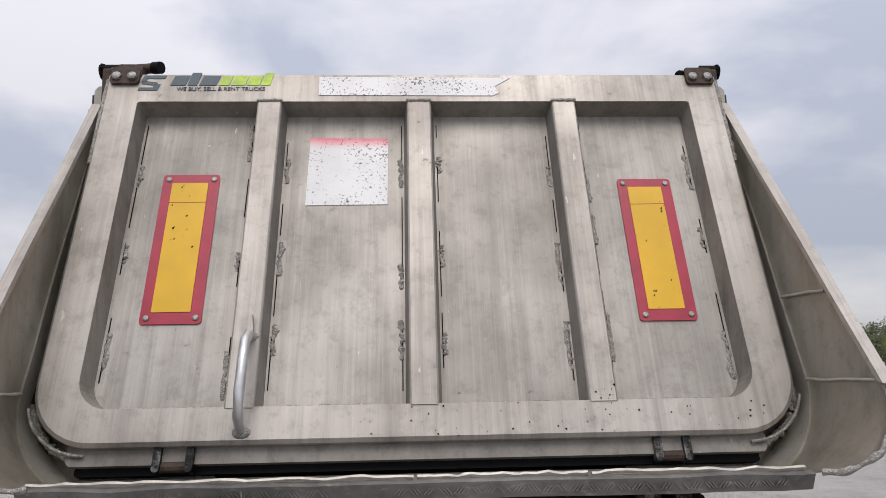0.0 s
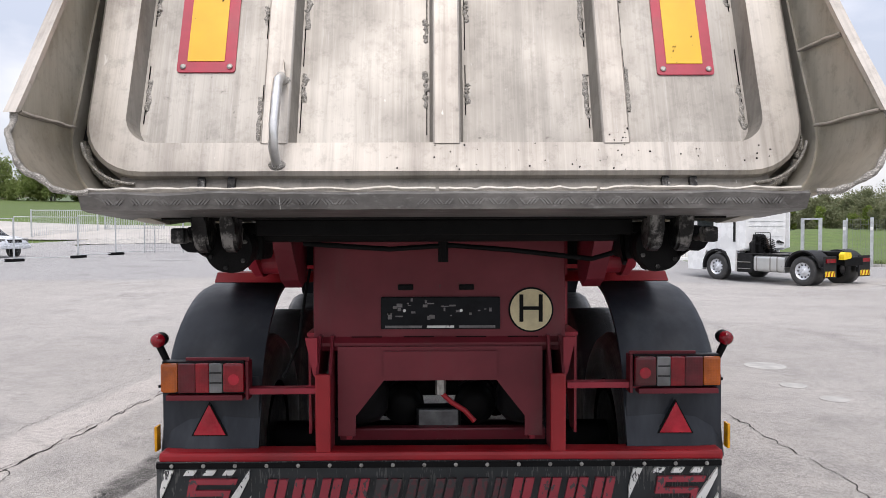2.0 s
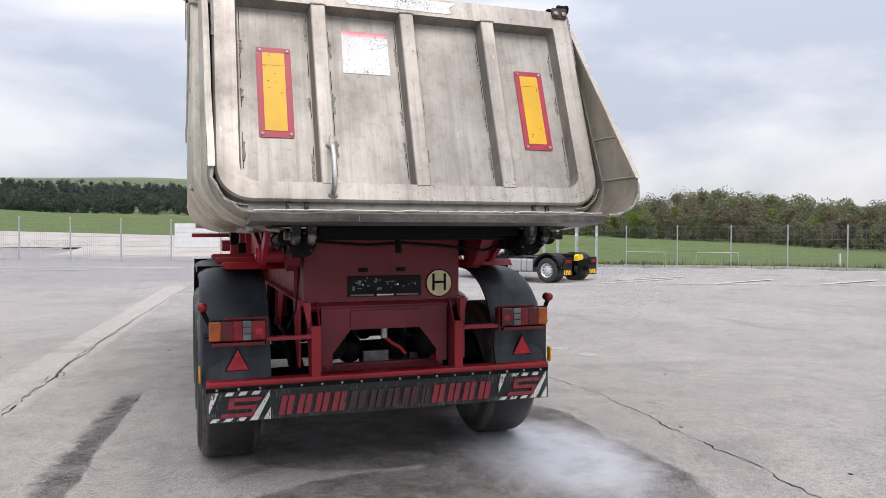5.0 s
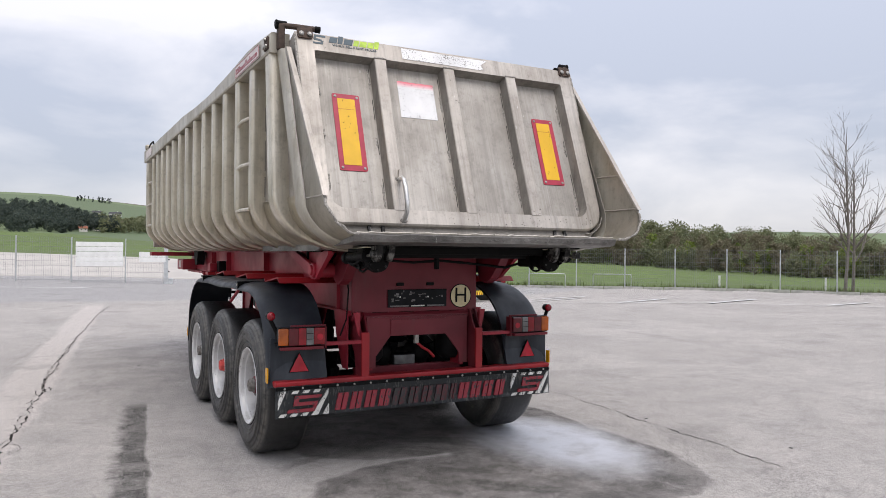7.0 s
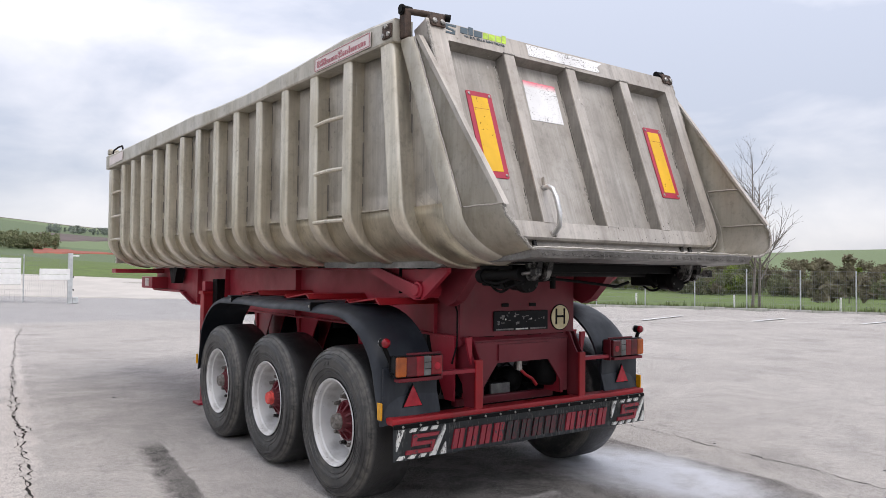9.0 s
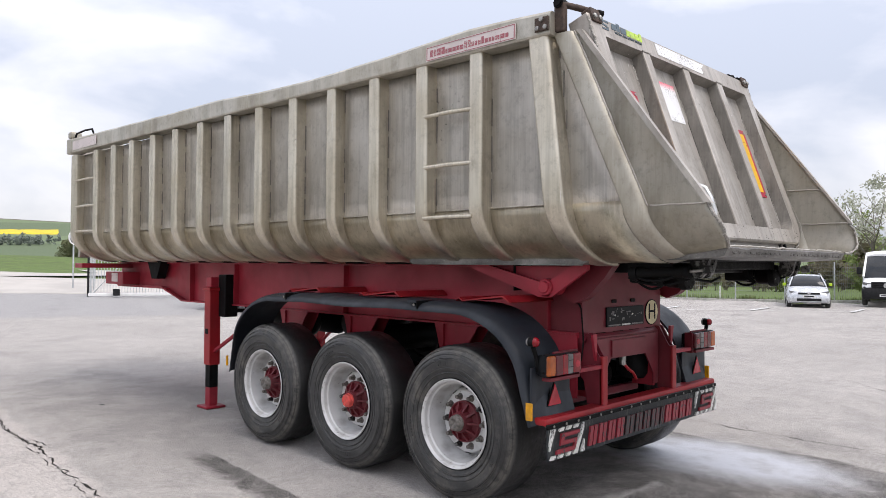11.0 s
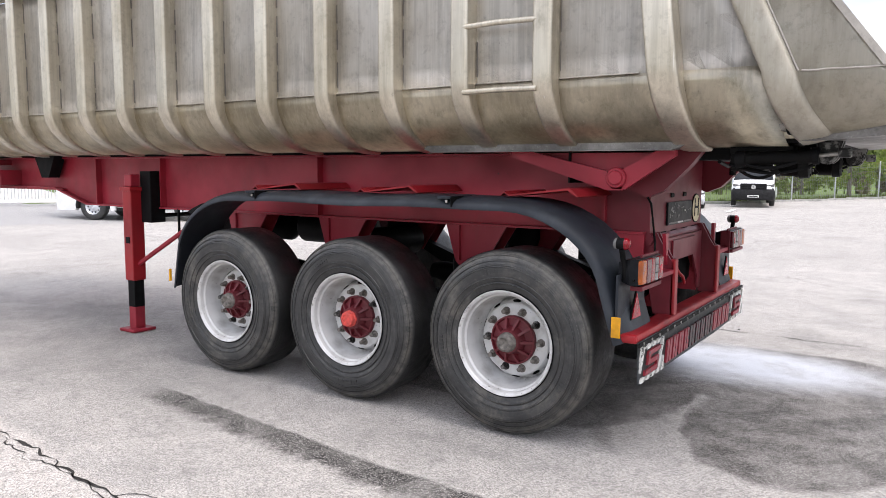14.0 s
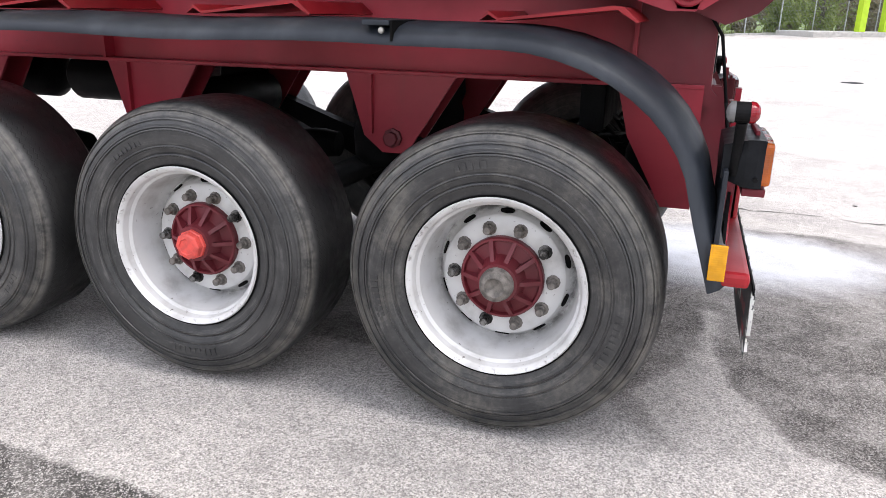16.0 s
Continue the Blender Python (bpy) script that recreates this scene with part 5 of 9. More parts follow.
# ---- chassis ----
for s in (-1, 1):
    x0 = XC + s * 0.555
    web = [(0.16, 1.205), (6.15, 1.205), (6.75, 1.365), (8.15, 1.365), (8.15, 1.672), (0.16, 1.672)]
    beam = part("chassis_beam", prism(bmesh.new(), web, along_x, x0 - 0.008, x0 + 0.008), RED, trailer, "deep dark-red chassis beam")
    part("flange", boxed((x0 - 0.075, 0.16, 1.672), (x0 + 0.075, 8.15, 1.688), None, 0.003), RED, beam)
    part("flange", boxed((x0 - 0.075, 0.16, 1.190), (x0 + 0.075, 6.15, 1.206), None, 0.003), RED, beam)
    low = [(6.15, 1.190), (6.75, 1.350), (8.15, 1.350), (8.15, 1.366), (6.74, 1.366), (6.14, 1.206)]
    part("flange", prism(bmesh.new(), low, along_x, x0 - 0.075, x0 + 0.075), RED, beam)
    for y in (0.42, 2.85, 4.88, 5.95):
        part("stiffener", boxed((x0 + s * 0.008, y - 0.008, 1.206), (x0 + s * 0.07, y + 0.008, 1.672)), RED, beam)
    # suspension hangers
    for y in (1.36, 2.595, 3.69):
        plate = [(y - 0.245, 1.19), (y + 0.245, 1.19), (y + 0.165, 0.93), (y + 0.08, 0.86), (y - 0.03, 0.86), (y - 0.07, 0.92)]
        for a, b in ((0.050, 0.062), (-0.100, -0.088)):
            lo, hi = sorted((x0 + s * a, x0 + s * b))
            part("spring_hanger", prism(bmesh.new(), plate, along_x, lo, hi), RED, trailer, "tapered red suspension hanger")
        part("hanger_web", boxed((x0 - 0.085, y + 0.12, 0.94), (x0 + 0.048, y + 0.132, 1.188)), RED, trailer)
        part("pivot_bolt", moved(lathe(bmesh.new(), [(0.0, 0.042), (0.018, 0.042), (0.022, 0.030), (0.040, 0.028), (0.040, 0.0)], 8), Matrix.Translation((x0 + s * 0.062, y + 0.03, 0.925)) @ Matrix.Scale(s, 4, (1, 0, 0))), RED_HUB, trailer, "large bolt of the hanger")
        part("trailing_arm", prism(bmesh.new(), [(y + 0.05, 0.96), (y + 0.05, 0.88), (y - 0.55, 0.58), (y - 0.75, 0.60), (y - 0.75, 0.68)], along_x, x0 - 0.05, x0 + 0.03), BLACK, trailer)
    for y in (0.765, 1.99, 3.22):
        part("air_spring", moved(lathe(bmesh.new(), [(-0.19, 0.0), (-0.19, 0.10), (-0.15, 0.135), (-0.05, 0.14), (0.0, 0.125), (0.06, 0.145), (0.16, 0.14), (0.20, 0.12), (0.20, 0.0)], 20, "z"), Matrix.Translation((XC + s * 0.40, y - 0.47, 0.96))), BLACK, trailer, "", True)
        part("brake_chamber", moved(lathe(bmesh.new(), [(-0.12, 0.0), (-0.12, 0.07), (-0.02, 0.085), (0.02, 0.085), (0.12, 0.07), (0.12, 0.0)], 16, "y"), Matrix.Translation((XC + s * 0.30, y + 0.22, 0.70))), GREASE, trailer, "", True)
for y in (0.765, 1.99, 3.22):
    part("axle", tube(bmesh.new(), [(XC - 0.98, y, 0.565), (XC + 0.98, y, 0.565)], 0.072, 14), BLACK, trailer, "", True)
for y in (2.85, 4.88, 5.95):
    part("cross_member", boxed((XC - 0.55, y - 0.05, 1.26), (XC + 0.55, y + 0.05, 1.62), None, 0.01), RED, trailer)
part("air_tank", moved(lathe(bmesh.new(), [(-0.40, 0.0), (-0.39, 0.09), (-0.34, 0.13), (0.34, 0.13), (0.39, 0.09), (0.40, 0.0)], 20), Matrix.Translation((XC, 2.6, 0.96))), GREASE, trailer, "", True)
# unseen tanks added to block the bright view through under the chassis
for x, y0, y1 in ((0.24, 2.95, 3.85), (0.24, 3.95, 4.78), (-0.16, 3.95, 4.78)):
    part("air_tank", moved(lathe(bmesh.new(), [(y0, 0.0), (y0 + 0.01, 0.10), (y0 + 0.06, 0.145), (y1 - 0.06, 0.145), (y1 - 0.01, 0.10), (y1, 0.0)], 20, "y"), Matrix.Translation((XC + x, 0, 1.02))), BLACK, trailer, "black tank added to block the view between the chassis beams", True)
# neck plate and outrigger at the front
part("coupling_plate", boxed((XC - 0.62, 6.6, 1.335), (XC + 0.62, 8.15, 1.352), None, 0.004), RED, trailer, "flat coupling plate under the neck")
part("neck_side", boxed((XC - 0.80, 7.55, 1.375), (XC - 0.56, 8.14, 1.55), None, 0.01), RED, trailer, "red neck side box")
part("neck_side", boxed((XC + 0.56, 7.55, 1.375), (XC + 0.80, 8.14, 1.55), None, 0.01), RED, trailer, "red neck side box")
part("neck_label", boxed((XC - 0.806, 7.72, 1.41), (XC - 0.800, 7.92, 1.53)), LABEL, trailer, "pale worn plate on the neck")
part("outrigger", boxed((XC - 1.27, 7.76, 1.605), (XC + 1.27, 8.02, 1.668), None, 0.008), RED, trailer, "red cross beam under the tub nose")
for s in (-1, 1):
    part("body_guide", prism(bmesh.new(), [(6.55, 1.70), (6.95, 1.70), (6.82, 1.47), (6.68, 1.47)], along_x, XC + s * 0.60, XC + s * 0.72), BLACK, trailer)
part("king_pin", moved(lathe(bmesh.new(), [(1.25, 0.0), (1.25, 0.045), (1.28, 0.045), (1.29, 0.03), (1.335, 0.04), (1.335, 0.0)], 14, "z"), Matrix.Translation((XC, 7.35, 0))), GREASE, trailer)

for s in (-1, 1):
    lo, hi = sorted((XC + s * 0.49, XC + s * 0.61))
    # strip added against light leaking between tub floor and chassis flange
    part("gap_filler", boxed((lo, 1.62, 1.686), (hi, 8.05, 1.722), None, 0.004), BLACK, trailer, "black strip added to close the gap between chassis and tub")
    lo, hi = sorted((XC + s * 0.84, XC + s * 1.01))
    part("guard_end", prism(bmesh.new(), [(3.72, 1.300), (3.80, 1.285), (3.98, 1.215), (3.92, 1.185), (3.74, 1.235)], along_x, lo, hi), BLACK, trailer, "folded black end bracket of the mudguard")
# landing legs
for s in (-1, 1):
    lx, ly = XC + s * 0.76, 5.12
    leg = part("landing_leg", boxed((lx - 0.068, ly - 0.068, 0.50), (lx + 0.068, ly + 0.068, 1.38), None, 0.01), RED_BRIGHT, trailer, "red square landing leg with a black shank")
    part("inner_leg", boxed((lx - 0.053, ly - 0.053, 0.24), (lx + 0.053, ly + 0.053, 0.52), None, 0.006), BLACK, leg)
    part("inner_leg", boxed((lx - 0.052, ly - 0.052, 0.03), (lx + 0.052, ly + 0.052, 0.245), None, 0.006), RED, leg)
    part("foot_plate", boxed((lx - 0.12, ly - 0.12, 0.004), (lx + 0.12, ly + 0.12, 0.032), None, 0.008), RED, leg)
    part("head_bracket", boxed((lx - 0.085, ly - 0.085, 1.36), (lx + 0.085, ly + 0.085, 1.40), None, 0.006), RED_BRIGHT, leg)
    part("bracket", boxed((lx - s * 0.04, ly - 0.22, 1.06), (XC + s * 0.56, ly - 0.06, 1.55), None, 0.01), BLACK, leg, "dark mounting bracket")
    part("hinge", boxed((lx - 0.05, ly - 0.05, 1.40), (lx + 0.05, ly + 0.06, 1.52), None, 0.012), RED, leg)
    part("catch", boxed((lx - 0.074, ly - 0.03, 0.86), (lx - 0.066, ly + 0.03, 0.92)), BLACK, leg)
    part("strut", tube(bmesh.new(), [(lx, ly - 0.06, 0.66), (XC + s * 0.60, ly - 0.95, 1.20)], 0.022, 8), RED, leg)
part("crank_shaft", tube(bmesh.new(), [(XC - 0.70, 5.0, 1.12), (XC + 0.70, 5.0, 1.12)], 0.02, 8), BLACK, trailer)
part("spare_bracket", tube(bmesh.new(), [(XC - 0.62, 4.62, 1.20), (XC - 0.62, 4.62, 0.62), (XC - 0.62, 4.20, 0.62)], 0.014, 6), BLACK, trailer)

# tail box and underrun frame
for s in (-1, 1):
    lo, hi = sorted((XC + s * 0.612, XC + s * 0.624))
    part("tail_bracket", prism(bmesh.new(), [(0.16, 1.19), (0.47, 1.19), (0.42, 1.0), (0.27, 0.735), (0.16, 0.735)], along_x, lo, hi), RED, trailer, "red side plate under the chassis tail")
    lo, hi = sorted((XC + s * 0.565, XC + s * 0.611))
    part("tail_bracket", boxed((lo, 0.16, 1.165), (hi, 0.47, 1.189)), RED, trailer)
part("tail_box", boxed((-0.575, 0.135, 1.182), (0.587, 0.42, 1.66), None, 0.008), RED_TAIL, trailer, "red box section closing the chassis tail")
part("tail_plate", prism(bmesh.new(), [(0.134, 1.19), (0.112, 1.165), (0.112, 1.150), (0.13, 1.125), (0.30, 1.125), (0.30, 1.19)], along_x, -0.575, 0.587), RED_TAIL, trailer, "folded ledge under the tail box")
for k in range(4):
    part("ledge_slot", boxed((-0.40 + 0.24 * k, 0.128, 1.188), (-0.26 + 0.24 * k, 0.1345, 1.1915)), DARK, trailer)
apron = [(-0.46, 1.15), (0.475, 1.15), (0.475, 0.74), (0.395, 0.74), (0.395, 0.83), (0.265, 0.995), (-0.25, 0.995), (-0.38, 0.83), (-0.38, 0.74), (-0.46, 0.74)]
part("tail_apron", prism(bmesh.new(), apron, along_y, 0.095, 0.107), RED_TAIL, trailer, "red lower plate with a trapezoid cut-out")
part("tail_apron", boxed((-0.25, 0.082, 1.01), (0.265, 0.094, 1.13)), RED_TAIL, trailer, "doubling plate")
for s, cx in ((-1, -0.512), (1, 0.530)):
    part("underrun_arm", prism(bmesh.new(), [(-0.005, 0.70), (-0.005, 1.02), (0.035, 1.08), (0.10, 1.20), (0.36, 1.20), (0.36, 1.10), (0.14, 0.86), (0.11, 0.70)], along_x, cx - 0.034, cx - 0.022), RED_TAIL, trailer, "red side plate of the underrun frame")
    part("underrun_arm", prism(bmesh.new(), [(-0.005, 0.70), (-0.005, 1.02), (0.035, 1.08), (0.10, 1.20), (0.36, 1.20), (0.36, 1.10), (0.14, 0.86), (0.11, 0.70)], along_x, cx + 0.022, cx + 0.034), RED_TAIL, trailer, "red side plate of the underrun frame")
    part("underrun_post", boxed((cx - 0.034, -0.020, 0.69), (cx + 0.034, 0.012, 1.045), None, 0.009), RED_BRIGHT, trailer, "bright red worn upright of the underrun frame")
    part("gusset_plate", prism(bmesh.new(), [(cx + s * 0.03, 1.20), (cx + s * 0.085, 1.20), (cx + s * 0.05, 1.04), (cx + s * 0.03, 1.0)], along_y, 0.03, 0.05), RED, trailer)
    part("side_plate", boxed((cx - 0.012 - s * 0.10, 0.11, 0.72), (cx + 0.012 - s * 0.10, 0.30, 1.14)), RED, trailer)
bar = part("underrun_bar", boxed((-1.235, -0.03, 0.655), (1.262, 0.085, 0.704), None, 0.016), RED_BRIGHT, trailer, "red underrun bar across the tail")

# rubber skirt with its clamping strip, bolts and worn print
bm = bmesh.new()
rows = []
for i in range(41):
    x = -1.240 + 2.488 * i / 40
    row = []
    for j in range(7):
        k = j / 6
        row.append((x, -0.036 - 0.010 * k * noise.noise((x * 1.6, k, 0)) - 0.006 * k, 0.668 - 0.235 * k + 0.004 * noise.noise((x * 3, 2, k))))
    rows.append(row)
loft(bm, rows)
bmesh.ops.solidify(bm, geom=bm.faces[:], thickness=0.006)
skirt = part("rubber_skirt", bm, SKIRT, trailer, "dusty black rubber skirt with faded red and white print", True)
part("clamp_strip", boxed((-1.238, -0.047, 0.640), (1.246, -0.042, 0.664)), BLACK, skirt)
for k in range(18):
    part("bolt", moved(lathe(bmesh.new(), [(0, 0.009), (-0.005, 0.009), (-0.007, 0.0)], 8, "y"), Matrix.Translation((-1.17 + 2.35 * k / 17, -0.047, 0.652))), STEEL, skirt)


def skirt_print(poly, material, name="printed_mark"):
    part(name, prism(bmesh.new(), poly, along_y, -0.0545, -0.040), material, skirt)


# thirteen worn blocks in a row, each two leaning bars, almost rubbed away half way along
bx = -0.775
for k in range(13):
    w = 0.120 if k in (4, 7) else 0.06 if k == 8 else 0.097
    ink, e = INK_FADED if 4 <= k <= 8 else INK_RED, w - 0.010
    for a, b in ((0.0, e * 0.44), (e * 0.56, e)):
        skirt_print([(bx + a, 0.462), (bx + b, 0.462), (bx + b + 0.028, 0.592), (bx + a + 0.028, 0.592)], ink)
    bx += w + 0.022
for cx in (-1.02, 1.035):
    hook = ((-0.13, 0.470), (0.085, 0.470), (0.108, 0.545), (-0.045, 0.545), (-0.038, 0.570), (0.130, 0.570), (0.140, 0.595), (-0.070, 0.595), (-0.085, 0.520), (0.075, 0.520), (0.070, 0.495), (-0.12, 0.495))
    skirt_print([(cx + u, v) for u, v in hook], INK_RED)
    for k in range(3):
        a = cx - 0.195 + 0.085 * k
        skirt_print([(a, 0.442), (a + 0.045, 0.442), (a + 0.065, 0.464), (a + 0.020, 0.464)], INK_WHITE)
        b = cx - 0.10 + 0.085 * k
        skirt_print([(b, 0.612), (b + 0.045, 0.612), (b + 0.062, 0.634), (b + 0.017, 0.634)], INK_WHITE)
    skirt_print([(cx - 0.20, 0.55), (cx - 0.20, 0.50), (cx - 0.14, 0.634), (cx - 0.18, 0.634)], INK_WHITE)
    skirt_print([(cx + 0.06, 0.442), (cx + 0.11, 0.442), (cx + 0.19, 0.60), (cx + 0.19, 0.634)], INK_WHITE)
    skirt_print([(cx + 0.15, 0.442), (cx + 0.195, 0.442), (cx + 0.195, 0.52)], INK_WHITE)

# number plate carrier and round sign on the tail box
plate = part("number_plate_holder", boxed((-0.264, 0.120, 1.226), (0.284, 0.1345, 1.374), None, 0.004), PLATE, trailer, "empty black number plate holder with faint print")
r = random.Random(8)
for k in range(26):
    x, z = -0.24 + 0.50 * r.random(), 1.258 + 0.10 * r.random()
    part("printed_mark", boxed((x, 0.1180, z), (x + r.uniform(0.006, 0.035), 0.1195, z + r.uniform(0.003, 0.018))), PLATE_INK, plate)
for x in (-0.155, 0.105):
    part("screw", moved(lathe(bmesh.new(), [(0, 0.007), (-0.004, 0.007), (-0.004, 0)], 10, "y"), Matrix.Translation((x, 0.120, 1.312))), WHITE, plate)
for a, b in ((-0.245, -0.075), (-0.052, 0.072), (0.095, 0.262)):
    part("printed_bar", boxed((a, 0.1180, 1.232), (b, 0.1195, 1.243)), INK_WHITE if a == -0.052 else PLATE_INK, plate)
for x in (-0.15, 0.13):
    part("slot_lamp", boxed((x - 0.035, 0.126, 1.405), (x + 0.035, 0.1345, 1.432), None, 0.006), BLACK, trailer)
disc = part("round_sign", moved(lathe(bmesh.new(), [(0.0, 0.104), (-0.006, 0.104), (-0.006, 0.0)], 40, "y"), Matrix.Translation((0.427, 0.1345, 1.313))), BLACK, trailer, "round cream sign with a black rim and letter")
part("sign_face", moved(lathe(bmesh.new(), [(-0.006, 0.096), (-0.008, 0.096), (-0.008, 0.0)], 40, "y"), Matrix.Translation((0.427, 0.1345, 1.313))), CREAM, disc)
lettering("sign_letter", "H", 0.185, Matrix.Translation((0.427, 0.1255, 1.313)) @ Matrix.Rotation(radians(90), 4, "X"), BLACK, disc)

def skin_box(x0, x1, zb):
    """The black body of a tail lamp, tapering towards its back."""
    ring = lambda y, m: [(x0 + m, y, zb + m), (x1 - m, y, zb + m), (x1 - m, y, zb + 0.145 - m), (x0 + m, y, zb + 0.145 - m)]
    return loft(bmesh.new(), [ring(-0.020, 0.002), ring(0.0, 0.0), ring(0.03, 0.002), ring(0.095, 0.022)], True, True)


# tail lamps on their trays, triangles, stalk lamps
for s, x0, x1, zb in ((-1, -1.217, -0.853, 0.965), (1, 0.862, 1.243, 0.985)):
    lamp = part("tail_lamp", skin_box(x0, x1, zb), PLATE, trailer, "long tail lamp with amber, red and clear lenses")
    a, b = (x0, x1) if s < 0 else (x1, x0)
    cuts = ((0.0, 0.21, LENS_AMBER), (0.21, 0.42, LENS_DARK), (0.42, 0.585, LENS_RED), (0.585, 0.745, LENS_CLEAR), (0.745, 1.0, LENS_DARK if s > 0 else LENS_RED))
    for k, (c0, c1, mat) in enumerate(cuts):
        p, q = sorted((a + (b - a) * c0, a + (b - a) * c1))
        part("lens", boxed((p + 0.0005, -0.044, zb + 0.008), (q - 0.0005, -0.012, zb + 0.137), None, 0.005 if 0 < k < 4 else 0.012), mat, lamp)
    for dz in (0.050, 0.094):
        part("clear_bars", boxed((a + (b - a) * 0.665 - 0.026, -0.0455, zb + dz), (a + (b - a) * 0.665 + 0.026, -0.043, zb + dz + 0.005)), GREASE, lamp)
    part("reflex_spot", moved(lathe(bmesh.new(), [(0.0, 0.026), (-0.003, 0.024), (-0.004, 0.0)], 16, "y"), Matrix.Translation((a + (b - a) * 0.88, -0.043, zb + 0.066))), TRIANGLE, lamp)
    part("lamp_tray", boxed((x0 + 0.02, -0.036, zb - 0.028), (x1 - 0.008, 0.03, zb - 0.004), None, 0.004), RED_DARK, lamp, "folded dark-red tray under the lamp")
    h0, h1 = (x0 + 0.10, x1 + 0.016) if s < 0 else (x0 - 0.016, x1 - 0.10)
    part("lamp_hood", boxed((h0, -0.006, zb + 0.10), (h1, 0.006, zb + 0.158), None, 0.003), RED_DARK, lamp, "dark-red plate behind the lamp")
    e0, e1 = (x1 + 0.002, x1 + 0.016) if s < 0 else (x0 - 0.016, x0 - 0.002)
    part("lamp_cheek", boxed((e0, -0.022, zb - 0.028), (e1, 0.050, zb + 0.1415), None, 0.004), RED_DARK, lamp)
    part("lamp_plug", tube(bmesh.new(), [(a - (b - a) * 0.0, 0.0, zb + 0.03), (a - (b - a) / abs(b - a) * 0.022, 0.0, zb + 0.03)], 0.007, 8), BLACK, lamp)
    e0, e1 = sorted((s * 0.55 + XC, s * 0.88 + XC))
    part("lamp_arm", boxed((e0, -0.010, zb - 0.008), (e1, 0.05, zb + 0.020), None, 0.005), RED, trailer, "red arm carrying the lamp")
    tx = -1.032 if s < 0 else 1.072
    tri = part("reflector_triangle", prism(bmesh.new(), [(tx - 0.082, 0.758), (tx + 0.082, 0.758), (tx, 0.912)], along_y, 0.048, 0.058), BLACK, trailer, "red triangular reflector")
    part("reflector_face", prism(bmesh.new(), [(tx - 0.072, 0.763), (tx + 0.072, 0.763), (tx, 0.901)], along_y, 0.043, 0.050), TRIANGLE, tri)
    bxx = s * 1.275 + XC
    stalk = part("marker_lamp", tube(bmesh.new(), [(s * 1.215 + XC, 0.06, 1.00), (s * 1.225 + XC, 0.06, 1.06), (bxx, 0.060, 1.165)], [0.016, 0.014, 0.017], 10), BLACK, trailer, "red-ended marker lamp on a rubber stalk", True)
    part("lamp_body", moved(lathe(bmesh.new(), [(-0.022, 0.0), (-0.022, 0.030), (0.022, 0.030), (0.022, 0.0)], 18, "y"), Matrix.Translation((bxx, 0.062, 1.192))), BLACK, stalk)
    part("red_lens", moved(lathe(bmesh.new(), [(-0.020, 0.032), (-0.034, 0.030), (-0.046, 0.018), (-0.049, 0.0)], 18, "y"), Matrix.Translation((bxx, 0.062, 1.192))), LENS_RED, stalk, "", True)
    part("white_lens", moved(lathe(bmesh.new(), [(0.020, 0.032), (0.034, 0.030), (0.042, 0.018), (0.045, 0.0)], 18, "y"), Matrix.Translation((bxx, 0.062, 1.192))), LENS_CLEAR, stalk, "", True)

# work lamp, coupling and red hose inside the frame
wl_ob = part("work_lamp", boxed((-0.112, 0.36, 0.688), (0.112, 0.46, 0.806), None, 0.018), BLACK, trailer, "grey rectangular lamp low in the frame")
part("lens", boxed((-0.098, 0.350, 0.700), (0.098, 0.362, 0.796), None, 0.008), LENS_CLEAR, wl_ob)
part("air_coupling", tube(bmesh.new(), [(0.01, 0.15, 1.00), (0.01, 0.15, 0.92)], 0.026, 10), STEEL, trailer, "worn brass coupling")
part("red_hose", tube(bmesh.new(), [(0.01, 0.14, 0.93), (0.06, 0.13, 0.885), (0.12, 0.12, 0.85), (0.165, 0.12, 0.80)], 0.012, 8), RED_BRIGHT, trailer, "short red hose", True)
part("cable", tube(bmesh.new(), [(XC - 0.62, 0.20, 1.50), (XC - 0.63, 0.12, 1.38), (XC - 0.66, 0.08, 1.15), (XC - 0.72, 0.06, 1.02)], 0.007, 6), BLACK, trailer, "thin black cable", True)
for x in (-0.18, 0.185):
    part("brake_chamber", moved(lathe(bmesh.new(), [(-0.09, 0.0), (-0.09, 0.05), (-0.07, 0.085), (-0.01, 0.098), (0.01, 0.104), (0.03, 0.104), (0.05, 0.09), (0.14, 0.085), (0.16, 0.0)], 22, "y"), Matrix.Translation((x, 0.47, 0.80))), GREASE, trailer, "round black brake chamber", True)
    part("clamp_ring", moved(lathe(bmesh.new(), [(-0.006, 0.106), (0.012, 0.106), (0.012, 0.098), (-0.006, 0.098)], 22, "y"), Matrix.Translation((x, 0.47, 0.80))), BLACK, trailer)
for k, (xa, xb, za) in enumerate(((-0.42, -0.20, 0.98), (-0.36, -0.10, 1.06), (0.10, 0.40, 1.05), (0.22, 0.44, 0.96), (-0.30, 0.30, 1.10), (0.02, 0.30, 0.99))):
    part("air_line", tube(bmesh.new(), [(xa, 0.60, za), (xa + 0.3 * (xb - xa), 0.50, za - 0.10), (xa + 0.7 * (xb - xa), 0.46, za - 0.13 + 0.02 * k), (xb, 0.52, za - 0.05)], 0.009, 6), BLACK, trailer, "", True)
part("valve_block", boxed((0.36, 0.42, 0.76), (0.46, 0.52, 0.90), None, 0.012), GREASE, trailer)
part("valve_block", boxed((-0.46, 0.42, 0.72), (-0.36, 0.52, 0.88), None, 0.012), GREASE, trailer)
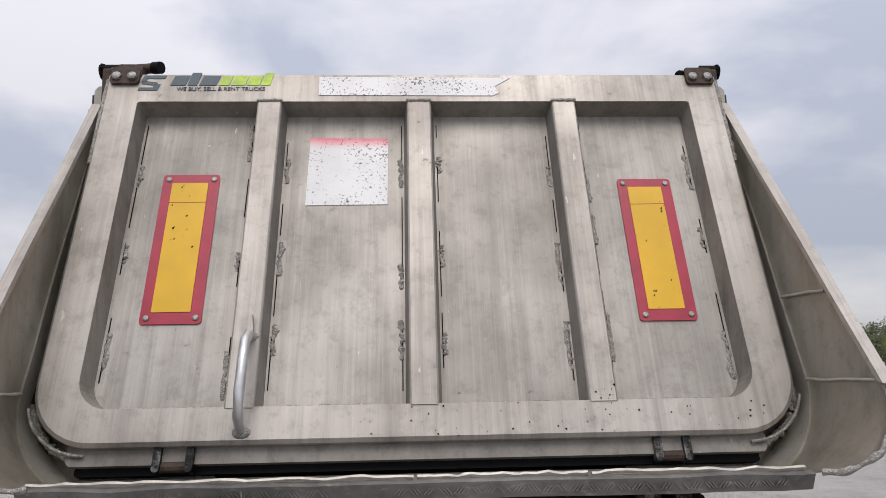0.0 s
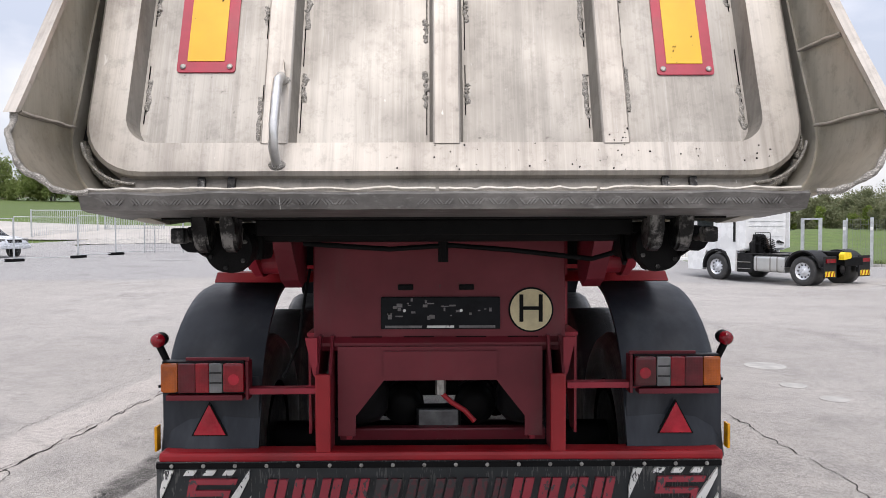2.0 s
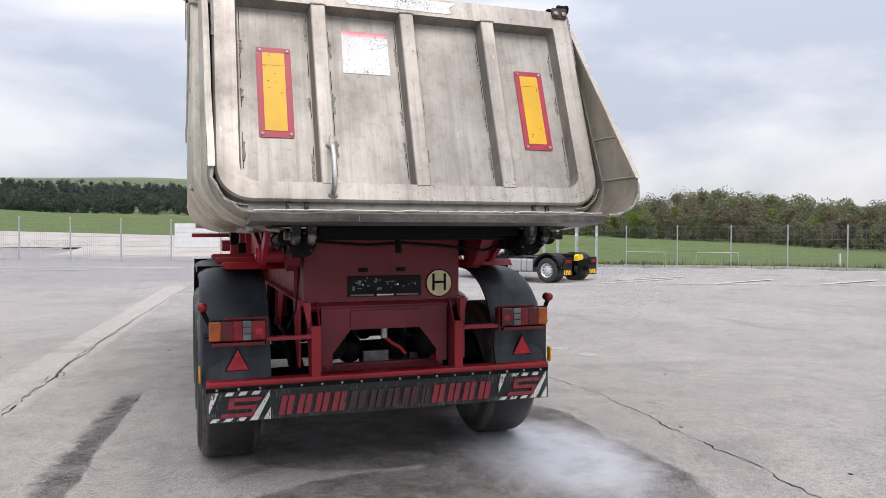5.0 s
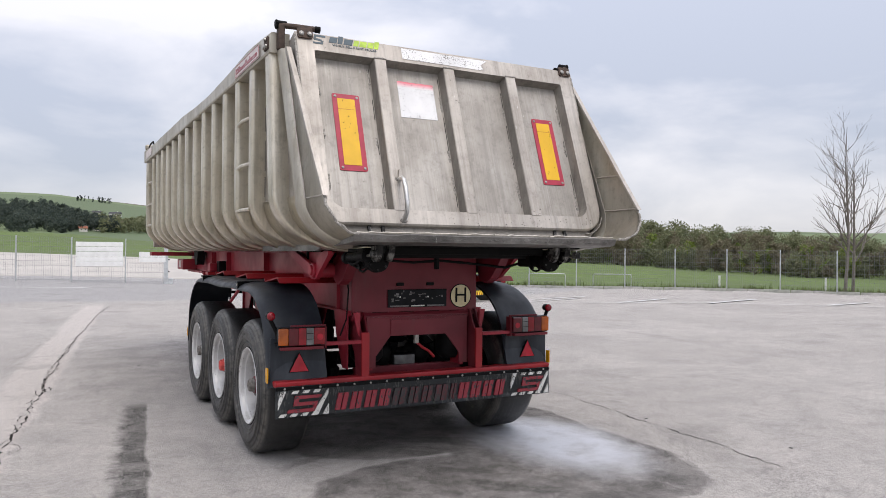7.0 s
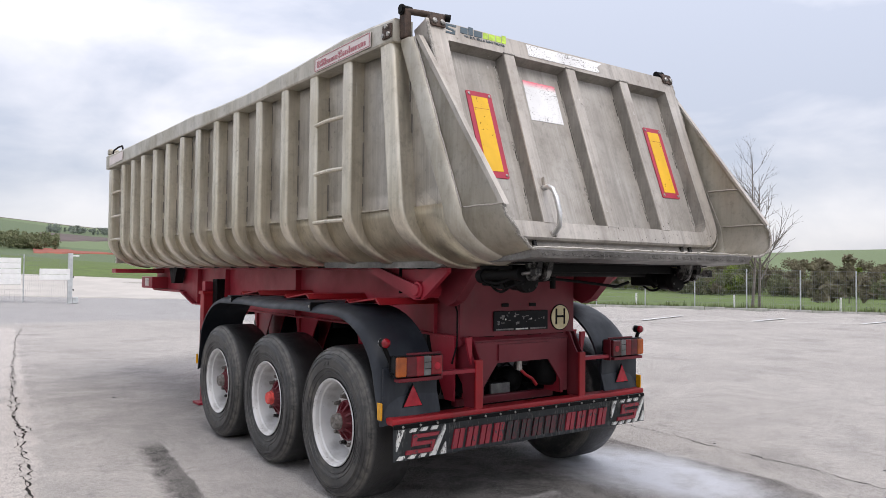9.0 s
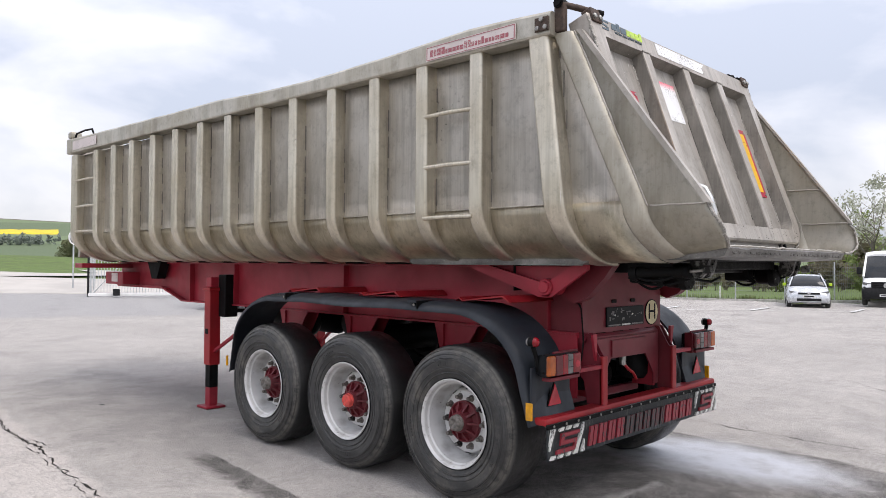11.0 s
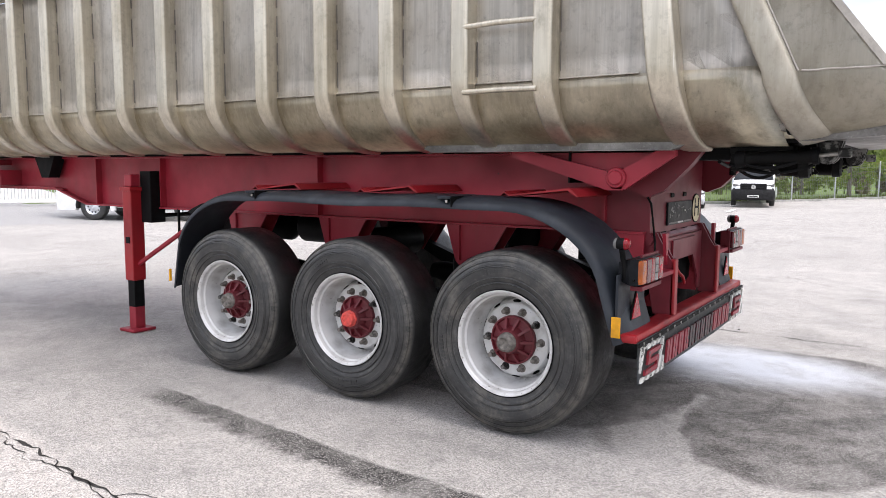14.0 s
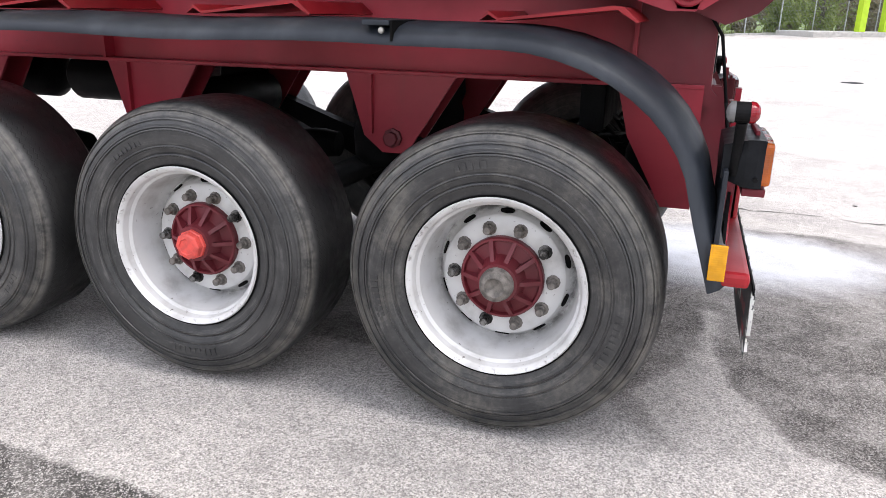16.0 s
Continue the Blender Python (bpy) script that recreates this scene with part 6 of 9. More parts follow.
part("rear_cross_beam", boxed((XC - 0.55, 0.52, 1.00), (XC + 0.55, 0.62, 1.20), None, 0.01), BLACK, trailer, "dark cross beam inside the frame")
part("tail_cross_tube", boxed((XC - 0.50, 0.30, 0.66), (XC + 0.50, 0.36, 0.72), None, 0.01), RED_DARK, trailer)

# ---- mudguards ----
def guard_path():
    pts = [(0.022, 0.66), (0.085, 0.86)]
    pts += [(0.80 - 0.70 * math.cos(radians(a)), 0.86 + 0.55 * math.sin(radians(a))) for a in range(8, 91, 8)]
    pts += [(1.10 + 0.19 * k, 1.411 + 0.006 * math.sin(k)) for k in range(11)]
    pts += [(3.08 + 0.74 * math.sin(radians(a)), 0.86 + 0.55 * math.cos(radians(a))) for a in range(6, 91, 8)]
    return pts + [(3.87, 0.62)]


for s in (-1, 1):
    pts = guard_path()
    rows = []
    for i, (y, z) in enumerate(pts):
        a, b = Vector(pts[max(i - 1, 0)]), Vector(pts[min(i + 1, len(pts) - 1)])
        d = (b - a).normalized()
        n = Vector((d.y, -d.x))
        n = -n if n.dot(Vector((y - 2.0, z - 0.6))) < 0 else n
        wide = 0.83
        sec = [(wide, -0.02), (wide, 0.0), (1.02, 0.004), (1.15, 0.0), (1.23, -0.014), (1.272, -0.035), (1.288, -0.062), (1.286, -0.072), (1.262, -0.045), (1.22, -0.026), (1.02, -0.010)]
        rows.append([(XC + s * (u + 0.004 * noise.noise((y * 2, z * 2, u))), y + n.x * w, z + n.y * w) for u, w in sec])
    guard = part("mudguard", loft(bmesh.new(), rows, True, True), PLASTIC, trailer, "long black plastic mudguard over three wheels", True)
    for y in (1.13, 2.84):
        lo, hi = sorted((XC + s * 1.05, XC + s * 1.2905))
        part("joint", boxed((lo, y - 0.004, 1.352), (hi, y + 0.004, 1.4165), None, 0.003), DARK, guard)
        part("sleeve", boxed((lo, y + 0.006, 1.400), (hi - 0.006 if s > 0 else hi, y + 0.10, 1.4175), None, 0.004), PLASTIC, guard)
        part("rivet", moved(lathe(bmesh.new(), [(0, 0.011), (0.006, 0.009), (0.008, 0)], 10), Matrix.Translation((XC + s * 1.284, y + 0.035, 1.385)) @ Matrix.Scale(s, 4, (1, 0, 0))), STEEL, guard)
    flap = part("mud_flap", boxed((XC + s * 0.835, 0.075, 0.66), (XC + s * 1.27, 0.090, 1.02), None, 0.005), PLASTIC, trailer, "flat black flap behind the wheels")
    part("side_reflector", boxed((XC + s * 1.289, 0.048, 0.742 - 0.055), (XC + s * 1.301, 0.098, 0.800), None, 0.003), AMBER, trailer, "small amber side reflector")
    part("side_reflector", boxed((XC + s * 1.262, 3.872, 0.66), (XC + s * 1.284, 3.884, 0.76), None, 0.003), AMBER, trailer, "small amber side reflector")
    for y1 in (3.05, 2.01, 0.89):
        lo, hi = sorted((XC + s * 0.565, XC + s * 1.12))
        y0 = y1 - 0.46
        wedge = [(y1, 1.420), (y1 - 0.030, 1.452), (y1 - 0.062, 1.429), (y1 - 0.10, 1.433), (y0 + 0.03, 1.474), (y0, 1.470), (y0 - 0.05, 1.428), (y0 - 0.04, 1.424), (y0 + 0.02, 1.462), (y1 - 0.10, 1.424), (y1 - 0.066, 1.420), (y1 - 0.030, 1.440)]
        part("mudguard_bracket", prism(bmesh.new(), wedge, along_x, lo, hi), RED_BRIGHT, trailer, "folded red bracket plate on top of the mudguard")

# ---- wheels ----
def wheel(side, y, cap, name_cap):
    """Wide single tyre on a deep white rim, with red hub, studs and cap."""
    base = new("wheel")
    base.parent = trailer
    base.matrix_basis = Matrix.Translation((XC + side * 1.27, y, 0.558)) @ (Matrix.Rotation(math.pi, 4, "Z") if side > 0 else Matrix.Identity(4))
    R = 0.556
    # wall and tread in bands, so that the moulded ridges keep their edges
    bands = [[(0.010, 0.300), (0.0, 0.318), (-0.004, 0.345), (-0.010, 0.358)], [(-0.010, 0.358), (-0.0155, 0.360), (-0.0155, 0.366), (-0.012, 0.368)],
             [(-0.012, 0.368), (-0.020, 0.392)], [(-0.020, 0.392), (-0.0245, 0.394), (-0.0245, 0.398), (-0.0215, 0.400)], [(-0.0215, 0.400), (-0.026, 0.430), (-0.025, 0.455)],
             [(-0.025, 0.455), (-0.0295, 0.457), (-0.029, 0.462), (-0.0235, 0.464)], [(-0.0235, 0.464), (-0.027, 0.466), (-0.026, 0.471), (-0.021, 0.473)], [(-0.021, 0.473), (-0.014, 0.492)],
             [(-0.014, 0.492), (-0.0175, 0.494), (-0.015, 0.500), (-0.009, 0.502)], [(-0.009, 0.502), (0.004, 0.524)], [(0.004, 0.524), (0.0005, 0.526), (0.004, 0.531), (0.010, 0.532)],
             [(0.010, 0.532), (0.030, R - 0.010), (0.05, R - 0.002), (0.109, R)]]
    tread = [(0.109, R)]
    bands.append(tread + [(0.34, R - 0.002), (0.375, R - 0.03), (0.398, 0.48), (0.402, 0.42), (0.385, 0.34), (0.37, 0.300)])
    prof, sharp = [], set()
    for band in bands:
        prof += band[1:] if prof else band
        sharp.add(len(prof) - 1)
    bm = lathe(bmesh.new(), prof, 80)
    bm.verts.index_update()
    for e in bm.edges:
        a, b = e.verts[0].index // 80, e.verts[1].index // 80
        if a == b and a in sharp:
            e.smooth = False
    tyre = part("tyre", bm, TYRE, base, "dusty worn truck tyre", True)
    mk = random.Random(int(y * 10))
    bm = bmesh.new()
    for at, n in ((0.9 + y, 9), (3.6 + y, 7), (5.2 + y, 5)):
        for k in range(n):
            a = at + 0.055 * k
            m = Matrix.Rotation(a, 4, "X") @ Matrix.Translation((-0.0255, 0, 0.428))
            box(bm, (-0.0025, -0.008, -0.013), (0.002, 0.008, 0.013 - mk.choice((0, 0.008))), m)
    tagged(part("moulded_mark", bm, TYRE, tyre), kind="stuff")
    rim = [(0.004, 0.300), (-0.006, 0.318), (-0.012, 0.314), (-0.008, 0.303), (0.004, 0.296), (0.030, 0.291), (0.040, 0.281), (0.085, 0.275), (0.13, 0.269), (0.185, 0.263), (0.198, 0.252)]
    bm = lathe(bmesh.new(), rim, 64)
    bm.verts.index_update()
    for e in bm.edges:
        if e.verts[0].index // 64 == e.verts[1].index // 64 in (1, 2, 4, 5, 6):
            e.smooth = False
    part("rim", bm, RIM, base, "deep white steel rim, chipped and dirty", True)
    part("bead_gap", lathe(bmesh.new(), [(-0.001, 0.3185), (-0.0045, 0.3190), (-0.0045, 0.3235), (0.0, 0.3240)], 64), DARK, base)
    # dish with hand holes in its cone, flat ring for the nuts
    bm = bmesh.new()
    lathe(bm, [(0.200, 0.256), (0.182, 0.241), (0.143, 0.222)], 60)
    lathe(bm, [(0.143, 0.222), (0.135, 0.212), (0.132, 0.150), (0.136, 0.128)], 60)
    part("disc", bm, RIM, base, "white wheel disc", True)
    for k in range(10):
        a = 2 * math.pi * (k + 0.5) / 10
        m = Matrix.Translation((0.162, 0.2315 * math.cos(a), 0.2315 * math.sin(a))) @ Matrix.Rotation(a, 4, "X") @ Matrix.Rotation(radians(-64), 4, "Z")
        part("hand_hole", moved(lathe(bmesh.new(), [(0.006, 0.0), (0.006, 0.017), (-0.0035, 0.0175), (-0.0035, 0.0)], 12), m @ Matrix.Diagonal((1, 0.75, 1.5, 1))), DARK, base)
        a = 2 * math.pi * k / 10
        nut = [(0.136, 0.026), (0.130, 0.0255), (0.128, 0.0185), (0.114, 0.0185), (0.110, 0.015), (0.090, 0.0145), (0.087, 0.011), (0.087, 0.0)]
        part("wheel_nut", moved(lathe(bmesh.new(), nut, 10), Matrix.Translation((0, 0.179 * math.cos(a), 0.179 * math.sin(a)))), CAP_GREY if k % 4 else CAST, base)
    part("hub", lathe(bmesh.new(), [(0.138, 0.150), (0.110, 0.149), (0.104, 0.145), (0.104, 0.138), (0.118, 0.132), (0.110, 0.088), (0.060, 0.074), (0.045, 0.070), (0.045, 0.0)], 40), RED_HUB, base, "dull red ribbed hub")
    for k in range(10):
        a = 2 * math.pi * (k + 0.5) / 10
        m = Matrix.Rotation(a, 4, "X")
        part("hub_fin", moved(prism(bmesh.new(), [(0.116, 0.142), (0.132, 0.142), (0.132, 0.070), (0.074, 0.070), (0.082, 0.090)], lambda u, v, w: (u - 0.012, w, v), -0.0075, 0.0075), m), RED_HUB, base)
    part("hub_cap", lathe(bmesh.new(), [(0.09, 0.062), (0.034, 0.060), (0.030, 0.055), (0.008, 0.053), (0.002, 0.047), (0.000, 0.034), (0.005, 0.031), (0.005, 0.0)], 8 if name_cap else 28), cap, base, name_cap or "grey hub cap", not name_cap)
    part("brake_drum", lathe(bmesh.new(), [(0.203, 0.0), (0.203, 0.235), (0.37, 0.235), (0.37, 0.0)], 28), GREASE, base)


for side in (-1, 1):
    for y, cap, lab_cap in ((0.765, CAP_GREY, ""), (1.99, RED_CAP, "bright red sprayed hub cap"), (3.22, CAP_GREY, "")):
        wheel(side, y, cap, lab_cap)

# ---- ground ----
def lot_height(x, y):
    """Gentle falls of the paved lot: level round the trailer, rising at the entrance, dipping to a drain."""
    z = 0.42 * math.exp(-((x + 11) ** 2 / 330 + (y - 37) ** 2 / 120))
    z -= 0.40 * math.exp(-((x - 11.5) ** 2 + (y - 23.5) ** 2) / 45)
    z += 0.45 * math.exp(-((x - 50) ** 2 / 160 + (y + 8) ** 2 / 150))
    z -= 0.20 * math.exp(-((x - 33) ** 2 + (y - 7) ** 2) / 90)
    return z * min(1.0, max(0.0, (math.hypot(x, y - 2) - 9) / 8))


def sheet(name, xs, ys, height, material, label, skip=None, smooth=True):
    bm = bmesh.new()
    grid = [[bm.verts.new((x, y, height(x, y))) for y in ys] for x in xs]
    for i in range(len(xs) - 1):
        for j in range(len(ys) - 1):
            if skip and skip((xs[i] + xs[i + 1]) / 2, (ys[j] + ys[j + 1]) / 2):
                continue
            bm.faces.new((grid[i][j], grid[i + 1][j], grid[i + 1][j + 1], grid[i][j + 1]))
    bmesh.ops.delete(bm, geom=[v for v in bm.verts if not v.link_faces], context="VERTS")
    ob = part(name, bm, material, None, label, smooth)
    return tagged(ob, label, "ground", "", "structure")


# the fence line on the far side of the lot: it bends once
FENCE = [Vector((12.5, 33.2)), Vector((20.2, 27.2)), Vector((29.1, 19.2)), Vector((41.4, 3.5)), Vector((62.0, -25.1))]


def beyond(x, y):
    """How far a point lies beyond the fence line (positive outside the lot)."""
    best = -99.0
    for a, b in zip(FENCE, FENCE[1:]):
        d = (b - a).normalized()
        nrm = Vector((-d.y, d.x))
        t = (Vector((x, y)) - a).dot(d)
        if -6 <= t <= (b - a).length + 6:
            best = max(best, (Vector((x, y)) - a).dot(nrm))
    return best


def elevation(az):
    """Angle of the skyline of the land alone, by compass bearing."""
    return float(np.interp(az, (-60, -30, -18, -14, -3, 0, 5, 10, 15, 20, 22, 30, 40, 47, 53, 58, 68, 72, 85, 110, 150), (2.4, 2.8, 3.1, 3.3, 3.65, 3.65, 3.25, 2.8, 2.72, 2.6, 2.35, 1.6, 1.7, 1.9, 2.1, 1.97, 2.1, 2.1, 2.4, 3.0, 1.5)))


def smooth(a, b, v):
    v = max(0.0, min(1.0, (v - a) / (b - a)))
    return v * v * (3 - 2 * v)


def outside(x, y):
    """How far a point lies beyond the entrance side of the lot."""
    return y - (31.4 - 0.26 * (x - 0.25))


def land(x, y):
    """The country round the lot: a bank up to the road, level meadow, a dip, then hills up to the skyline."""
    d, az = math.hypot(x, y), math.degrees(math.atan2(x, y))
    rise = smooth(170, 830 if az < 30 else 460, d)
    top = math.tan(radians(elevation(az))) * (820 if az < 30 else 460)
    wave = 1 + 0.06 * noise.noise((x * 0.004, y * 0.004, 0)) * (1 - smooth(600, 800, d))
    side = 1 - smooth(18, 34, az) if y > 0 else 0.0
    bank = side * smooth(4.5, 17, outside(x, y)) * float(np.interp(x, (-60, -15, 0, 10, 25), (2.0, 1.7, 1.25, 0.9, 0.6)))
    crest = float(np.interp(az, (-60, -18, -9, -3, 0, 5, 10, 15, 21), (1.7, 1.69, 1.25, 1.33, 1.33, 1.1, 0.9, 0.84, 0.61)))
    meadow = side * smooth(52, 125, d) * (1.65 + 125 * math.tan(radians(crest)) - 1.5) * (1 - 0.75 * smooth(130, 180, d))
    near = smooth(3, 48, beyond(x, y)) * float(np.interp(az, (26, 42, 49, 56, 75), (1.5, 0.5, -0.2, -0.75, -0.9))) if x > 8 else 0.0
    return lot_height(x, y) + near * (1 - side) + bank + meadow + rise * top * wave - 0.06


rings = [3.0 * k for k in range(28)] + [84 + 6 * k for k in range(16)] + [190 + 20 * k for k in range(34)] + [900, 1050, 1400, 2200, 4000]
bm = bmesh.new()
N = 240
ringed = []
for d in rings:
    row = []
    for k in range(N):
        a = 2 * math.pi * k / N
        x, y = d * math.sin(a), d * math.cos(a)
        z = land(x, y) if d < 1100 else land(x * 1050 / d, y * 1050 / d) - (d - 1050) * 0.02
        row.append(bm.verts.new((x, y, z)))
        if d == 0.0:
            break
    ringed.append(row)
for k in range(N):
    bm.faces.new((ringed[0][0], ringed[1][k], ringed[1][(k + 1) % N]))
for a, b in zip(ringed[1:], ringed[2:]):
    for k in range(N):
        bm.faces.new((a[k], b[k], b[(k + 1) % N], a[(k + 1) % N]))
tagged(part("ground", bm, GRASS, None, "", True), "green spring fields rising to low hills", "ground", "", "structure")

xs = [-70 + 2.0 * k for k in range(66)]
ys = [-60 + 2.0 * k for k in range(61)]
sheet("pavement", xs, ys, lambda x, y: max(lot_height(x, y), land(x, y) + 0.06) if y > 20 and x < 16 else lot_height(x, y), ASPHALT, "pale worn asphalt lot with cracks, stains, a wet patch and painted shade under the trailer", lambda x, y: beyond(x, y) > -0.6 or (outside(x, y) > 9.2 and x < 14) or (y > 30 and x > 14))


def far_at(az, el):
    """Distance at which the rising land is first seen under an angle."""
    for d in range(190, 840, 6):
        if land(d * math.sin(radians(az)), d * math.cos(radians(az))) - 1.65 >= d * math.tan(radians(el)):
            return float(d)
    return 830.0


def field(az0, az1, lo, hi, material, label):
    """A field laid on the far slope between two bearings and two angles of height (each at both ends)."""
    rows = []
    for i in range(13):
        u = i / 12
        az = az0 + (az1 - az0) * u
        a, b = far_at(az, lo[0] + (lo[1] - lo[0]) * u), far_at(az, hi[0] + (hi[1] - hi[0]) * u)
        row = []
        for k in range(9):
            d = a + (b - a) * k / 8
            x, y = d * math.sin(radians(az)), d * math.cos(radians(az))
            row.append((x, y, land(x, y) + (0.5 if k else -0.8)))
        rows.append(row)
    tagged(part("field", loft(bmesh.new(), rows), material), label, "field", "", "structure")


field(12.3, 18.0, (1.70, 1.82), (1.98, 2.12), RAPE, "yellow rape field on the far slope")
field(7.0, 12.7, (1.75, 2.02), (2.45, 2.06), SOIL, "dark ploughed field on the far slope")
field(6.5, 11.7, (0.98, 1.02), (1.35, 1.06), SOIL_RED, "reddish ploughed field on the far slope")
field(-20.0, -14.0, (1.9, 1.9), (2.2, 2.1), SOIL, "dark ploughed field on the far slope")

# ---- lines, cracks, kerb ----
def ribbon(name, points, width, material, label, category, lift=0.004):
    """A narrow strip laid on the lot along a line of (x, y)."""
    rows = []
    for i, p in enumerate(points):
        p = Vector(p)
        d = (Vector(points[min(i + 1, len(points) - 1)]) - Vector(points[max(i - 1, 0)])).normalized()
        w = (width[i] if hasattr(width, "__len__") else width) / 2
        a, b = p + Vector((-d.y, d.x)) * w, p - Vector((-d.y, d.x)) * w
        rows.append([(a.x, a.y, lot_height(a.x, a.y) + lift), (b.x, b.y, lot_height(b.x, b.y) + lift)])
    return tagged(part(name, loft(bmesh.new(), rows), material), label, category, "", "structure")


def crack(points, width, seed):
    """A wandering open crack between a few points."""
    fine = []
    for a, b in zip(points, points[1:]):
        n = max(3, int((Vector(b) - Vector(a)).length / 0.04))
        fine += [Vector(a).lerp(Vector(b), k / n) for k in range(n)]
    fine = [p + Vector((0.06 * noise.noise((p.x * 2, p.y * 2, seed)) + 0.045 * noise.noise((p.x * 9, p.y * 9, seed)) + 0.02 * noise.noise((p.x * 31, p.y * 31, seed)), 0.02 * noise.noise((p.y * 9, p.x * 9, seed)))) for p in fine]
    ribbon("asphalt_crack", fine, [max(0.002, width * (0.55 + 1.2 * noise.noise((p.x * 6, p.y * 6, seed + 3)))) for p in fine], CRACK, "thin dark crack in the asphalt", "crack")


MAIN = [(-3.12, -1.5), (-3.11, 0.6), (-3.06, 1.8), (-2.98, 2.5), (-2.90, 3.6), (-2.80, 4.7), (-2.62, 7.0), (-2.33, 9.8), (-1.70, 15.6), (-1.2, 19.0)]
crack(MAIN, 0.025, 1)
crack([(x - 0.035, y) for x, y in MAIN[1:8]], 0.012, 12)
for k, (x, y) in enumerate(((-3.06, 1.9), (-2.80, 4.8))):
    crack([(x, y), (x + 0.10, y - 0.14), (x + 0.07, y - 0.36)], 0.010, 20 + k)
crack([(-2.98, 1.7), (-3.22, 0.9), (-3.30, 0.0)], 0.008, 2)
crack([(-3.56, 2.2), (-3.50, 3.2), (-3.33, 6.5), (-2.98, 8.7), (-2.6, 11.5)], 0.005, 3)
crack([(2.58, 5.6), (2.61, 3.3), (2.70, 1.9), (2.62, 0.3), (2.45, -1.6)], 0.014, 4)
crack([(4.6, 10.6), (5.6, 9.0), (6.73, 7.2)], 0.012, 5)
crack([(7.3, 0.8), (7.0, 0.5), (6.4, -0.1), (6.2, -0.4)], 0.012, 6)
crack([(-1.6, 11.2), (-0.4, 10.5), (0.9, 9.9), (2.0, 9.75)], 0.012, 8)
crack([(-2.2, 8.6), (1.0, 8.9), (6.0, 9.6)], 0.008, 7)
for x, y in ((3.96, 5.6), (3.87, 3.87), (3.77, 4.49), (16.1, -3.4)):
    bm = lathe(bmesh.new(), [(0.0, 0.30), (0.005, 0.295), (0.006, 0.0)], 28, "z")
    tagged(part("drain_cover", moved(bm, Matrix.Translation((x, y, 0.001)) @ Matrix.Diagonal((0.8 if y > 4.6 or x > 9 else 0.45, 0.8 if y > 4.6 or x > 9 else 0.45, 1, 1))), BLACK if x > 9 else CONCRETE), "flat round cover let into the asphalt", "cover", "", "structure")
r = random.Random(77)
for k in range(34):
    a, b = r.uniform(-4.5, 4.5), r.uniform(-3.0, 7.0)
    s = r.uniform(0.012, 0.035)
    ring = [(a + s * math.cos(q * 0.9) * r.uniform(0.6, 1.2), b + s * math.sin(q * 0.9) * r.uniform(0.6, 1.2)) for q in range(7)]
    if k < 9:
        tagged(part("oil_spot", prism(bmesh.new(), ring, along_z, 0.0005, 0.004), BLACK), "small dark oil spot on the asphalt", "stain", "", "structure")


def fence_point(s):
    """The point at length s along the fence from its first bend, and its heading."""
    for a, b in zip(FENCE[1:], FENCE[2:]):
        ln = (b - a).length
        if s <= ln or b == FENCE[-1]:
            d = (b - a).normalized()
            return a + d * s, d
        s -= ln
    return a, d


# kerb stones under the fence
kerb = thing("kerb", pose(0, 0, 0), "pale concrete kerb along the fence", "kerb", "", "structure")
stone = boxed((-0.485, -0.07, -0.15), (0.485, 0.07, 0.10), None, 0.012)
stone_me = bpy.data.meshes.new("kerb_stone")
stone.to_mesh(stone_me)
stone.free()
stone_me.materials.append(CONCRETE)
r = random.Random(9)
for k in range(76):
    p, d = fence_point(k * 1.0 - 6)
    p = p - Vector((-d.y, d.x)) * 0.25
    ob = new("kerb_stone", stone_me)
    ob.parent = kerb
    ob.matrix_basis = pose(p.x, p.y, lot_height(p.x, p.y) + r.uniform(-0.01, 0.01), 0, 0, math.degrees(math.atan2(d.y, d.x)) + r.uniform(-0.5, 0.5))

# ---- mesh fence ----
def wire_panel(width, low, high, gap_v, gap_h, thick):
    """A welded mesh panel: upright wires with paired cross rods."""
    bm = bmesh.new()
    n = int(width / gap_v)
    for k in range(n + 1):
        x = width * k / n
        box(bm, (x - thick / 2, -thick / 2, low), (x + thick / 2, thick / 2, high))
    m = int((high - low) / gap_h)
    for k in range(m + 1):
        z = low + (high - low) * k / m
        for y in (-thick, thick):
            box(bm, (0, y - thick / 2, z - thick * 0.6), (width, y + thick / 2, z + thick * 0.6))
    return bm


def post_mesh(height):
    bm = boxed((-0.03, -0.02, -0.1), (0.03, 0.02, height), None, 0.004)
    for z in (0.25, 0.85, 1.45, height - 0.12):
        box(bm, (-0.036, -0.032, z - 0.02), (0.036, -0.018, z + 0.02))
    return box(bm, (-0.032, -0.022, height), (0.032, 0.022, height + 0.015))


def section(name, m, length, height, label, group, panel=True, post=True):
    ob = thing(name, m, label, "fence", group)
    if post:
        part("post", post_mesh(height), GALV, ob)
    if panel:
        part("mesh_panel", moved(wire_panel(length - 0.06, 0.10, height - 0.04, 0.10, 0.2, 0.0055), Matrix.Translation((0.03, -0.03, 0))), WIRE, ob)
    return ob


first = None
for k in range(-1, 27):
    p, d = fence_point(k * 2.49 - 0.40)
    m = pose(p.x, p.y, lot_height(p.x, p.y), 0, 0, math.degrees(math.atan2(d.y, d.x)))
    if first is None:
        first = section("fence_section", m, 2.5, 2.05, "galvanised wire mesh fence section with a flat steel post", "mesh fence round the lot")
    else:
        copy_thing(first, m)
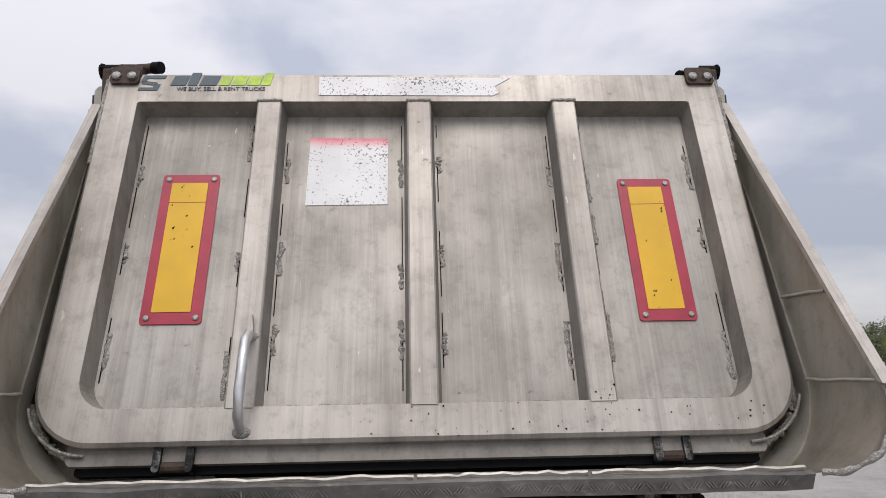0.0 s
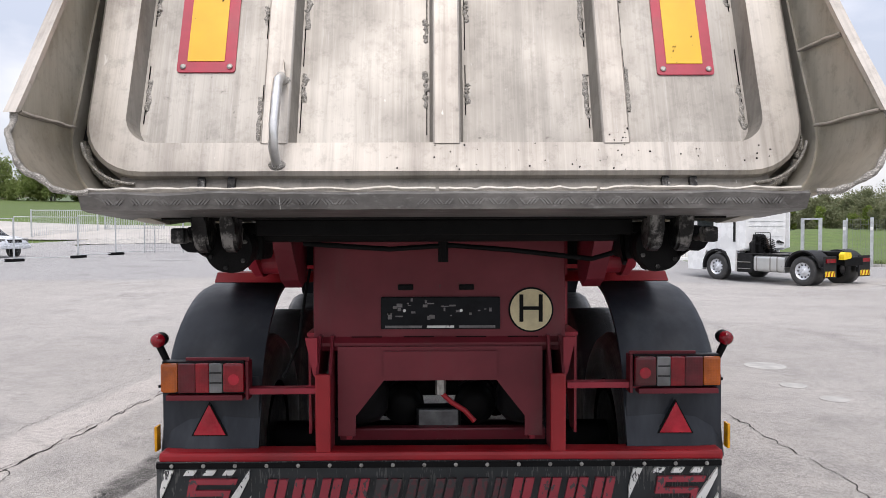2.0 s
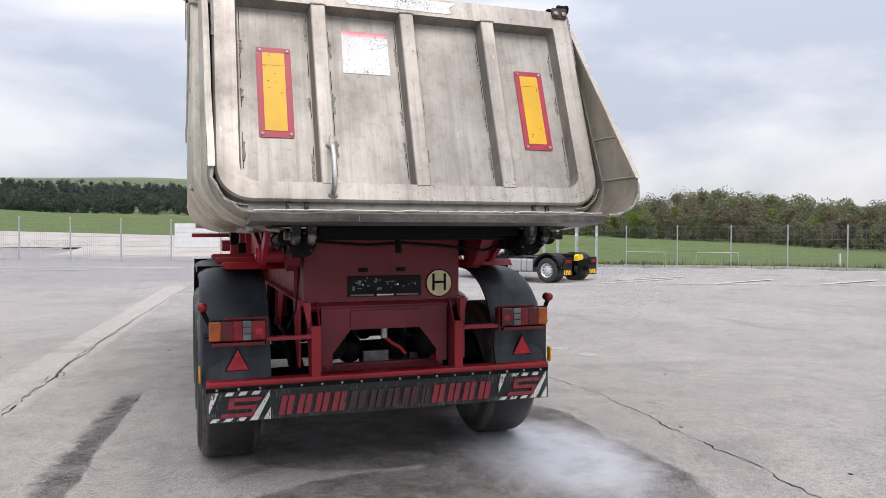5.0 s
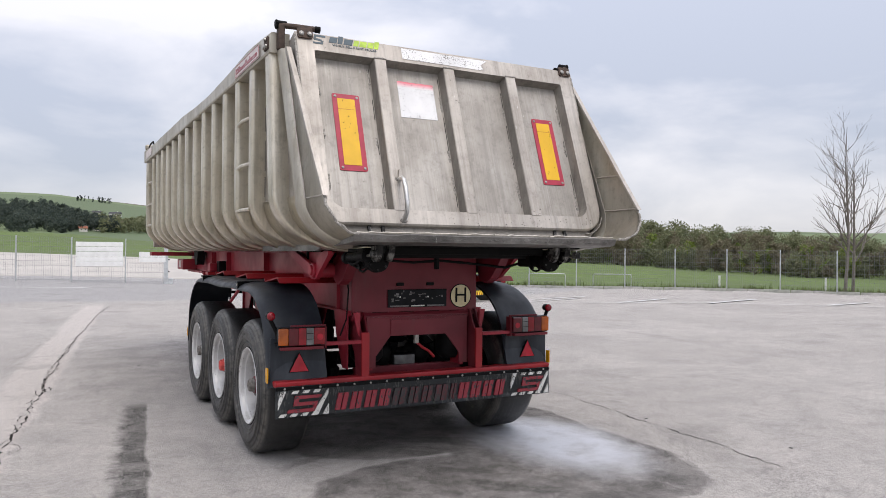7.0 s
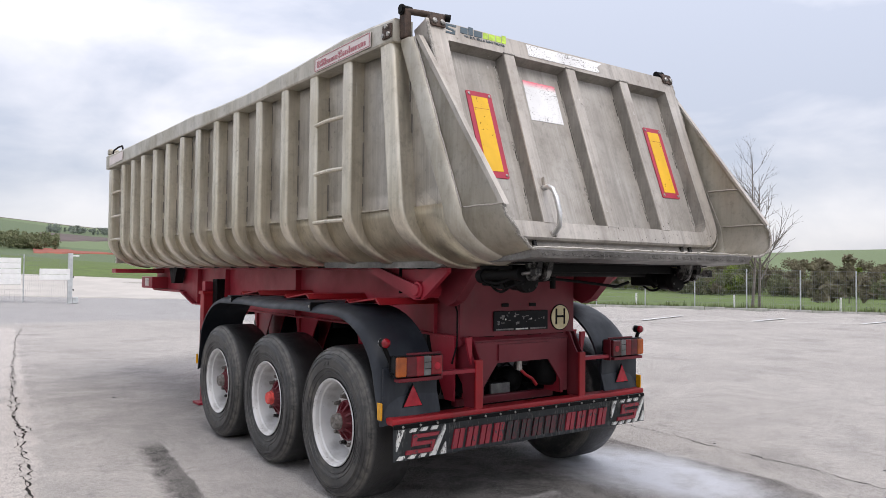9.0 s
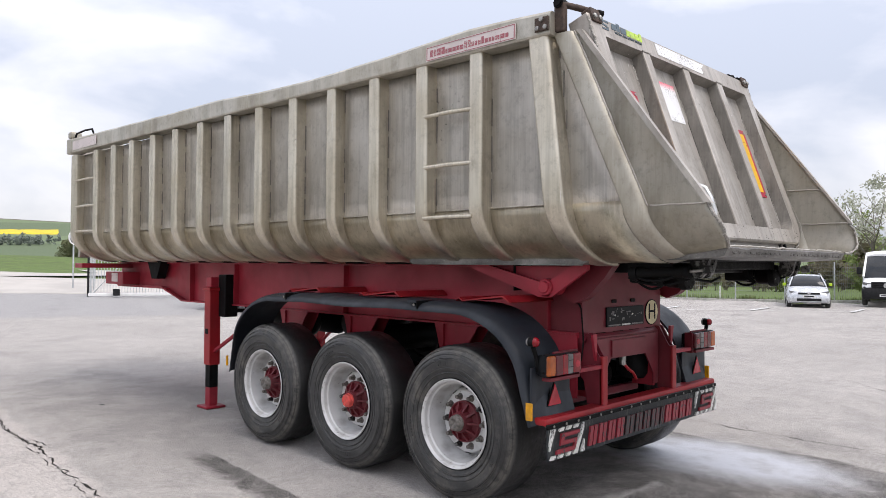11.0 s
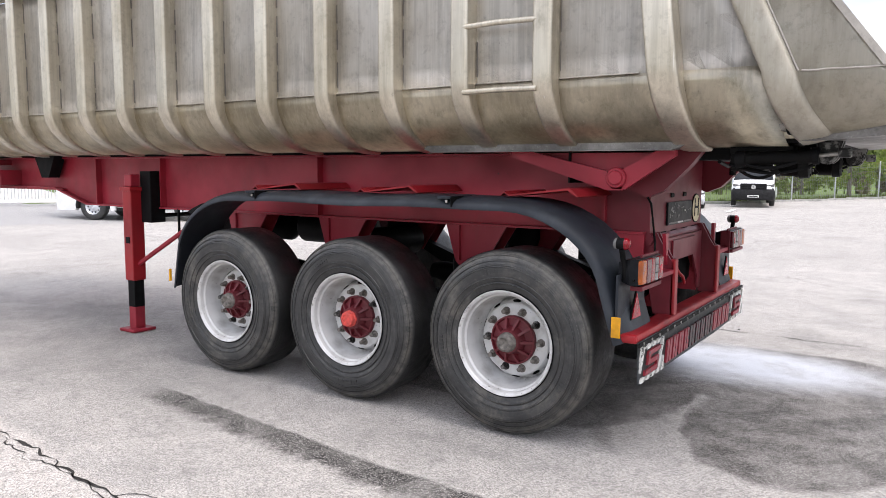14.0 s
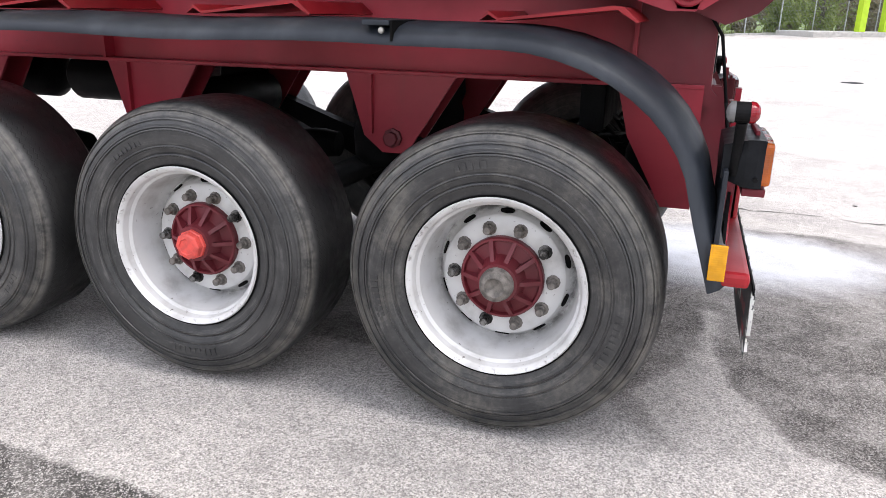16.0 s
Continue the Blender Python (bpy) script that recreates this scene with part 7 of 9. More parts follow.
# entrance side: same fence, then open road
ea, eb = Vector((-15.2, 35.4)), Vector((0.25, 31.4))
d = (eb - ea).normalized()
for k in range(8):
    p = ea + d * (2.28 * k)
    copy_thing(first, pose(p.x, p.y, lot_height(p.x, p.y) - 0.03, 0, 0, math.degrees(math.atan2(d.y, d.x))) @ Matrix.Diagonal((0.91 if k < 7 else 0.68, 1, 1, 1)))
endp = thing("gate_post", pose(1.95, 31.0, lot_height(1.95, 31.0)), "pale grey square gate post with hinges and a small box", "post")
part("post", boxed((-0.09, -0.09, 0), (0.09, 0.09, 2.15), None, 0.01), GALV, endp)
for z in (0.55, 1.1):
    part("hinge", boxed((0.09, -0.03, z), (0.16, 0.03, z + 0.06), None, 0.01), BLACK, endp)
part("drive_box", boxed((0.10, -0.10, 0.0), (0.32, 0.10, 0.26), None, 0.01), GALV, endp)
part("arm", boxed((0.0, -0.02, 2.02), (0.34, 0.02, 2.07)), WHITE, endp)


def slat_board(m, w, z0, z1, n, label):
    ob = thing("slatted_board", m, label, "board", "white boards on the fence")
    h = (z1 - z0) / n
    for k in range(n):
        part("slat", boxed((0, -0.012, z0 + h * k + 0.008), (w, 0.012, z0 + h * (k + 1) - 0.006), None, 0.004), WHITE, ob)
    for x in (0.02, w - 0.06):
        part("batten", boxed((x, 0.012, z0), (x + 0.04, 0.03, z1)), GALV, ob)


for p, w, z0, z1, n, lab in ((Vector((-1.80, 31.89)), 2.0, 0.72, 1.84, 5, "white slatted board hung on the mesh fence"), (Vector((0.80, 31.22)), 1.15, 0.98, 1.46, 2, "small white slatted board hung on the mesh fence")):
    slat_board(pose(p.x, p.y - 0.08, lot_height(p.x, p.y), 0, 0, math.degrees(math.atan2(d.y, d.x))), w, z0, z1, n, lab)


# barred gates
def bar_gate(m, width, height, label, bars, brace):
    ob = thing("barred_gate", m, label, "gate", "steel gates")
    for x in (0.0, width):
        part("stile", boxed((x - 0.04, -0.03, 0.08), (x + 0.04, 0.03, height + 0.05), None, 0.006), GALV, ob)
    for z in (0.10, height - 0.04):
        part("rail", boxed((0, -0.025, z), (width, 0.025, z + 0.06)), GALV, ob)
    for k in range(bars):
        x = width * (k + 0.5) / bars
        part("bar", boxed((x - 0.014, -0.012, 0.16), (x + 0.014, 0.012, height - 0.02)), GALV, ob)
    if brace:
        part("brace", tube(bmesh.new(), [(width * 0.02, -0.04, 0.15), (width * 0.30, -0.04, height)], 0.022, 6), GALV, ob)
    return ob


slider = bar_gate(pose(8.15, 32.6, lot_height(8.15, 32.6), 0, 0, -22), 5.6, 1.95, "long pale steel sliding gate with upright bars", 44, True)
part("ground_beam", boxed((-0.1, -0.10, 0.02), (6.6, 0.02, 0.16), None, 0.02), WHITE, slider, "white running beam")
part("motor_box", boxed((0.95, -0.35, 0.05), (1.25, -0.12, 0.36), None, 0.02), TRIM_BLACK, slider, "black gate motor box")
part("end_post", boxed((-0.14, -0.06, 0.0), (-0.05, 0.06, 2.05), None, 0.008), TRIM_BLACK, slider, "dark end post")
bar_gate(pose(-24.4, 51.5, land(-24.4, 51.5), 0, 0, -8), 4.6, 2.0, "pale steel double gate with upright bars", 34, True)
bar_gate(pose(-29.0, 50.0, land(-29.0, 50.0), 0, 0, 14), 4.4, 2.0, "pale steel double gate with upright bars", 34, False)
gf = thing("pedestrian_gate", pose(16.4, 29.75, lot_height(16.4, 29.75), 0, 0, -38), "tall galvanised gate frame with an open top", "gate")
for x in (0.0, 0.72):
    part("post", boxed((x - 0.07, -0.05, 0), (x + 0.07, 0.05, 2.10), None, 0.006), GALV, gf)
part("head", boxed((0, -0.05, 2.02), (0.72, 0.05, 2.10)), GALV, gf)
for x, h in ((3.70, 2.0), (4.74, 2.1)):
    q = Vector((14.8, 31.0)) + Vector((math.cos(radians(-38)), math.sin(radians(-38)))) * x
    gp = thing("gate_post", pose(q.x, q.y, lot_height(q.x, q.y), 0, 0, -38), "galvanised gate post with a lock box", "post")
    part("post", boxed((-0.06, -0.05, 0), (0.06, 0.05, h), None, 0.006), GALV, gp)
    part("lock_box", boxed((-0.05, -0.075, 1.55), (0.05, -0.05, 1.70)), WHITE, gp)

# temporary site fence on rubber feet
feet = [(-21.2, 27.6), (-18.6, 29.5), (-16.7, 31.4), (-15.9, 33.6), (-14.6, 35.3)]
for (ax, ay), (bx, by) in zip(feet, feet[1:]):
    v = Vector((bx - ax, by - ay))
    ob = thing("site_fence", pose(ax, ay, lot_height(ax, ay), 0, 0, math.degrees(math.atan2(v.y, v.x))), "temporary wire site fence on a dark rubber foot", "fence", "temporary fence at the entrance")
    for x in (0.0, v.length - 0.04):
        part("upright", tube(bmesh.new(), [(x, 0, 0.05), (x, 0, 2.0)], 0.021, 8), GALV, ob)
    for z in (0.15, 1.98):
        part("rail", tube(bmesh.new(), [(0, 0, z), (v.length - 0.04, 0, z)], 0.019, 6), GALV, ob)
    part("mesh_panel", wire_panel(v.length - 0.04, 0.16, 1.97, 0.14, 0.3, 0.004), GALV, ob)
    part("rubber_foot", boxed((-0.38, -0.12, 0), (0.38, 0.12, 0.13), None, 0.03), BLACK, ob)

# road and gravel outside the entrance, lying on the bank
def laid(name, points, width, material, label, category, lift):
    rows = []
    pts = [Vector(p) for p in points]
    fine = [a.lerp(b, k / 12) for a, b in zip(pts, pts[1:]) for k in range(12)] + [pts[-1]]
    for i, p in enumerate(fine):
        d = (fine[min(i + 1, len(fine) - 1)] - fine[max(i - 1, 0)]).normalized()
        w = width(i / (len(fine) - 1)) / 2
        rows.append([(q.x, q.y, land(q.x, q.y) + (lift if i or name != "apron" else -0.2) + 0.03 * noise.noise((q.x * 2, q.y * 2, 0)) * (category == "gravel")) for q in [p + Vector((-d.y, d.x)) * w * (1 - k / 4) for k in range(9)]])
    return tagged(part(name, loft(bmesh.new(), rows), material), label, category, "", "structure")


laid("road", [(-70, 63.0), (-30, 52.5), (-12, 48.0), (4, 45.0), (12, 45.5), (17, 48.5), (20, 54), (22, 64)], lambda u: 6.0, ROAD, "pale road passing the entrance", "road", 0.10)
laid("verge", [(-24, 47.6), (-19, 46.3), (-10, 44.0), (-3, 42.2), (1.0, 41.3)], lambda u: 2.6 - 1.2 * u, GRAVEL, "strip of pale gravel and rubble beside the road", "gravel", 0.10)
laid("apron", [(3.4, 35.6), (4.3, 39), (5.2, 42.4)], lambda u: 24.0 - 1.0 * u, ROAD, "pale apron between lot and road", "road", 0.110)

# painted lines
for pts, w in (([(-12.5, 29.4), (-6.0, 28.7), (-1.5, 28.0)], 0.12), ([(-9.5, 27.4), (-5.0, 27.2)], 0.12)):
    ribbon("painted_line", pts, w, LINE, "worn white line painted on the asphalt", "line", 0.03)
for a, b in (((13.1, 18.9), (16.9, 19.3)), ((15.6, 15.5), (18.9, 16.4)), ((18.2, 13.6), (22.0, 14.7)), ((21.5, 11.3), (25.0, 12.0)), ((24.8, 8.9), (28.0, 9.4)), ((27.6, 6.0), (30.6, 6.4)), ((14.4, 20.6), (17.7, 20.0))):
    ribbon("painted_line", [Vector(a).lerp(Vector(b), k / 8) for k in range(9)], 0.20, LINE, "worn white parking line", "line", 0.03)
edge = [Vector(p) for p in ((11.6, 18.4), (15.6, 15.4), (18.6, 13.3), (21.5, 11.1), (24.8, 8.7), (27.6, 5.8))]
ribbon("painted_line", [a.lerp(b, k / 5) for a, b in zip(edge, edge[1:]) for k in range(5)] + [edge[-1]], 0.10, LINE, "thin worn white line along the parking bays", "line", 0.03)

# cycle hoops and marker stakes behind the fence
for s0 in (-0.6, 2.9):
    p, dd = fence_point(max(0.0, s0 + 0.6))
    p = p + Vector((-dd.y, dd.x)) * 1.3 - dd * 0.6
    ob = thing("low_hoop", pose(p.x, p.y, land(p.x, p.y), 0, 0, math.degrees(math.atan2(dd.y, dd.x))), "low bent galvanised hoop rail in the grass", "rail", "hoops behind the fence")
    part("hoop", tube(bmesh.new(), [(0, 0, 0), (0, 0, 0.68), (0.05, 0, 0.74), (1.95, 0, 0.74), (2.0, 0, 0.68), (2.0, 0, 0)], 0.024, 8), GALV, ob, "", True)
for s0 in (9.5, 14.2, 19.4, 24.5, 30.0):
    p, dd = fence_point(s0)
    p = p + Vector((-dd.y, dd.x)) * 2.6
    ob = thing("marker_stake", pose(p.x, p.y, land(p.x, p.y)), "short white marker stake in the grass", "stake", "stakes behind the fence")
    part("stake", boxed((-0.04, -0.04, -0.1), (0.04, 0.04, 0.72), None, 0.008), WHITE, ob)

# uneven weeds and long grass along the foot of the fence
npr = np.random.default_rng(41)
verts, faces = [], []
for k in range(9000):
    p, dd = fence_point(float(npr.uniform(-6.0, 52.0)))
    q = p + Vector((-dd.y, dd.x)) * (0.05 + abs(float(npr.normal(0, 1.1))))
    tall = (0.10 + 0.22 * max(0.0, 0.5 + noise.noise((q.x * 0.9, q.y * 0.9, 3)))) * float(npr.uniform(0.6, 1.5))
    a, lean, g = float(npr.uniform(0, 6.283)), float(npr.uniform(-0.3, 0.3)), land(q.x, q.y) - 0.01
    c, sn, b = math.cos(a) * 0.022, math.sin(a) * 0.022, len(verts)
    verts += [(q.x - c, q.y - sn, g), (q.x + c, q.y + sn, g), (q.x + lean * tall, q.y + lean * tall * 0.5, g + tall)]
    faces.append((b, b + 1, b + 2))
weeds = bpy.data.meshes.new("long_grass")
weeds.from_pydata(verts, [], faces)
weeds.materials.append(WEED)
tagged(new("long_grass", weeds), "long rough grass and weeds along the fence", "grass", "", "stuff")

# traffic mirrors by the road
for x, y, h, tw in ((8.95, 37.05, 2.92 - land(8.95, 37.05), 0), (9.49, 35.77, 2.80 - land(9.49, 35.77), 10)):
    ob = thing("traffic_mirror", pose(x, y, land(x, y), 0, 0, tw - 160), "round traffic mirror with a pale rim on a post", "mirror", "mirrors at the road")
    part("post", tube(bmesh.new(), [(0, 0, 0), (0, 0, h + 0.2)], 0.04, 8), GALV, ob)
    part("rim", moved(lathe(bmesh.new(), [(0.05, 0.0), (0.05, 0.30), (0.08, 0.39), (0.13, 0.39), (0.13, 0.345), (0.10, 0.33)], 28, "y"), Matrix.Translation((0, 0, h))), WHITE, ob, "", True)
    part("mirror", moved(lathe(bmesh.new(), [(0.10, 0.34), (0.14, 0.26), (0.165, 0.13), (0.17, 0.0)], 28, "y"), Matrix.Translation((0, 0, h))), CHROME, ob, "convex mirror", True)

# ---- vehicles ----
def road_wheel(parent, x, y, r, w, side, rim_mat, rim_r, spokes=0):
    """A wheel at (x, y) of its vehicle; side: -1 or 1 is the way its face looks along x."""
    base = new("wheel")
    base.parent = parent
    base.matrix_basis = Matrix.Translation((x, y, r)) @ (Matrix.Rotation(math.pi, 4, "Z") if side > 0 else Matrix.Identity(4))
    part("tyre", lathe(bmesh.new(), [(0.03, rim_r - 0.02), (0.0, rim_r), (-0.005, (r + rim_r) / 2), (0.01, r - 0.02), (0.035, r), (w - 0.03, r), (w, r - 0.04), (w, rim_r)], 32), TYRE, base, "", True)
    part("rim", lathe(bmesh.new(), [(0.0, rim_r), (0.02, rim_r - 0.015), (0.06, rim_r * 0.86), (0.07, rim_r * 0.62), (0.035, rim_r * 0.50), (0.03, rim_r * 0.28), (0.0, rim_r * 0.24), (0.0, 0.0)], 32), rim_mat, base, "", True)
    for k in range(spokes):
        a = 2 * math.pi * k / spokes
        part("hand_hole", moved(lathe(bmesh.new(), [(0.0, rim_r * 0.11), (-0.004, rim_r * 0.11), (-0.004, 0)], 8), Matrix.Translation((0.064, rim_r * 0.74 * math.cos(a), rim_r * 0.74 * math.sin(a)))), DARK, base)


def skin(bm, stations):
    """A closed body lofted through rings of equal length."""
    return loft(bm, stations, True, True)


def body_ring(y, z0, z1, half, top_half, n=5, crown=0.03):
    """A ring across a vehicle at y: sills, sides leaning in, crowned top."""
    pts = [(-half * 0.96, z0), (-half, z0 + (z1 - z0) * 0.25), (-half, z0 + (z1 - z0) * 0.6), (-top_half, z1 - crown)]
    pts += [(-top_half + 2 * top_half * k / n, z1 - crown * (2 * abs(k / n - 0.5)) ** 2 * 0.6) for k in range(1, n)]
    pts += [(top_half, z1 - crown), (half, z0 + (z1 - z0) * 0.6), (half, z0 + (z1 - z0) * 0.25), (half * 0.96, z0)]
    return [(x, y, z) for x, z in pts]


def coil(x, y, z, r, turns, drop, lean):
    """A hanging coiled air line."""
    pts = [(x + lean * k / (turns * 8) + r * math.cos(k * math.pi / 4), y + r * math.sin(k * math.pi / 4), z - drop * k / (turns * 8)) for k in range(turns * 8 + 1)]
    return tube(bmesh.new(), pts, 0.011, 4)


def tractor_unit(m):
    """White two-axle truck tractor; y forward from its rear axle."""
    t = thing("truck_tractor", m, "white two-axle truck tractor with black rear mudguards, parked alone", "truck")
    for s in (-1, 1):
        part("chassis_rail", boxed((s * 0.38 - 0.05, -1.0, 0.72), (s * 0.38 + 0.05, 4.2, 0.98), None, 0.01), BLACK, t)
    cab = [body_ring(2.42, 1.20, 3.50, 1.14, 1.10, crown=0.10), body_ring(2.50, 1.12, 3.60, 1.21, 1.15, crown=0.12), body_ring(3.0, 1.10, 3.68, 1.24, 1.18, crown=0.12), body_ring(4.3, 1.08, 3.62, 1.24, 1.17, crown=0.14), body_ring(4.75, 0.80, 3.30, 1.23, 1.12, crown=0.16), body_ring(4.98, 0.60, 2.60, 1.20, 1.10, crown=0.10), body_ring(5.06, 0.50, 1.9, 1.17, 1.08, crown=0.05)]
    cab_ob = part("cab", skin(bmesh.new(), cab), CAR_WHITE, t, "tall white cab with a roof fairing", False)
    # back wall: pressed seams, vents, brackets
    for z in (1.62, 2.02, 2.20, 2.92):
        part("seam", boxed((-0.30 if z < 1.9 else -0.92, 2.405, z), (0.98, 2.4215, z + 0.012)), GALV, cab_ob)
    for x in (-0.66, -0.02):
        part("vent", boxed((x, 2.404, 2.50), (x + 0.16, 2.4205, 2.54), None, 0.004), TRIM_BLACK, cab_ob)
    for z in (1.42, 2.78):
        part("bracket", prism(bmesh.new(), [(0.58, z), (0.70, z + 0.07), (0.98, z - 0.02), (0.98, z - 0.06), (0.72, z - 0.02)], along_y, 2.36, 2.42), TRIM_BLACK, cab_ob)
    for s in (-1, 1):
        part("side_window", boxed((s * 1.20, 3.75, 1.95), (s * 1.245, 4.55, 2.65), None, 0.02), GLASS, cab_ob)
        part("door_line", boxed((s * 1.238, 3.62, 1.15), (s * 1.243, 3.632, 3.0)), GALV, cab_ob)
        part("air_deflector", prism(bmesh.new(), [(2.30, 1.22), (2.62, 1.12), (2.70, 1.30), (2.70, 3.35), (2.30, 3.35)], along_x, min(s * 1.205, s * 1.243), max(s * 1.205, s * 1.243)), CAR_WHITE, cab_ob, "white side deflector")
        part("deflector_edge", boxed((s * 1.236, 2.74, 1.45), (s * 1.248, 2.84, 3.1), None, 0.01), TRIM_BLACK, cab_ob)
        part("handle", boxed((s * 1.235, 3.70, 1.62), (s * 1.252, 3.88, 1.76), None, 0.01), TRIM_BLACK, cab_ob)
        part("mirror", boxed((s * 1.26, 4.72, 1.95), (s * 1.42, 4.84, 2.65), None, 0.03), TRIM_BLACK, cab_ob)
        lo, hi = sorted((s * 0.92, s * 1.256))
        part("wheel_arch", prism(bmesh.new(), arc(3.60, 0.52, 0.66, 190, -8, 18) + arc(3.60, 0.52, 0.585, -8, 190, 18), along_x, lo, hi), TRIM_BLACK, t, "black plastic wheel arch")
        lo, hi = sorted((s * 1.02, s * 1.24))
        part("side_skirt", prism(bmesh.new(), [(2.76, 0.36), (2.90, 0.36), (2.96, 0.62), (3.04, 0.86), (3.20, 1.12), (2.72, 1.14)], along_x, lo, hi), CAR_WHITE, t, "white panel behind the front wheel")
        part("side_skirt", prism(bmesh.new(), [(4.28, 0.36), (5.0, 0.36), (5.04, 1.02), (4.10, 1.12), (4.20, 0.80)], along_x, lo, hi), CAR_WHITE, t, "white corner of the bumper")
        road_wheel(t, s * 1.24, 3.60, 0.50, 0.30, s, CAR_SILVER, 0.29, 10)
        road_wheel(t, s * 1.22, 0.0, 0.50, 0.58, s, CAR_SILVER, 0.29, 10)
        lo, hi = sorted((s * 0.60, s * 1.25))
        guard = arc(0.0, 0.52, 0.685, 8, 168, 18) + [(-0.74, 0.62), (-0.76, 0.46), (-0.72, 0.46), (-0.70, 0.62)] + arc(0.0, 0.52, 0.625, 168, 8, 18)
        part("mudguard", prism(bmesh.new(), guard, along_x, lo, hi), TRIM_BLACK, t, "black rear mudguard")
        part("mud_flap", boxed((lo, -0.80, 0.30), (hi, -0.77, 1.02), None, 0.01), TRIM_BLACK, t)
        fl = part("warning_strip", boxed((s * 0.94 - 0.25, -0.815, 0.34), (s * 0.94 + 0.25, -0.80, 0.52)), YELLOW_PAINT, t, "orange and red warning strip")
        for k in range(3):
            a = s * 0.94 - 0.22 + 0.17 * k
            part("stripe", prism(bmesh.new(), [(a, 0.34), (a + 0.06, 0.34), (a + 0.12, 0.52), (a + 0.06, 0.52)], along_y, -0.82, -0.81), LENS_AMBER, fl)
        part("tail_lamp", boxed((s * 0.94 - 0.23, -0.86, 0.80), (s * 0.94 + 0.23, -0.79, 0.93), None, 0.01), LENS_RED, t)
        tank = prism(bmesh.new(), rounded(min(s * 0.62, s * 1.18), 0.40, max(s * 0.62, s * 1.18), 0.98, 0.12, 5), along_y, 0.72, 1.98)
        tank_ob = part("fuel_tank", tank, BRUSHED if s < 0 else TRIM_BLACK, t, "brushed fuel tank" if s < 0 else "black side box")
        for y in (1.02, 1.30, 1.86):
            strap = prism(bmesh.new(), rounded(min(s * 0.61, s * 1.19), 0.39, max(s * 0.61, s * 1.19), 0.99, 0.125, 5), along_y, y - 0.02, y + 0.02)
            part("tank_strap", strap, TRIM_BLACK if s > 0 else STEEL, tank_ob)
        part("tank_cap", tube(bmesh.new(), [(s * 1.05, 1.62, 0.97), (s * 1.07, 1.62, 1.02)], 0.05, 12), TRIM_BLACK, tank_ob)
        part("step_box", boxed((s * 0.70, 2.06, 0.34), (s * 1.15, 2.74, 1.02), None, 0.03), TRIM_BLACK, t, "black battery box with steps")
        for z in (0.46, 0.70):
            part("step", boxed((s * 1.14, 2.14, z), (s * 1.20, 2.68, z + 0.03), None, 0.006), STEEL, t)
        part("rail_strip", boxed((s * 0.62, 0.75, 1.005), (s * 1.16, 2.75, 1.03), None, 0.004), TRIM_BLACK, t)
    # pipework on the lower back wall
    rack = part("cab_rear_frame", prism(bmesh.new(), [(-0.86, 1.02), (0.06, 1.02), (0.02, 1.46), (-0.16, 1.70), (-0.34, 1.74), (-0.70, 1.72), (-0.74, 1.50), (-0.90, 1.40)], along_y, 2.30, 2.405), TRIM_BLACK, t, "dark pipework behind the cab")
    for x0, y0, z0, x1, z1 in ((-0.70, 2.14, 1.05, -0.46, 1.36), (-0.40, 2.18, 1.16, -0.24, 1.60), (-0.16, 2.12, 1.04, 0.04, 1.30), (-0.66, 2.20, 1.46, -0.48, 1.66)):
        part("valve_box", boxed((x0, y0, z0), (x1, 2.31, z1), None, 0.03), BLACK, rack)
    for k in range(5):
        part("air_line", coil(-0.62 + 0.13 * k, 2.10 - 0.02 * k, 1.66 - 0.03 * k, 0.05, 6, 0.42, 0.10), RUST if k == 2 else BLACK, rack, "coiled air line")
    part("rack_bar", tube(bmesh.new(), [(-0.80, 2.22, 1.10), (-0.80, 2.22, 1.78), (0.0, 2.22, 1.78), (0.06, 2.22, 1.10)], 0.016, 6), BLACK, rack)
    part("filter_can", tube(bmesh.new(), [(0.20, 2.28, 1.12), (0.20, 2.28, 1.42)], 0.09, 14), GALV, rack, "grey filter can", True)
    part("deck_plate", boxed((-0.42, 0.9, 0.985), (0.42, 2.3, 1.01)), STEEL, t)
    part("fifth_wheel", boxed((-0.46, -0.35, 1.0), (0.46, 0.55, 1.16), None, 0.05), GREASE, t, "greasy coupling plate")
    part("rear_beam", boxed((-0.5, -1.02, 0.70), (0.5, -0.92, 0.98), None, 0.02), BLACK, t)
    part("yellow_box", prism(bmesh.new(), [(-0.60, 0.90), (-0.24, 0.94), (-0.18, 1.00), (-0.22, 1.14), (-0.50, 1.16), (-0.60, 1.08)], along_y, -1.06, -0.88), YELLOW_PAINT, t, "bright yellow box on the rear beam")
    part("roof_lamp", boxed((-0.25, 4.35, 3.60), (0.25, 4.5, 3.72), None, 0.02), TRIM_BLACK, t)


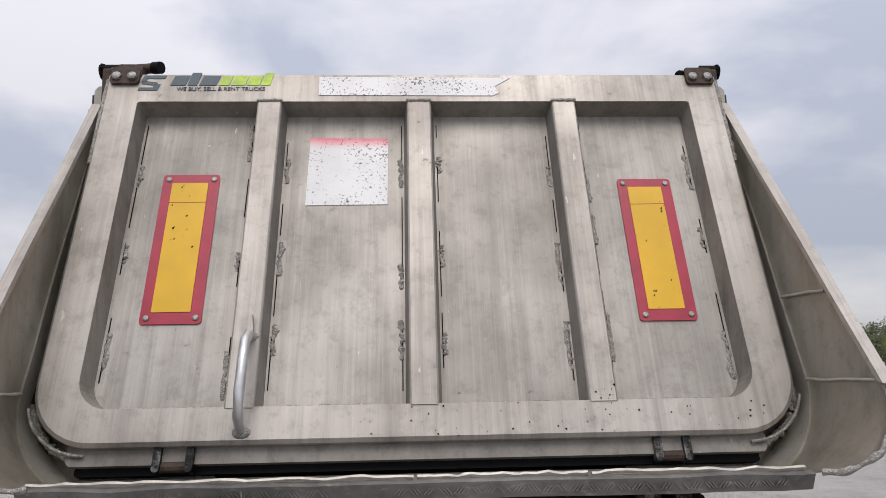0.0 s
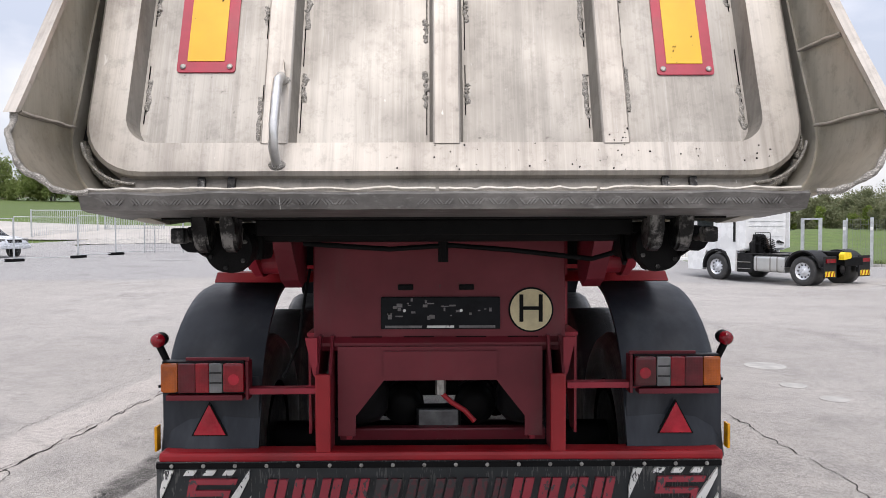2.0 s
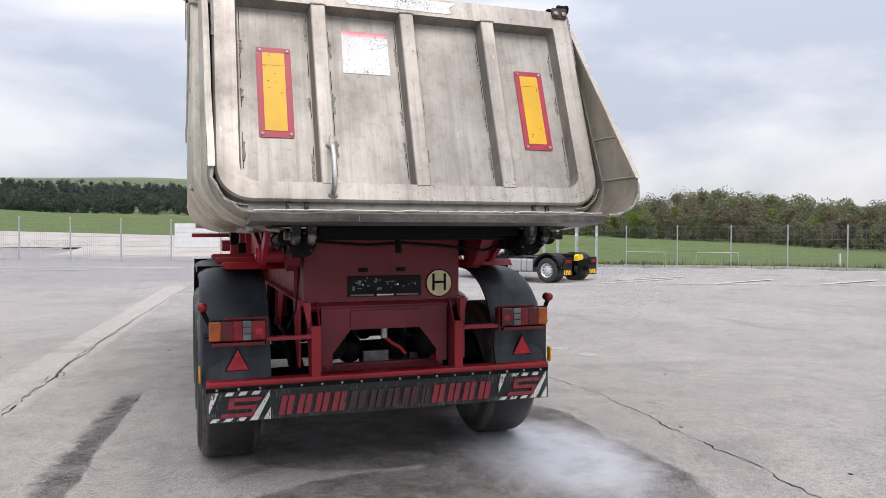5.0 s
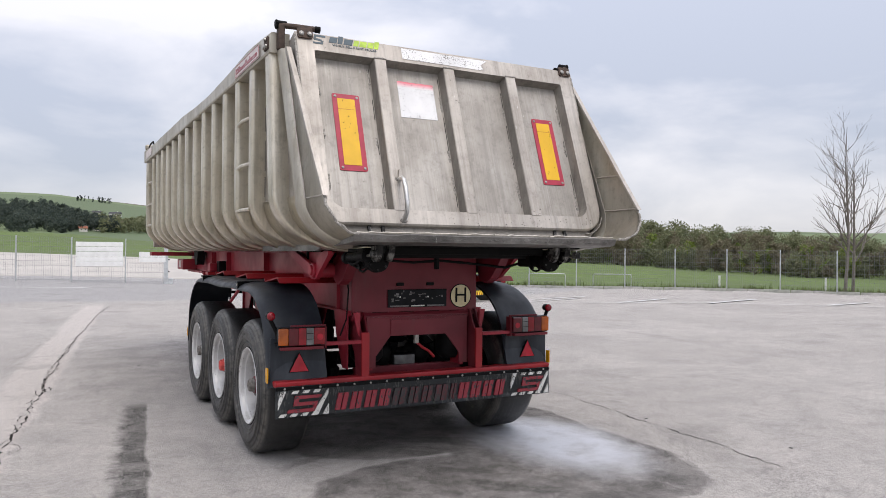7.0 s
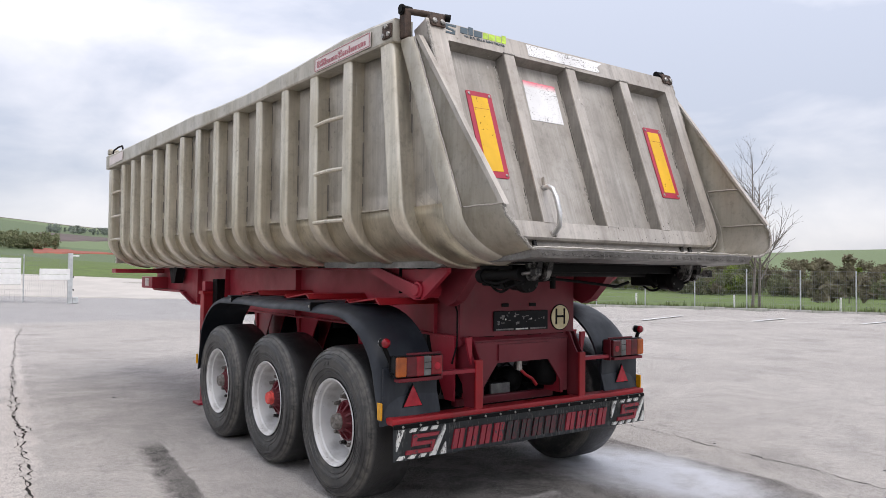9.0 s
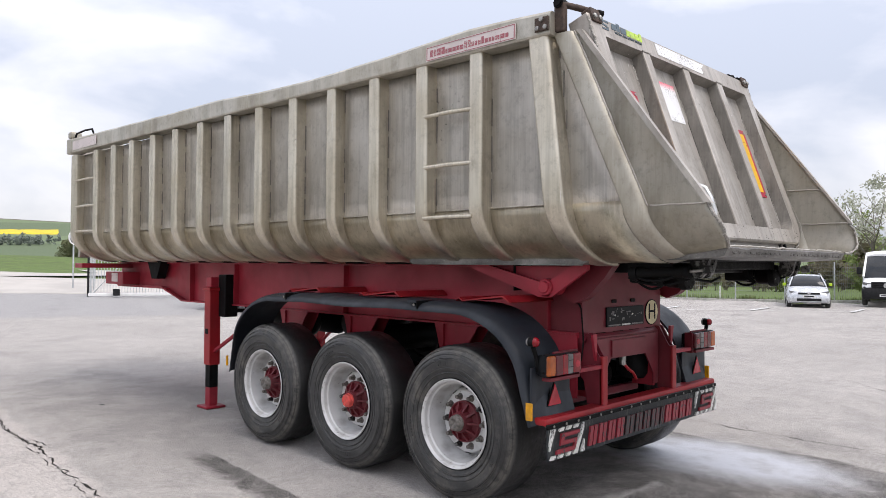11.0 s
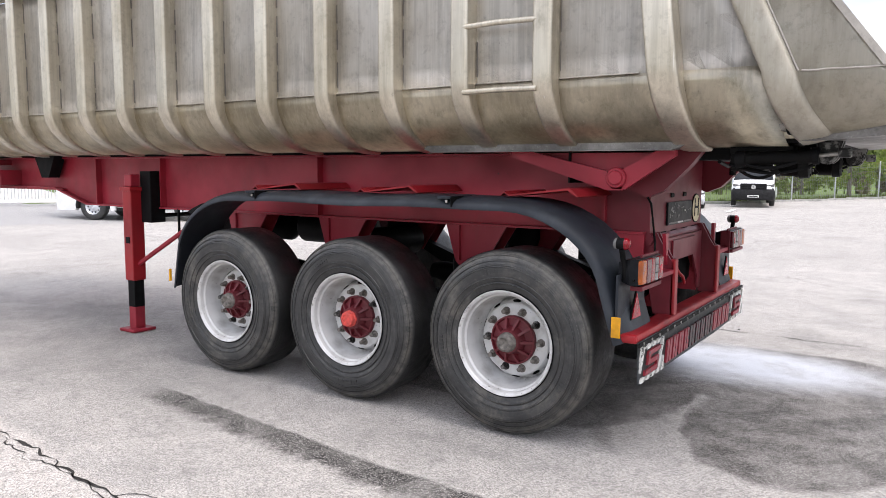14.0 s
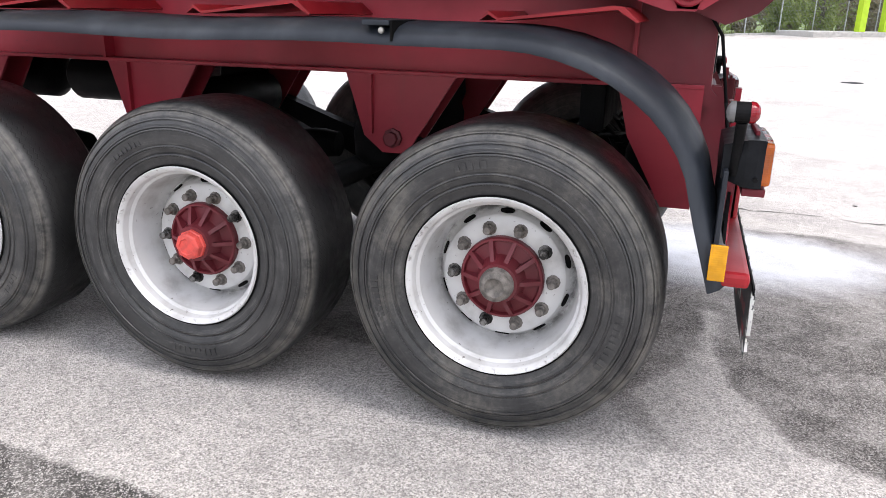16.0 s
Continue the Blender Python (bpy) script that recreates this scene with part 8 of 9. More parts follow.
def estate_car(m):
    """Silver estate car; y forward from the rear axle."""
    t = thing("estate_car", m, "silver estate car with yellow mirror covers, parked by the fence", "car")
    low = [body_ring(-0.85, 0.38, 0.92, 0.80, 0.74), body_ring(-0.70, 0.24, 1.02, 0.88, 0.80), body_ring(0.6, 0.20, 1.02, 0.90, 0.82), body_ring(2.0, 0.20, 1.00, 0.90, 0.82), body_ring(2.9, 0.22, 0.93, 0.89, 0.78), body_ring(3.30, 0.26, 0.80, 0.85, 0.70), body_ring(3.44, 0.32, 0.66, 0.78, 0.62)]
    part("body", skin(bmesh.new(), low), CAR_SILVER, t, "", True)
    top = [body_ring(-0.72, 0.96, 1.20, 0.76, 0.62), body_ring(-0.45, 0.97, 1.46, 0.80, 0.62), body_ring(0.8, 0.98, 1.50, 0.81, 0.62), body_ring(1.45, 0.98, 1.45, 0.81, 0.60), body_ring(2.15, 0.96, 1.04, 0.78, 0.70)]
    part("glasshouse", skin(bmesh.new(), top), GLASS, t, "dark windows", True)
    roof = [body_ring(-0.50, 1.445, 1.49, 0.62, 0.55), body_ring(0.8, 1.475, 1.525, 0.63, 0.55), body_ring(1.42, 1.43, 1.475, 0.61, 0.54)]
    part("roof", skin(bmesh.new(), roof), CAR_SILVER, t, "", True)
    for s in (-1, 1):
        part("roof_bar", tube(bmesh.new(), [(s * 0.60, -0.4, 1.50), (s * 0.60, -0.2, 1.55), (s * 0.60, 1.1, 1.54), (s * 0.60, 1.3, 1.49)], 0.018, 6), STEEL, t)
        part("pillar", tube(bmesh.new(), [(s * 0.60, 1.46, 1.45), (s * 0.77, 2.2, 1.0)], 0.035, 6), CAR_SILVER, t)
        part("mirror", boxed((s * 0.90, 1.72, 0.98), (s * 1.05, 1.86, 1.12), None, 0.04), LIME, t, "yellow-green mirror cover")
        part("headlamp", prism(bmesh.new(), [(s * 0.44, 0.66), (s * 0.80, 0.72), (s * 0.82, 0.80), (s * 0.50, 0.74)], along_y, 3.12, 3.36), LENS_CLEAR, t, "clear headlamp")
        part("fog_grille", boxed((s * 0.52, 3.30, 0.36), (s * 0.76, 3.40, 0.46), None, 0.01), TRIM_BLACK, t)
        road_wheel(t, s * 0.90, 0.0, 0.31, 0.2, s, CHROME, 0.21, 5)
        road_wheel(t, s * 0.90, 2.63, 0.31, 0.2, s, CHROME, 0.21, 5)
    part("grille", boxed((-0.44, 3.40, 0.64), (0.44, 3.462, 0.72), None, 0.01), TRIM_BLACK, t)
    part("badge", moved(lathe(bmesh.new(), [(0, 0.06), (0.02, 0.06), (0.025, 0.0)], 16, "y"), Matrix.Translation((0, 3.455, 0.69))), CHROME, t)
    part("intake", boxed((-0.50, 3.38, 0.34), (0.50, 3.45, 0.46), None, 0.015), TRIM_BLACK, t)
    pl = part("number_plate", boxed((-0.26, 3.455, 0.505), (0.26, 3.475, 0.605), None, 0.004), WHITE, t)
    part("printed_bar", boxed((-0.20, 3.474, 0.53), (0.20, 3.478, 0.58)), TRIM_BLACK, pl)


def panel_van(m):
    """White panel van with black bumper; y forward from the rear axle."""
    t = thing("panel_van", m, "white panel van with black grille and bumper, by the fence", "van")
    low = [body_ring(-1.1, 0.45, 2.55, 0.98, 0.88, crown=0.08), body_ring(0.5, 0.40, 2.60, 1.0, 0.90, crown=0.08), body_ring(2.3, 0.40, 2.60, 1.0, 0.88, crown=0.10), body_ring(2.9, 0.40, 2.45, 1.0, 0.85, crown=0.12)]
    part("body", skin(bmesh.new(), low), CAR_WHITE, t, "")
    nose = [body_ring(2.9, 0.40, 1.40, 1.0, 0.92), body_ring(3.9, 0.40, 1.30, 0.99, 0.90), body_ring(4.35, 0.42, 1.16, 0.94, 0.82), body_ring(4.50, 0.46, 0.98, 0.86, 0.74)]
    part("bonnet", skin(bmesh.new(), nose), CAR_WHITE, t, "", True)
    scr = [body_ring(2.88, 1.32, 2.36, 0.96, 0.80), body_ring(3.15, 1.32, 2.15, 0.95, 0.80), body_ring(3.85, 1.26, 1.38, 0.90, 0.84)]
    part("windscreen", skin(bmesh.new(), scr), GLASS, t, "dark raked windscreen", True)
    for s in (-1, 1):
        part("pillar", tube(bmesh.new(), [(s * 0.84, 2.86, 2.36), (s * 0.93, 3.85, 1.36)], 0.055, 6), CAR_WHITE, t)
        part("mirror", boxed((s * 1.02, 3.25, 1.45), (s * 1.24, 3.40, 1.80), None, 0.05), TRIM_BLACK, t)
        part("headlamp", prism(bmesh.new(), [(s * 0.56, 0.92), (s * 0.92, 0.98), (s * 0.93, 1.10), (s * 0.60, 1.04)], along_y, 4.20, 4.46), LENS_CLEAR, t)
        road_wheel(t, s * 1.0, 0.0, 0.35, 0.24, s, CHROME, 0.22, 6)
        road_wheel(t, s * 1.0, 3.65, 0.35, 0.24, s, CHROME, 0.22, 6)
    part("bumper", skin(bmesh.new(), [body_ring(3.95, 0.28, 0.90, 1.01, 0.98), body_ring(4.45, 0.30, 0.92, 0.97, 0.90), body_ring(4.58, 0.34, 0.80, 0.88, 0.80)]), TRIM_BLACK, t, "black plastic bumper", True)
    part("grille", boxed((-0.60, 4.38, 0.74), (0.60, 4.56, 1.12), None, 0.03), TRIM_BLACK, t)
    for k in range(4):
        part("grille_bar", boxed((-0.54, 4.56, 0.78 + 0.085 * k), (0.54, 4.575, 0.80 + 0.085 * k)), GREASE, t)
    part("badge", moved(lathe(bmesh.new(), [(0, 0.11), (0.02, 0.11), (0.02, 0.09), (0.01, 0.085), (0.01, 0.0)], 20, "y"), Matrix.Translation((0, 4.57, 0.95))), CHROME, t)
    pl = part("number_plate", boxed((-0.26, 4.57, 0.44), (0.26, 4.60, 0.55), None, 0.004), WHITE, t)
    part("printed_bar", boxed((-0.20, 4.598, 0.47), (0.20, 4.603, 0.52)), TRIM_BLACK, pl)


def pickup(m):
    """Pale pickup seen by its nose."""
    t = thing("pickup_truck", m, "pale silver pickup truck behind the site fence", "car")
    low = [body_ring(-1.1, 0.55, 1.10, 0.86, 0.82), body_ring(2.0, 0.50, 1.12, 0.90, 0.84), body_ring(3.2, 0.50, 1.10, 0.90, 0.80), body_ring(3.85, 0.48, 0.98, 0.86, 0.72), body_ring(4.0, 0.50, 0.84, 0.80, 0.66)]
    part("body", skin(bmesh.new(), low), CAR_SILVER, t, "", True)
    part("cabin", skin(bmesh.new(), [body_ring(0.4, 1.08, 1.68, 0.80, 0.66), body_ring(1.9, 1.08, 1.74, 0.82, 0.66), body_ring(2.75, 1.06, 1.16, 0.78, 0.70)]), GLASS, t, "", True)
    part("roof", skin(bmesh.new(), [body_ring(0.42, 1.66, 1.74, 0.68, 0.60), body_ring(1.95, 1.72, 1.79, 0.68, 0.60)]), CAR_SILVER, t, "", True)
    for s in (-1, 1):
        road_wheel(t, s * 0.90, 0.0, 0.38, 0.26, s, CHROME, 0.22, 6)
        road_wheel(t, s * 0.90, 3.05, 0.38, 0.26, s, CHROME, 0.22, 6)
        part("headlamp", boxed((s * 0.50, 3.80, 0.80), (s * 0.84, 3.95, 0.96), None, 0.04), LENS_CLEAR, t)
    part("grille", boxed((-0.42, 3.88, 0.74), (0.42, 4.0, 0.92), None, 0.02), TRIM_BLACK, t)
    part("bumper", boxed((-0.88, 3.86, 0.46), (0.88, 4.06, 0.66), None, 0.05), CAR_SILVER, t)


def heading(dx, dy):
    return math.degrees(math.atan2(-dx, dy))


hx, hy = -0.470, 0.883
rear = Vector((12.34, 21.58)) + Vector((0.894, 0.447)) * 1.2
tractor_unit(pose(rear.x, rear.y, lot_height(rear.x, rear.y), 0, 0, heading(hx, hy)))
nose = Vector((31.05, 8.77)) + Vector((0.937, 0.35)) * 2.63
estate_car(pose(nose.x, nose.y, lot_height(nose.x, nose.y) - 0.03, 0, 0, heading(-0.937, -0.35)))
nose = Vector((34.3, 6.35)) + Vector((0.977, 0.213)) * 3.65
panel_van(pose(nose.x, nose.y, lot_height(nose.x, nose.y), 0, 0, heading(-0.977, -0.213)))
pickup(pose(-24.4, 34.3, lot_height(-24.4, 34.3), 0, 0, heading(0.95, -0.30)))

# fuelling island with lime posts
isl = thing("fuel_island", pose(47.0, -8.6, lot_height(47, -8.6), 0, 0, -58), "raised concrete island with lime green posts and a pale box", "island")
part("platform", boxed((-4.0, -1.6, -0.1), (9.0, 1.6, 0.22), None, 0.03), CONCRETE, isl)
for x in (0.2, 1.9):
    part("canopy_post", boxed((x - 0.22, -0.5, 0.22), (x + 0.22, -0.1, 5.2), None, 0.02), LIME, isl, "square lime green post")
part("canopy", boxed((-3.0, -2.4, 5.2), (9.0, 2.4, 5.7), None, 0.04), WHITE, isl)
part("pale_box", boxed((6.6, -0.3, 0.22), (7.5, 0.4, 1.6), None, 0.03), WHITE, isl)
part("dark_cabinet", boxed((8.0, -0.5, 0.22), (8.9, 0.5, 2.3), None, 0.03), TRIM_BLACK, isl)

# ---- trees, woods, houses ----
def leaf_cloud(verts, faces, centre, radius, count, size, rng, flat=1.0):
    """Many small leaves thrown round a point, denser towards the rim."""
    c, s = np.array(centre), size
    d = rng.normal(size=(count, 3))
    d /= np.linalg.norm(d, axis=1)[:, None]
    p = c + d * (radius * rng.random(count) ** 0.45)[:, None] * np.array((1, 1, flat))
    a, b = rng.normal(size=(count, 3)), rng.normal(size=(count, 3))
    a *= (s * (0.6 + 0.8 * rng.random(count)) / np.linalg.norm(a, axis=1))[:, None]
    b *= (s * (0.5 + 0.7 * rng.random(count)) / np.linalg.norm(b, axis=1))[:, None]
    base = len(verts)
    quad = np.stack((p - a, p - b, p + a, p + b), 1).reshape(-1, 3)
    verts.extend(quad.tolist())
    faces.extend([(base + 4 * k, base + 4 * k + 1, base + 4 * k + 2, base + 4 * k + 3) for k in range(count)])


def leaf_mesh(name, verts, faces, material, parent=None):
    me = bpy.data.meshes.new(name)
    me.from_pydata(verts, [], faces)
    me.materials.append(material)
    ob = new(name, me)
    ob.parent = parent
    return ob


def limbs(bm, rng, start, way, length, r, depth, ends, spread=0.5, droop=0.0):
    """Branches that fork and thin; ends collects the tips."""
    pts, p, d = [Vector(start)], Vector(start), Vector(way).normalized()
    n = 4
    for k in range(n):
        d = (d + Vector((rng.gauss(0, 0.10), rng.gauss(0, 0.10), rng.gauss(0.04, 0.07) - droop))).normalized()
        p = p + d * length / n
        pts.append(p.copy())
    tube(bm, pts, [r * (1 - 0.5 * k / n) for k in range(n + 1)], 6 if r > 0.03 else 4 if r > 0.012 else 3)
    if depth == 0:
        ends.append(p.copy())
        return
    for k in range(2 if depth < 2 else 3):
        side = Vector((rng.gauss(0, 1), rng.gauss(0, 1), rng.gauss(0.2, 0.5))).normalized()
        at = pts[rng.choice((2, 3, 4))]
        limbs(bm, rng, at, d * (1 - spread) + side * spread, length * rng.uniform(0.55, 0.8), r * 0.52, depth - 1, ends, spread, droop)
    limbs(bm, rng, p, d, length * 0.72, r * 0.5, depth - 1, ends, spread, droop)


def bare_tree(x, y, height, label, seed, lean=0.0):
    """A slim leafless tree: tall stem, many fine rising twigs."""
    ob = thing("bare_tree", pose(x, y, land(x, y)), label, "tree")
    rng = random.Random(seed)
    for q in range(2):
        bm, ends = bmesh.new(), []
        top = height * (1.0 if q == 0 else 0.86)
        ox = 0.0 if q == 0 else 0.55
        stem = [Vector((ox + lean * z + 0.10 * math.sin(z * 0.9 + q), 0.08 * math.cos(z * 0.8), z)) for z in [top * k / 10 for k in range(11)]]
        tube(bm, stem, [0.085 * (1 - 0.088 * k) for k in range(11)], 8)
        trunk = part("trunk", bm, BARK, ob, "", True)
        bm = bmesh.new()
        for k in range(15):
            f = rng.uniform(0.20, 0.92)
            i = int(f * 10)
            at = stem[i].lerp(stem[min(10, i + 1)], f * 10 - i)
            a = rng.uniform(0, 6.283)
            limbs(bm, rng, at, (math.cos(a), math.sin(a), rng.uniform(0.9, 1.6)), height * rng.uniform(0.13, 0.22) * (1.15 - f * 0.6), 0.046 * (1.2 - f), 2, ends, 0.42)
        part("crown", bm, BARK, ob, "fine bare rising twigs")


def leafy_tree(name, x, y, height, wide, material, label, seed, leaf=0.16, count=2600, low=0.25, group=""):
    """Trunk, forking limbs and an uneven crown of small leaves."""
    ob = thing(name, pose(x, y, land(x, y)), label, "tree", group)
    rng, npr = random.Random(seed), np.random.default_rng(seed)
    bm, ends = bmesh.new(), []
    tube(bm, [(0, 0, -0.2), (0.05, 0, height * 0.2), (0, 0.06, height * 0.45)], [height * 0.022, height * 0.018, height * 0.012], 8)
    for k in range(7):
        a = k * 0.9 + rng.random()
        limbs(bm, rng, (0, 0, height * rng.uniform(0.12, 0.42)), (math.cos(a), math.sin(a), rng.uniform(0.7, 1.8)), height * 0.26, height * 0.009, 2, ends)
    part("trunk", bm, BARK, ob)
    verts, faces = [], []
    for k in range(34):
        a, f = rng.uniform(0, 6.283), rng.random()
        z = height * (low + (0.96 - low) * f)
        rad = wide * 0.5 * math.sin(math.pi * min(1, 0.16 + 0.80 * f)) * rng.uniform(0.25, 1.0)
        leaf_cloud(verts, faces, (rad * math.cos(a), rad * math.sin(a), z), wide * rng.uniform(0.10, 0.20), count // 34, leaf, npr, 0.8)
    leaf_mesh("crown", verts, faces, material, ob)
    return ob


def stand(name, label, spots, material, seed, leaf, per, slim=0.5):
    """A far wood: crowns and stems of many trees, as one mass."""
    rng, npr = random.Random(seed), np.random.default_rng(seed)
    verts, faces = [], []
    for (x, y, h) in spots:
        g = land(x, y)
        w = h * slim * rng.uniform(0.7, 1.2)
        for k in range(6):
            a, f = rng.uniform(0, 6.283), rng.random()
            rad = w * 0.42 * math.sin(math.pi * min(1, 0.15 + 0.8 * f)) * rng.random()
            leaf_cloud(verts, faces, (x + rad * math.cos(a), y + rad * math.sin(a), g + h * (0.14 + 0.80 * f)), w * rng.uniform(0.20, 0.36), per, leaf * rng.uniform(0.7, 1.3), npr, 0.9)
        b = len(verts)
        t = 0.012 * h
        verts.extend([(x - t, y, g), (x + t, y, g), (x + t * 0.4, y, g + h * 0.8), (x - t * 0.4, y, g + h * 0.8), (x, y - t, g), (x, y + t, g), (x, y + t * 0.4, g + h * 0.8), (x, y - t * 0.4, g + h * 0.8)])
        faces.extend([(b, b + 1, b + 2, b + 3), (b + 4, b + 5, b + 6, b + 7)])
    return tagged(leaf_mesh(name, verts, faces, material), label, "woodland", "", "stuff")


def scatter(n, az0, az1, d0, d1, seed):
    rng = random.Random(seed)
    out = []
    for k in range(n):
        a, d = radians(rng.uniform(az0, az1)), rng.uniform(d0, d1)
        out.append((d * math.sin(a), d * math.cos(a)))
    return out


bare_tree(32.2, 17.7, 8.3, "slim bare tree with fine rising twigs behind the fence", 3)
# wood edge behind the field, its tops rising and falling with the bearing
def wood_edge(n, az0, az1, d0, d1, seed, share=1.0):
    rng, out = random.Random(seed), []
    for k in range(n):
        az, d = rng.uniform(az0, az1), rng.uniform(d0, d1)
        x, y = d * math.sin(radians(az)), d * math.cos(radians(az))
        el = float(np.interp(az, (17, 26, 33, 38, 42.6, 47, 53, 58.7, 70), (1.7, 2.0, 2.7, 3.13, 3.18, 2.36, 2.0, 1.58, 1.3)))
        out.append((x, y, max(2.0, (1.65 + d * math.tan(radians(el)) - land(x, y)) * rng.uniform(0.62, 1.04) * share)))
    return out


def slope_wood(n, az0, az1, lo, hi, tall, seed):
    """Trees on the far slope between two bearings and two angles of height."""
    rng, out = random.Random(seed), []
    for k in range(n):
        u, f = rng.random(), rng.random()
        az = az0 + (az1 - az0) * u
        d = far_at(az, (lo[0] + (lo[1] - lo[0]) * u) * (1 - f) + (hi[0] + (hi[1] - hi[0]) * u) * f)
        out.append((d * math.sin(radians(az)), d * math.cos(radians(az)), rng.uniform(*tall)))
    return out


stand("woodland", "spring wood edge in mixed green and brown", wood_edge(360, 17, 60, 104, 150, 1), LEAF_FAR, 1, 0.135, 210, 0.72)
stand("woodland", "brown leafless alders along the field", wood_edge(210, 36, 78, 92, 122, 2, 0.92), TWIG, 2, 0.12, 120, 0.55)
stand("woodland", "dark undergrowth along the wood edge", wood_edge(200, 30, 80, 93, 108, 33, 0.55), LEAF_FAR, 33, 0.12, 150, 0.85)
stand("woodland", "fresh green trees at the wood edge", wood_edge(60, 18, 74, 94, 112, 3, 0.72), LEAF_BRIGHT, 3, 0.12, 150, 0.6)
stand("woodland", "dark wood on the hillside", slope_wood(700, -14, -0.3, (1.15, 1.2), (2.9, 2.9), (4, 7), 5), LEAF_DEEP, 5, 0.34, 40, 0.9)
stand("woodland", "dark wood on the hillside", slope_wood(230, -0.3, 3.6, (1.2, 1.3), (2.75, 1.9), (3.5, 5.5), 15), LEAF_DEEP, 15, 0.34, 40, 0.9)
stand("woodland", "lower wood along the foot of the hill", slope_wood(120, 2.5, 8, (1.3, 1.2), (1.8, 1.7), (4, 6), 11), LEAF_FAR, 11, 0.5, 20, 0.9)
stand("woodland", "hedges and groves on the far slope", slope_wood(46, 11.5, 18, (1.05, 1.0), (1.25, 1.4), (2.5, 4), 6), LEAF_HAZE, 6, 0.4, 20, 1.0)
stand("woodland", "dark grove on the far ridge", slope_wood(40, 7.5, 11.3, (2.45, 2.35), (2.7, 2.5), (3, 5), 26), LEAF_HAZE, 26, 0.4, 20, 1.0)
stand("woodland", "trees and hedges on the far slope", slope_wood(100, -19, -10, (1.8, 1.8), (2.9, 2.9), (3, 5.5), 16), LEAF_FAR, 16, 0.5, 18, 1.0)
stand("woodland", "line of bare trees on the ridge", slope_wood(24, 1.1, 3.7, (3.5, 3.35), (3.5, 3.35), (3.5, 5.0), 7), LEAF_DEEP, 7, 0.20, 24)
stand("woodland", "young green trees behind the lot", [(x, y, h) for (x, y), h in zip(scatter(110, 76, 128, 62, 92, 8), np.random.default_rng(8).uniform(5, 9, 110))], LEAF, 8, 0.30, 34, 0.6)
stand("woodland", "brown scrub behind the lot", [(x, y, h) for (x, y), h in zip(scatter(80, 64, 128, 58, 76, 9), np.random.default_rng(9).uniform(2.0, 4.2, 80))], TWIG, 9, 0.24, 26, 0.6)
def bush(x, y, height, wide, material, label, seed, count):
    """A broad dome of leaves down to the ground, with rising shoots along its top."""
    ob = thing("bush", pose(x, y, land(x, y)), label, "bush", "bushes beyond the gates")
    rng, npr = random.Random(seed), np.random.default_rng(seed)
    bm, ends = bmesh.new(), []
    for k in range(9):
        a = k * 0.7
        limbs(bm, rng, (0.2 * math.cos(a), 0.2 * math.sin(a), -0.1), (math.cos(a) * 0.7, math.sin(a) * 0.7, 1.5), height * 0.42, 0.05, 2, ends)
    part("stem", bm, BARK, ob)
    verts, faces = [], []
    for k in range(120):
        a, f = rng.uniform(0, 6.283), rng.random()
        rad = wide * 0.5 * math.sqrt(rng.random()) * math.sqrt(max(0.05, 1 - f * f * 0.9))
        leaf_cloud(verts, faces, (rad * math.cos(a), rad * math.sin(a), height * (0.06 + 0.86 * f)), height * rng.uniform(0.09, 0.17), count // 120, 0.14, npr, 1.3)
    leaf_mesh("crown", verts, faces, material, ob)


for k, (az, d, h, w) in enumerate(((-20.2, 112, 6.0, 9.0), (-23.8, 116, 6.6, 11.0), (-28.0, 112, 6.4, 11.0), (-32.5, 116, 7.2, 12.0), (-37.5, 112, 6.8, 12.0))):
    x, y = d * math.sin(radians(az)), d * math.cos(radians(az))
    bush(x, y, h, w, LEAF, "broad green bush in spring leaf beyond the gates", 60 + k, 24000)
bush(-32.5, 101.0, 2.8, 4.6, BLOSSOM, "low bush with white blossom beside the green bushes", 71, 3000)
leafy_tree("tree", 44.5, 9.4, 7.4, 4.6, BLOSSOM, "young tree in pale blossom behind the fence", 91, 0.09, 1700, 0.45)
leafy_tree("tree", 46.5, 3.2, 6.2, 5.2, LEAF_BRIGHT, "fresh green tree behind the fence", 92, 0.12, 2600, 0.1)
for k, (x, y) in enumerate(((61, 21), (55, 7), (51, -1), (55, -8), (58, -16))):
    leafy_tree("tree", x, y, (3.9, 6.2, 7.0, 6.5, 6.8)[k], 5.6, LEAF if k % 2 else LEAF_BRIGHT, "green tree behind the lot fence", 100 + k, 0.13, 2600, 0.08, "trees behind the lot")
leafy_tree("tree", 180, 141, 8, 8, LEAF, "single round tree on the far ridge", 130, 0.3, 1500, 0.1)
leafy_tree("tree", 300, 118, 9, 12, LEAF, "single round tree on the far ridge", 131, 0.3, 1500, 0.1)


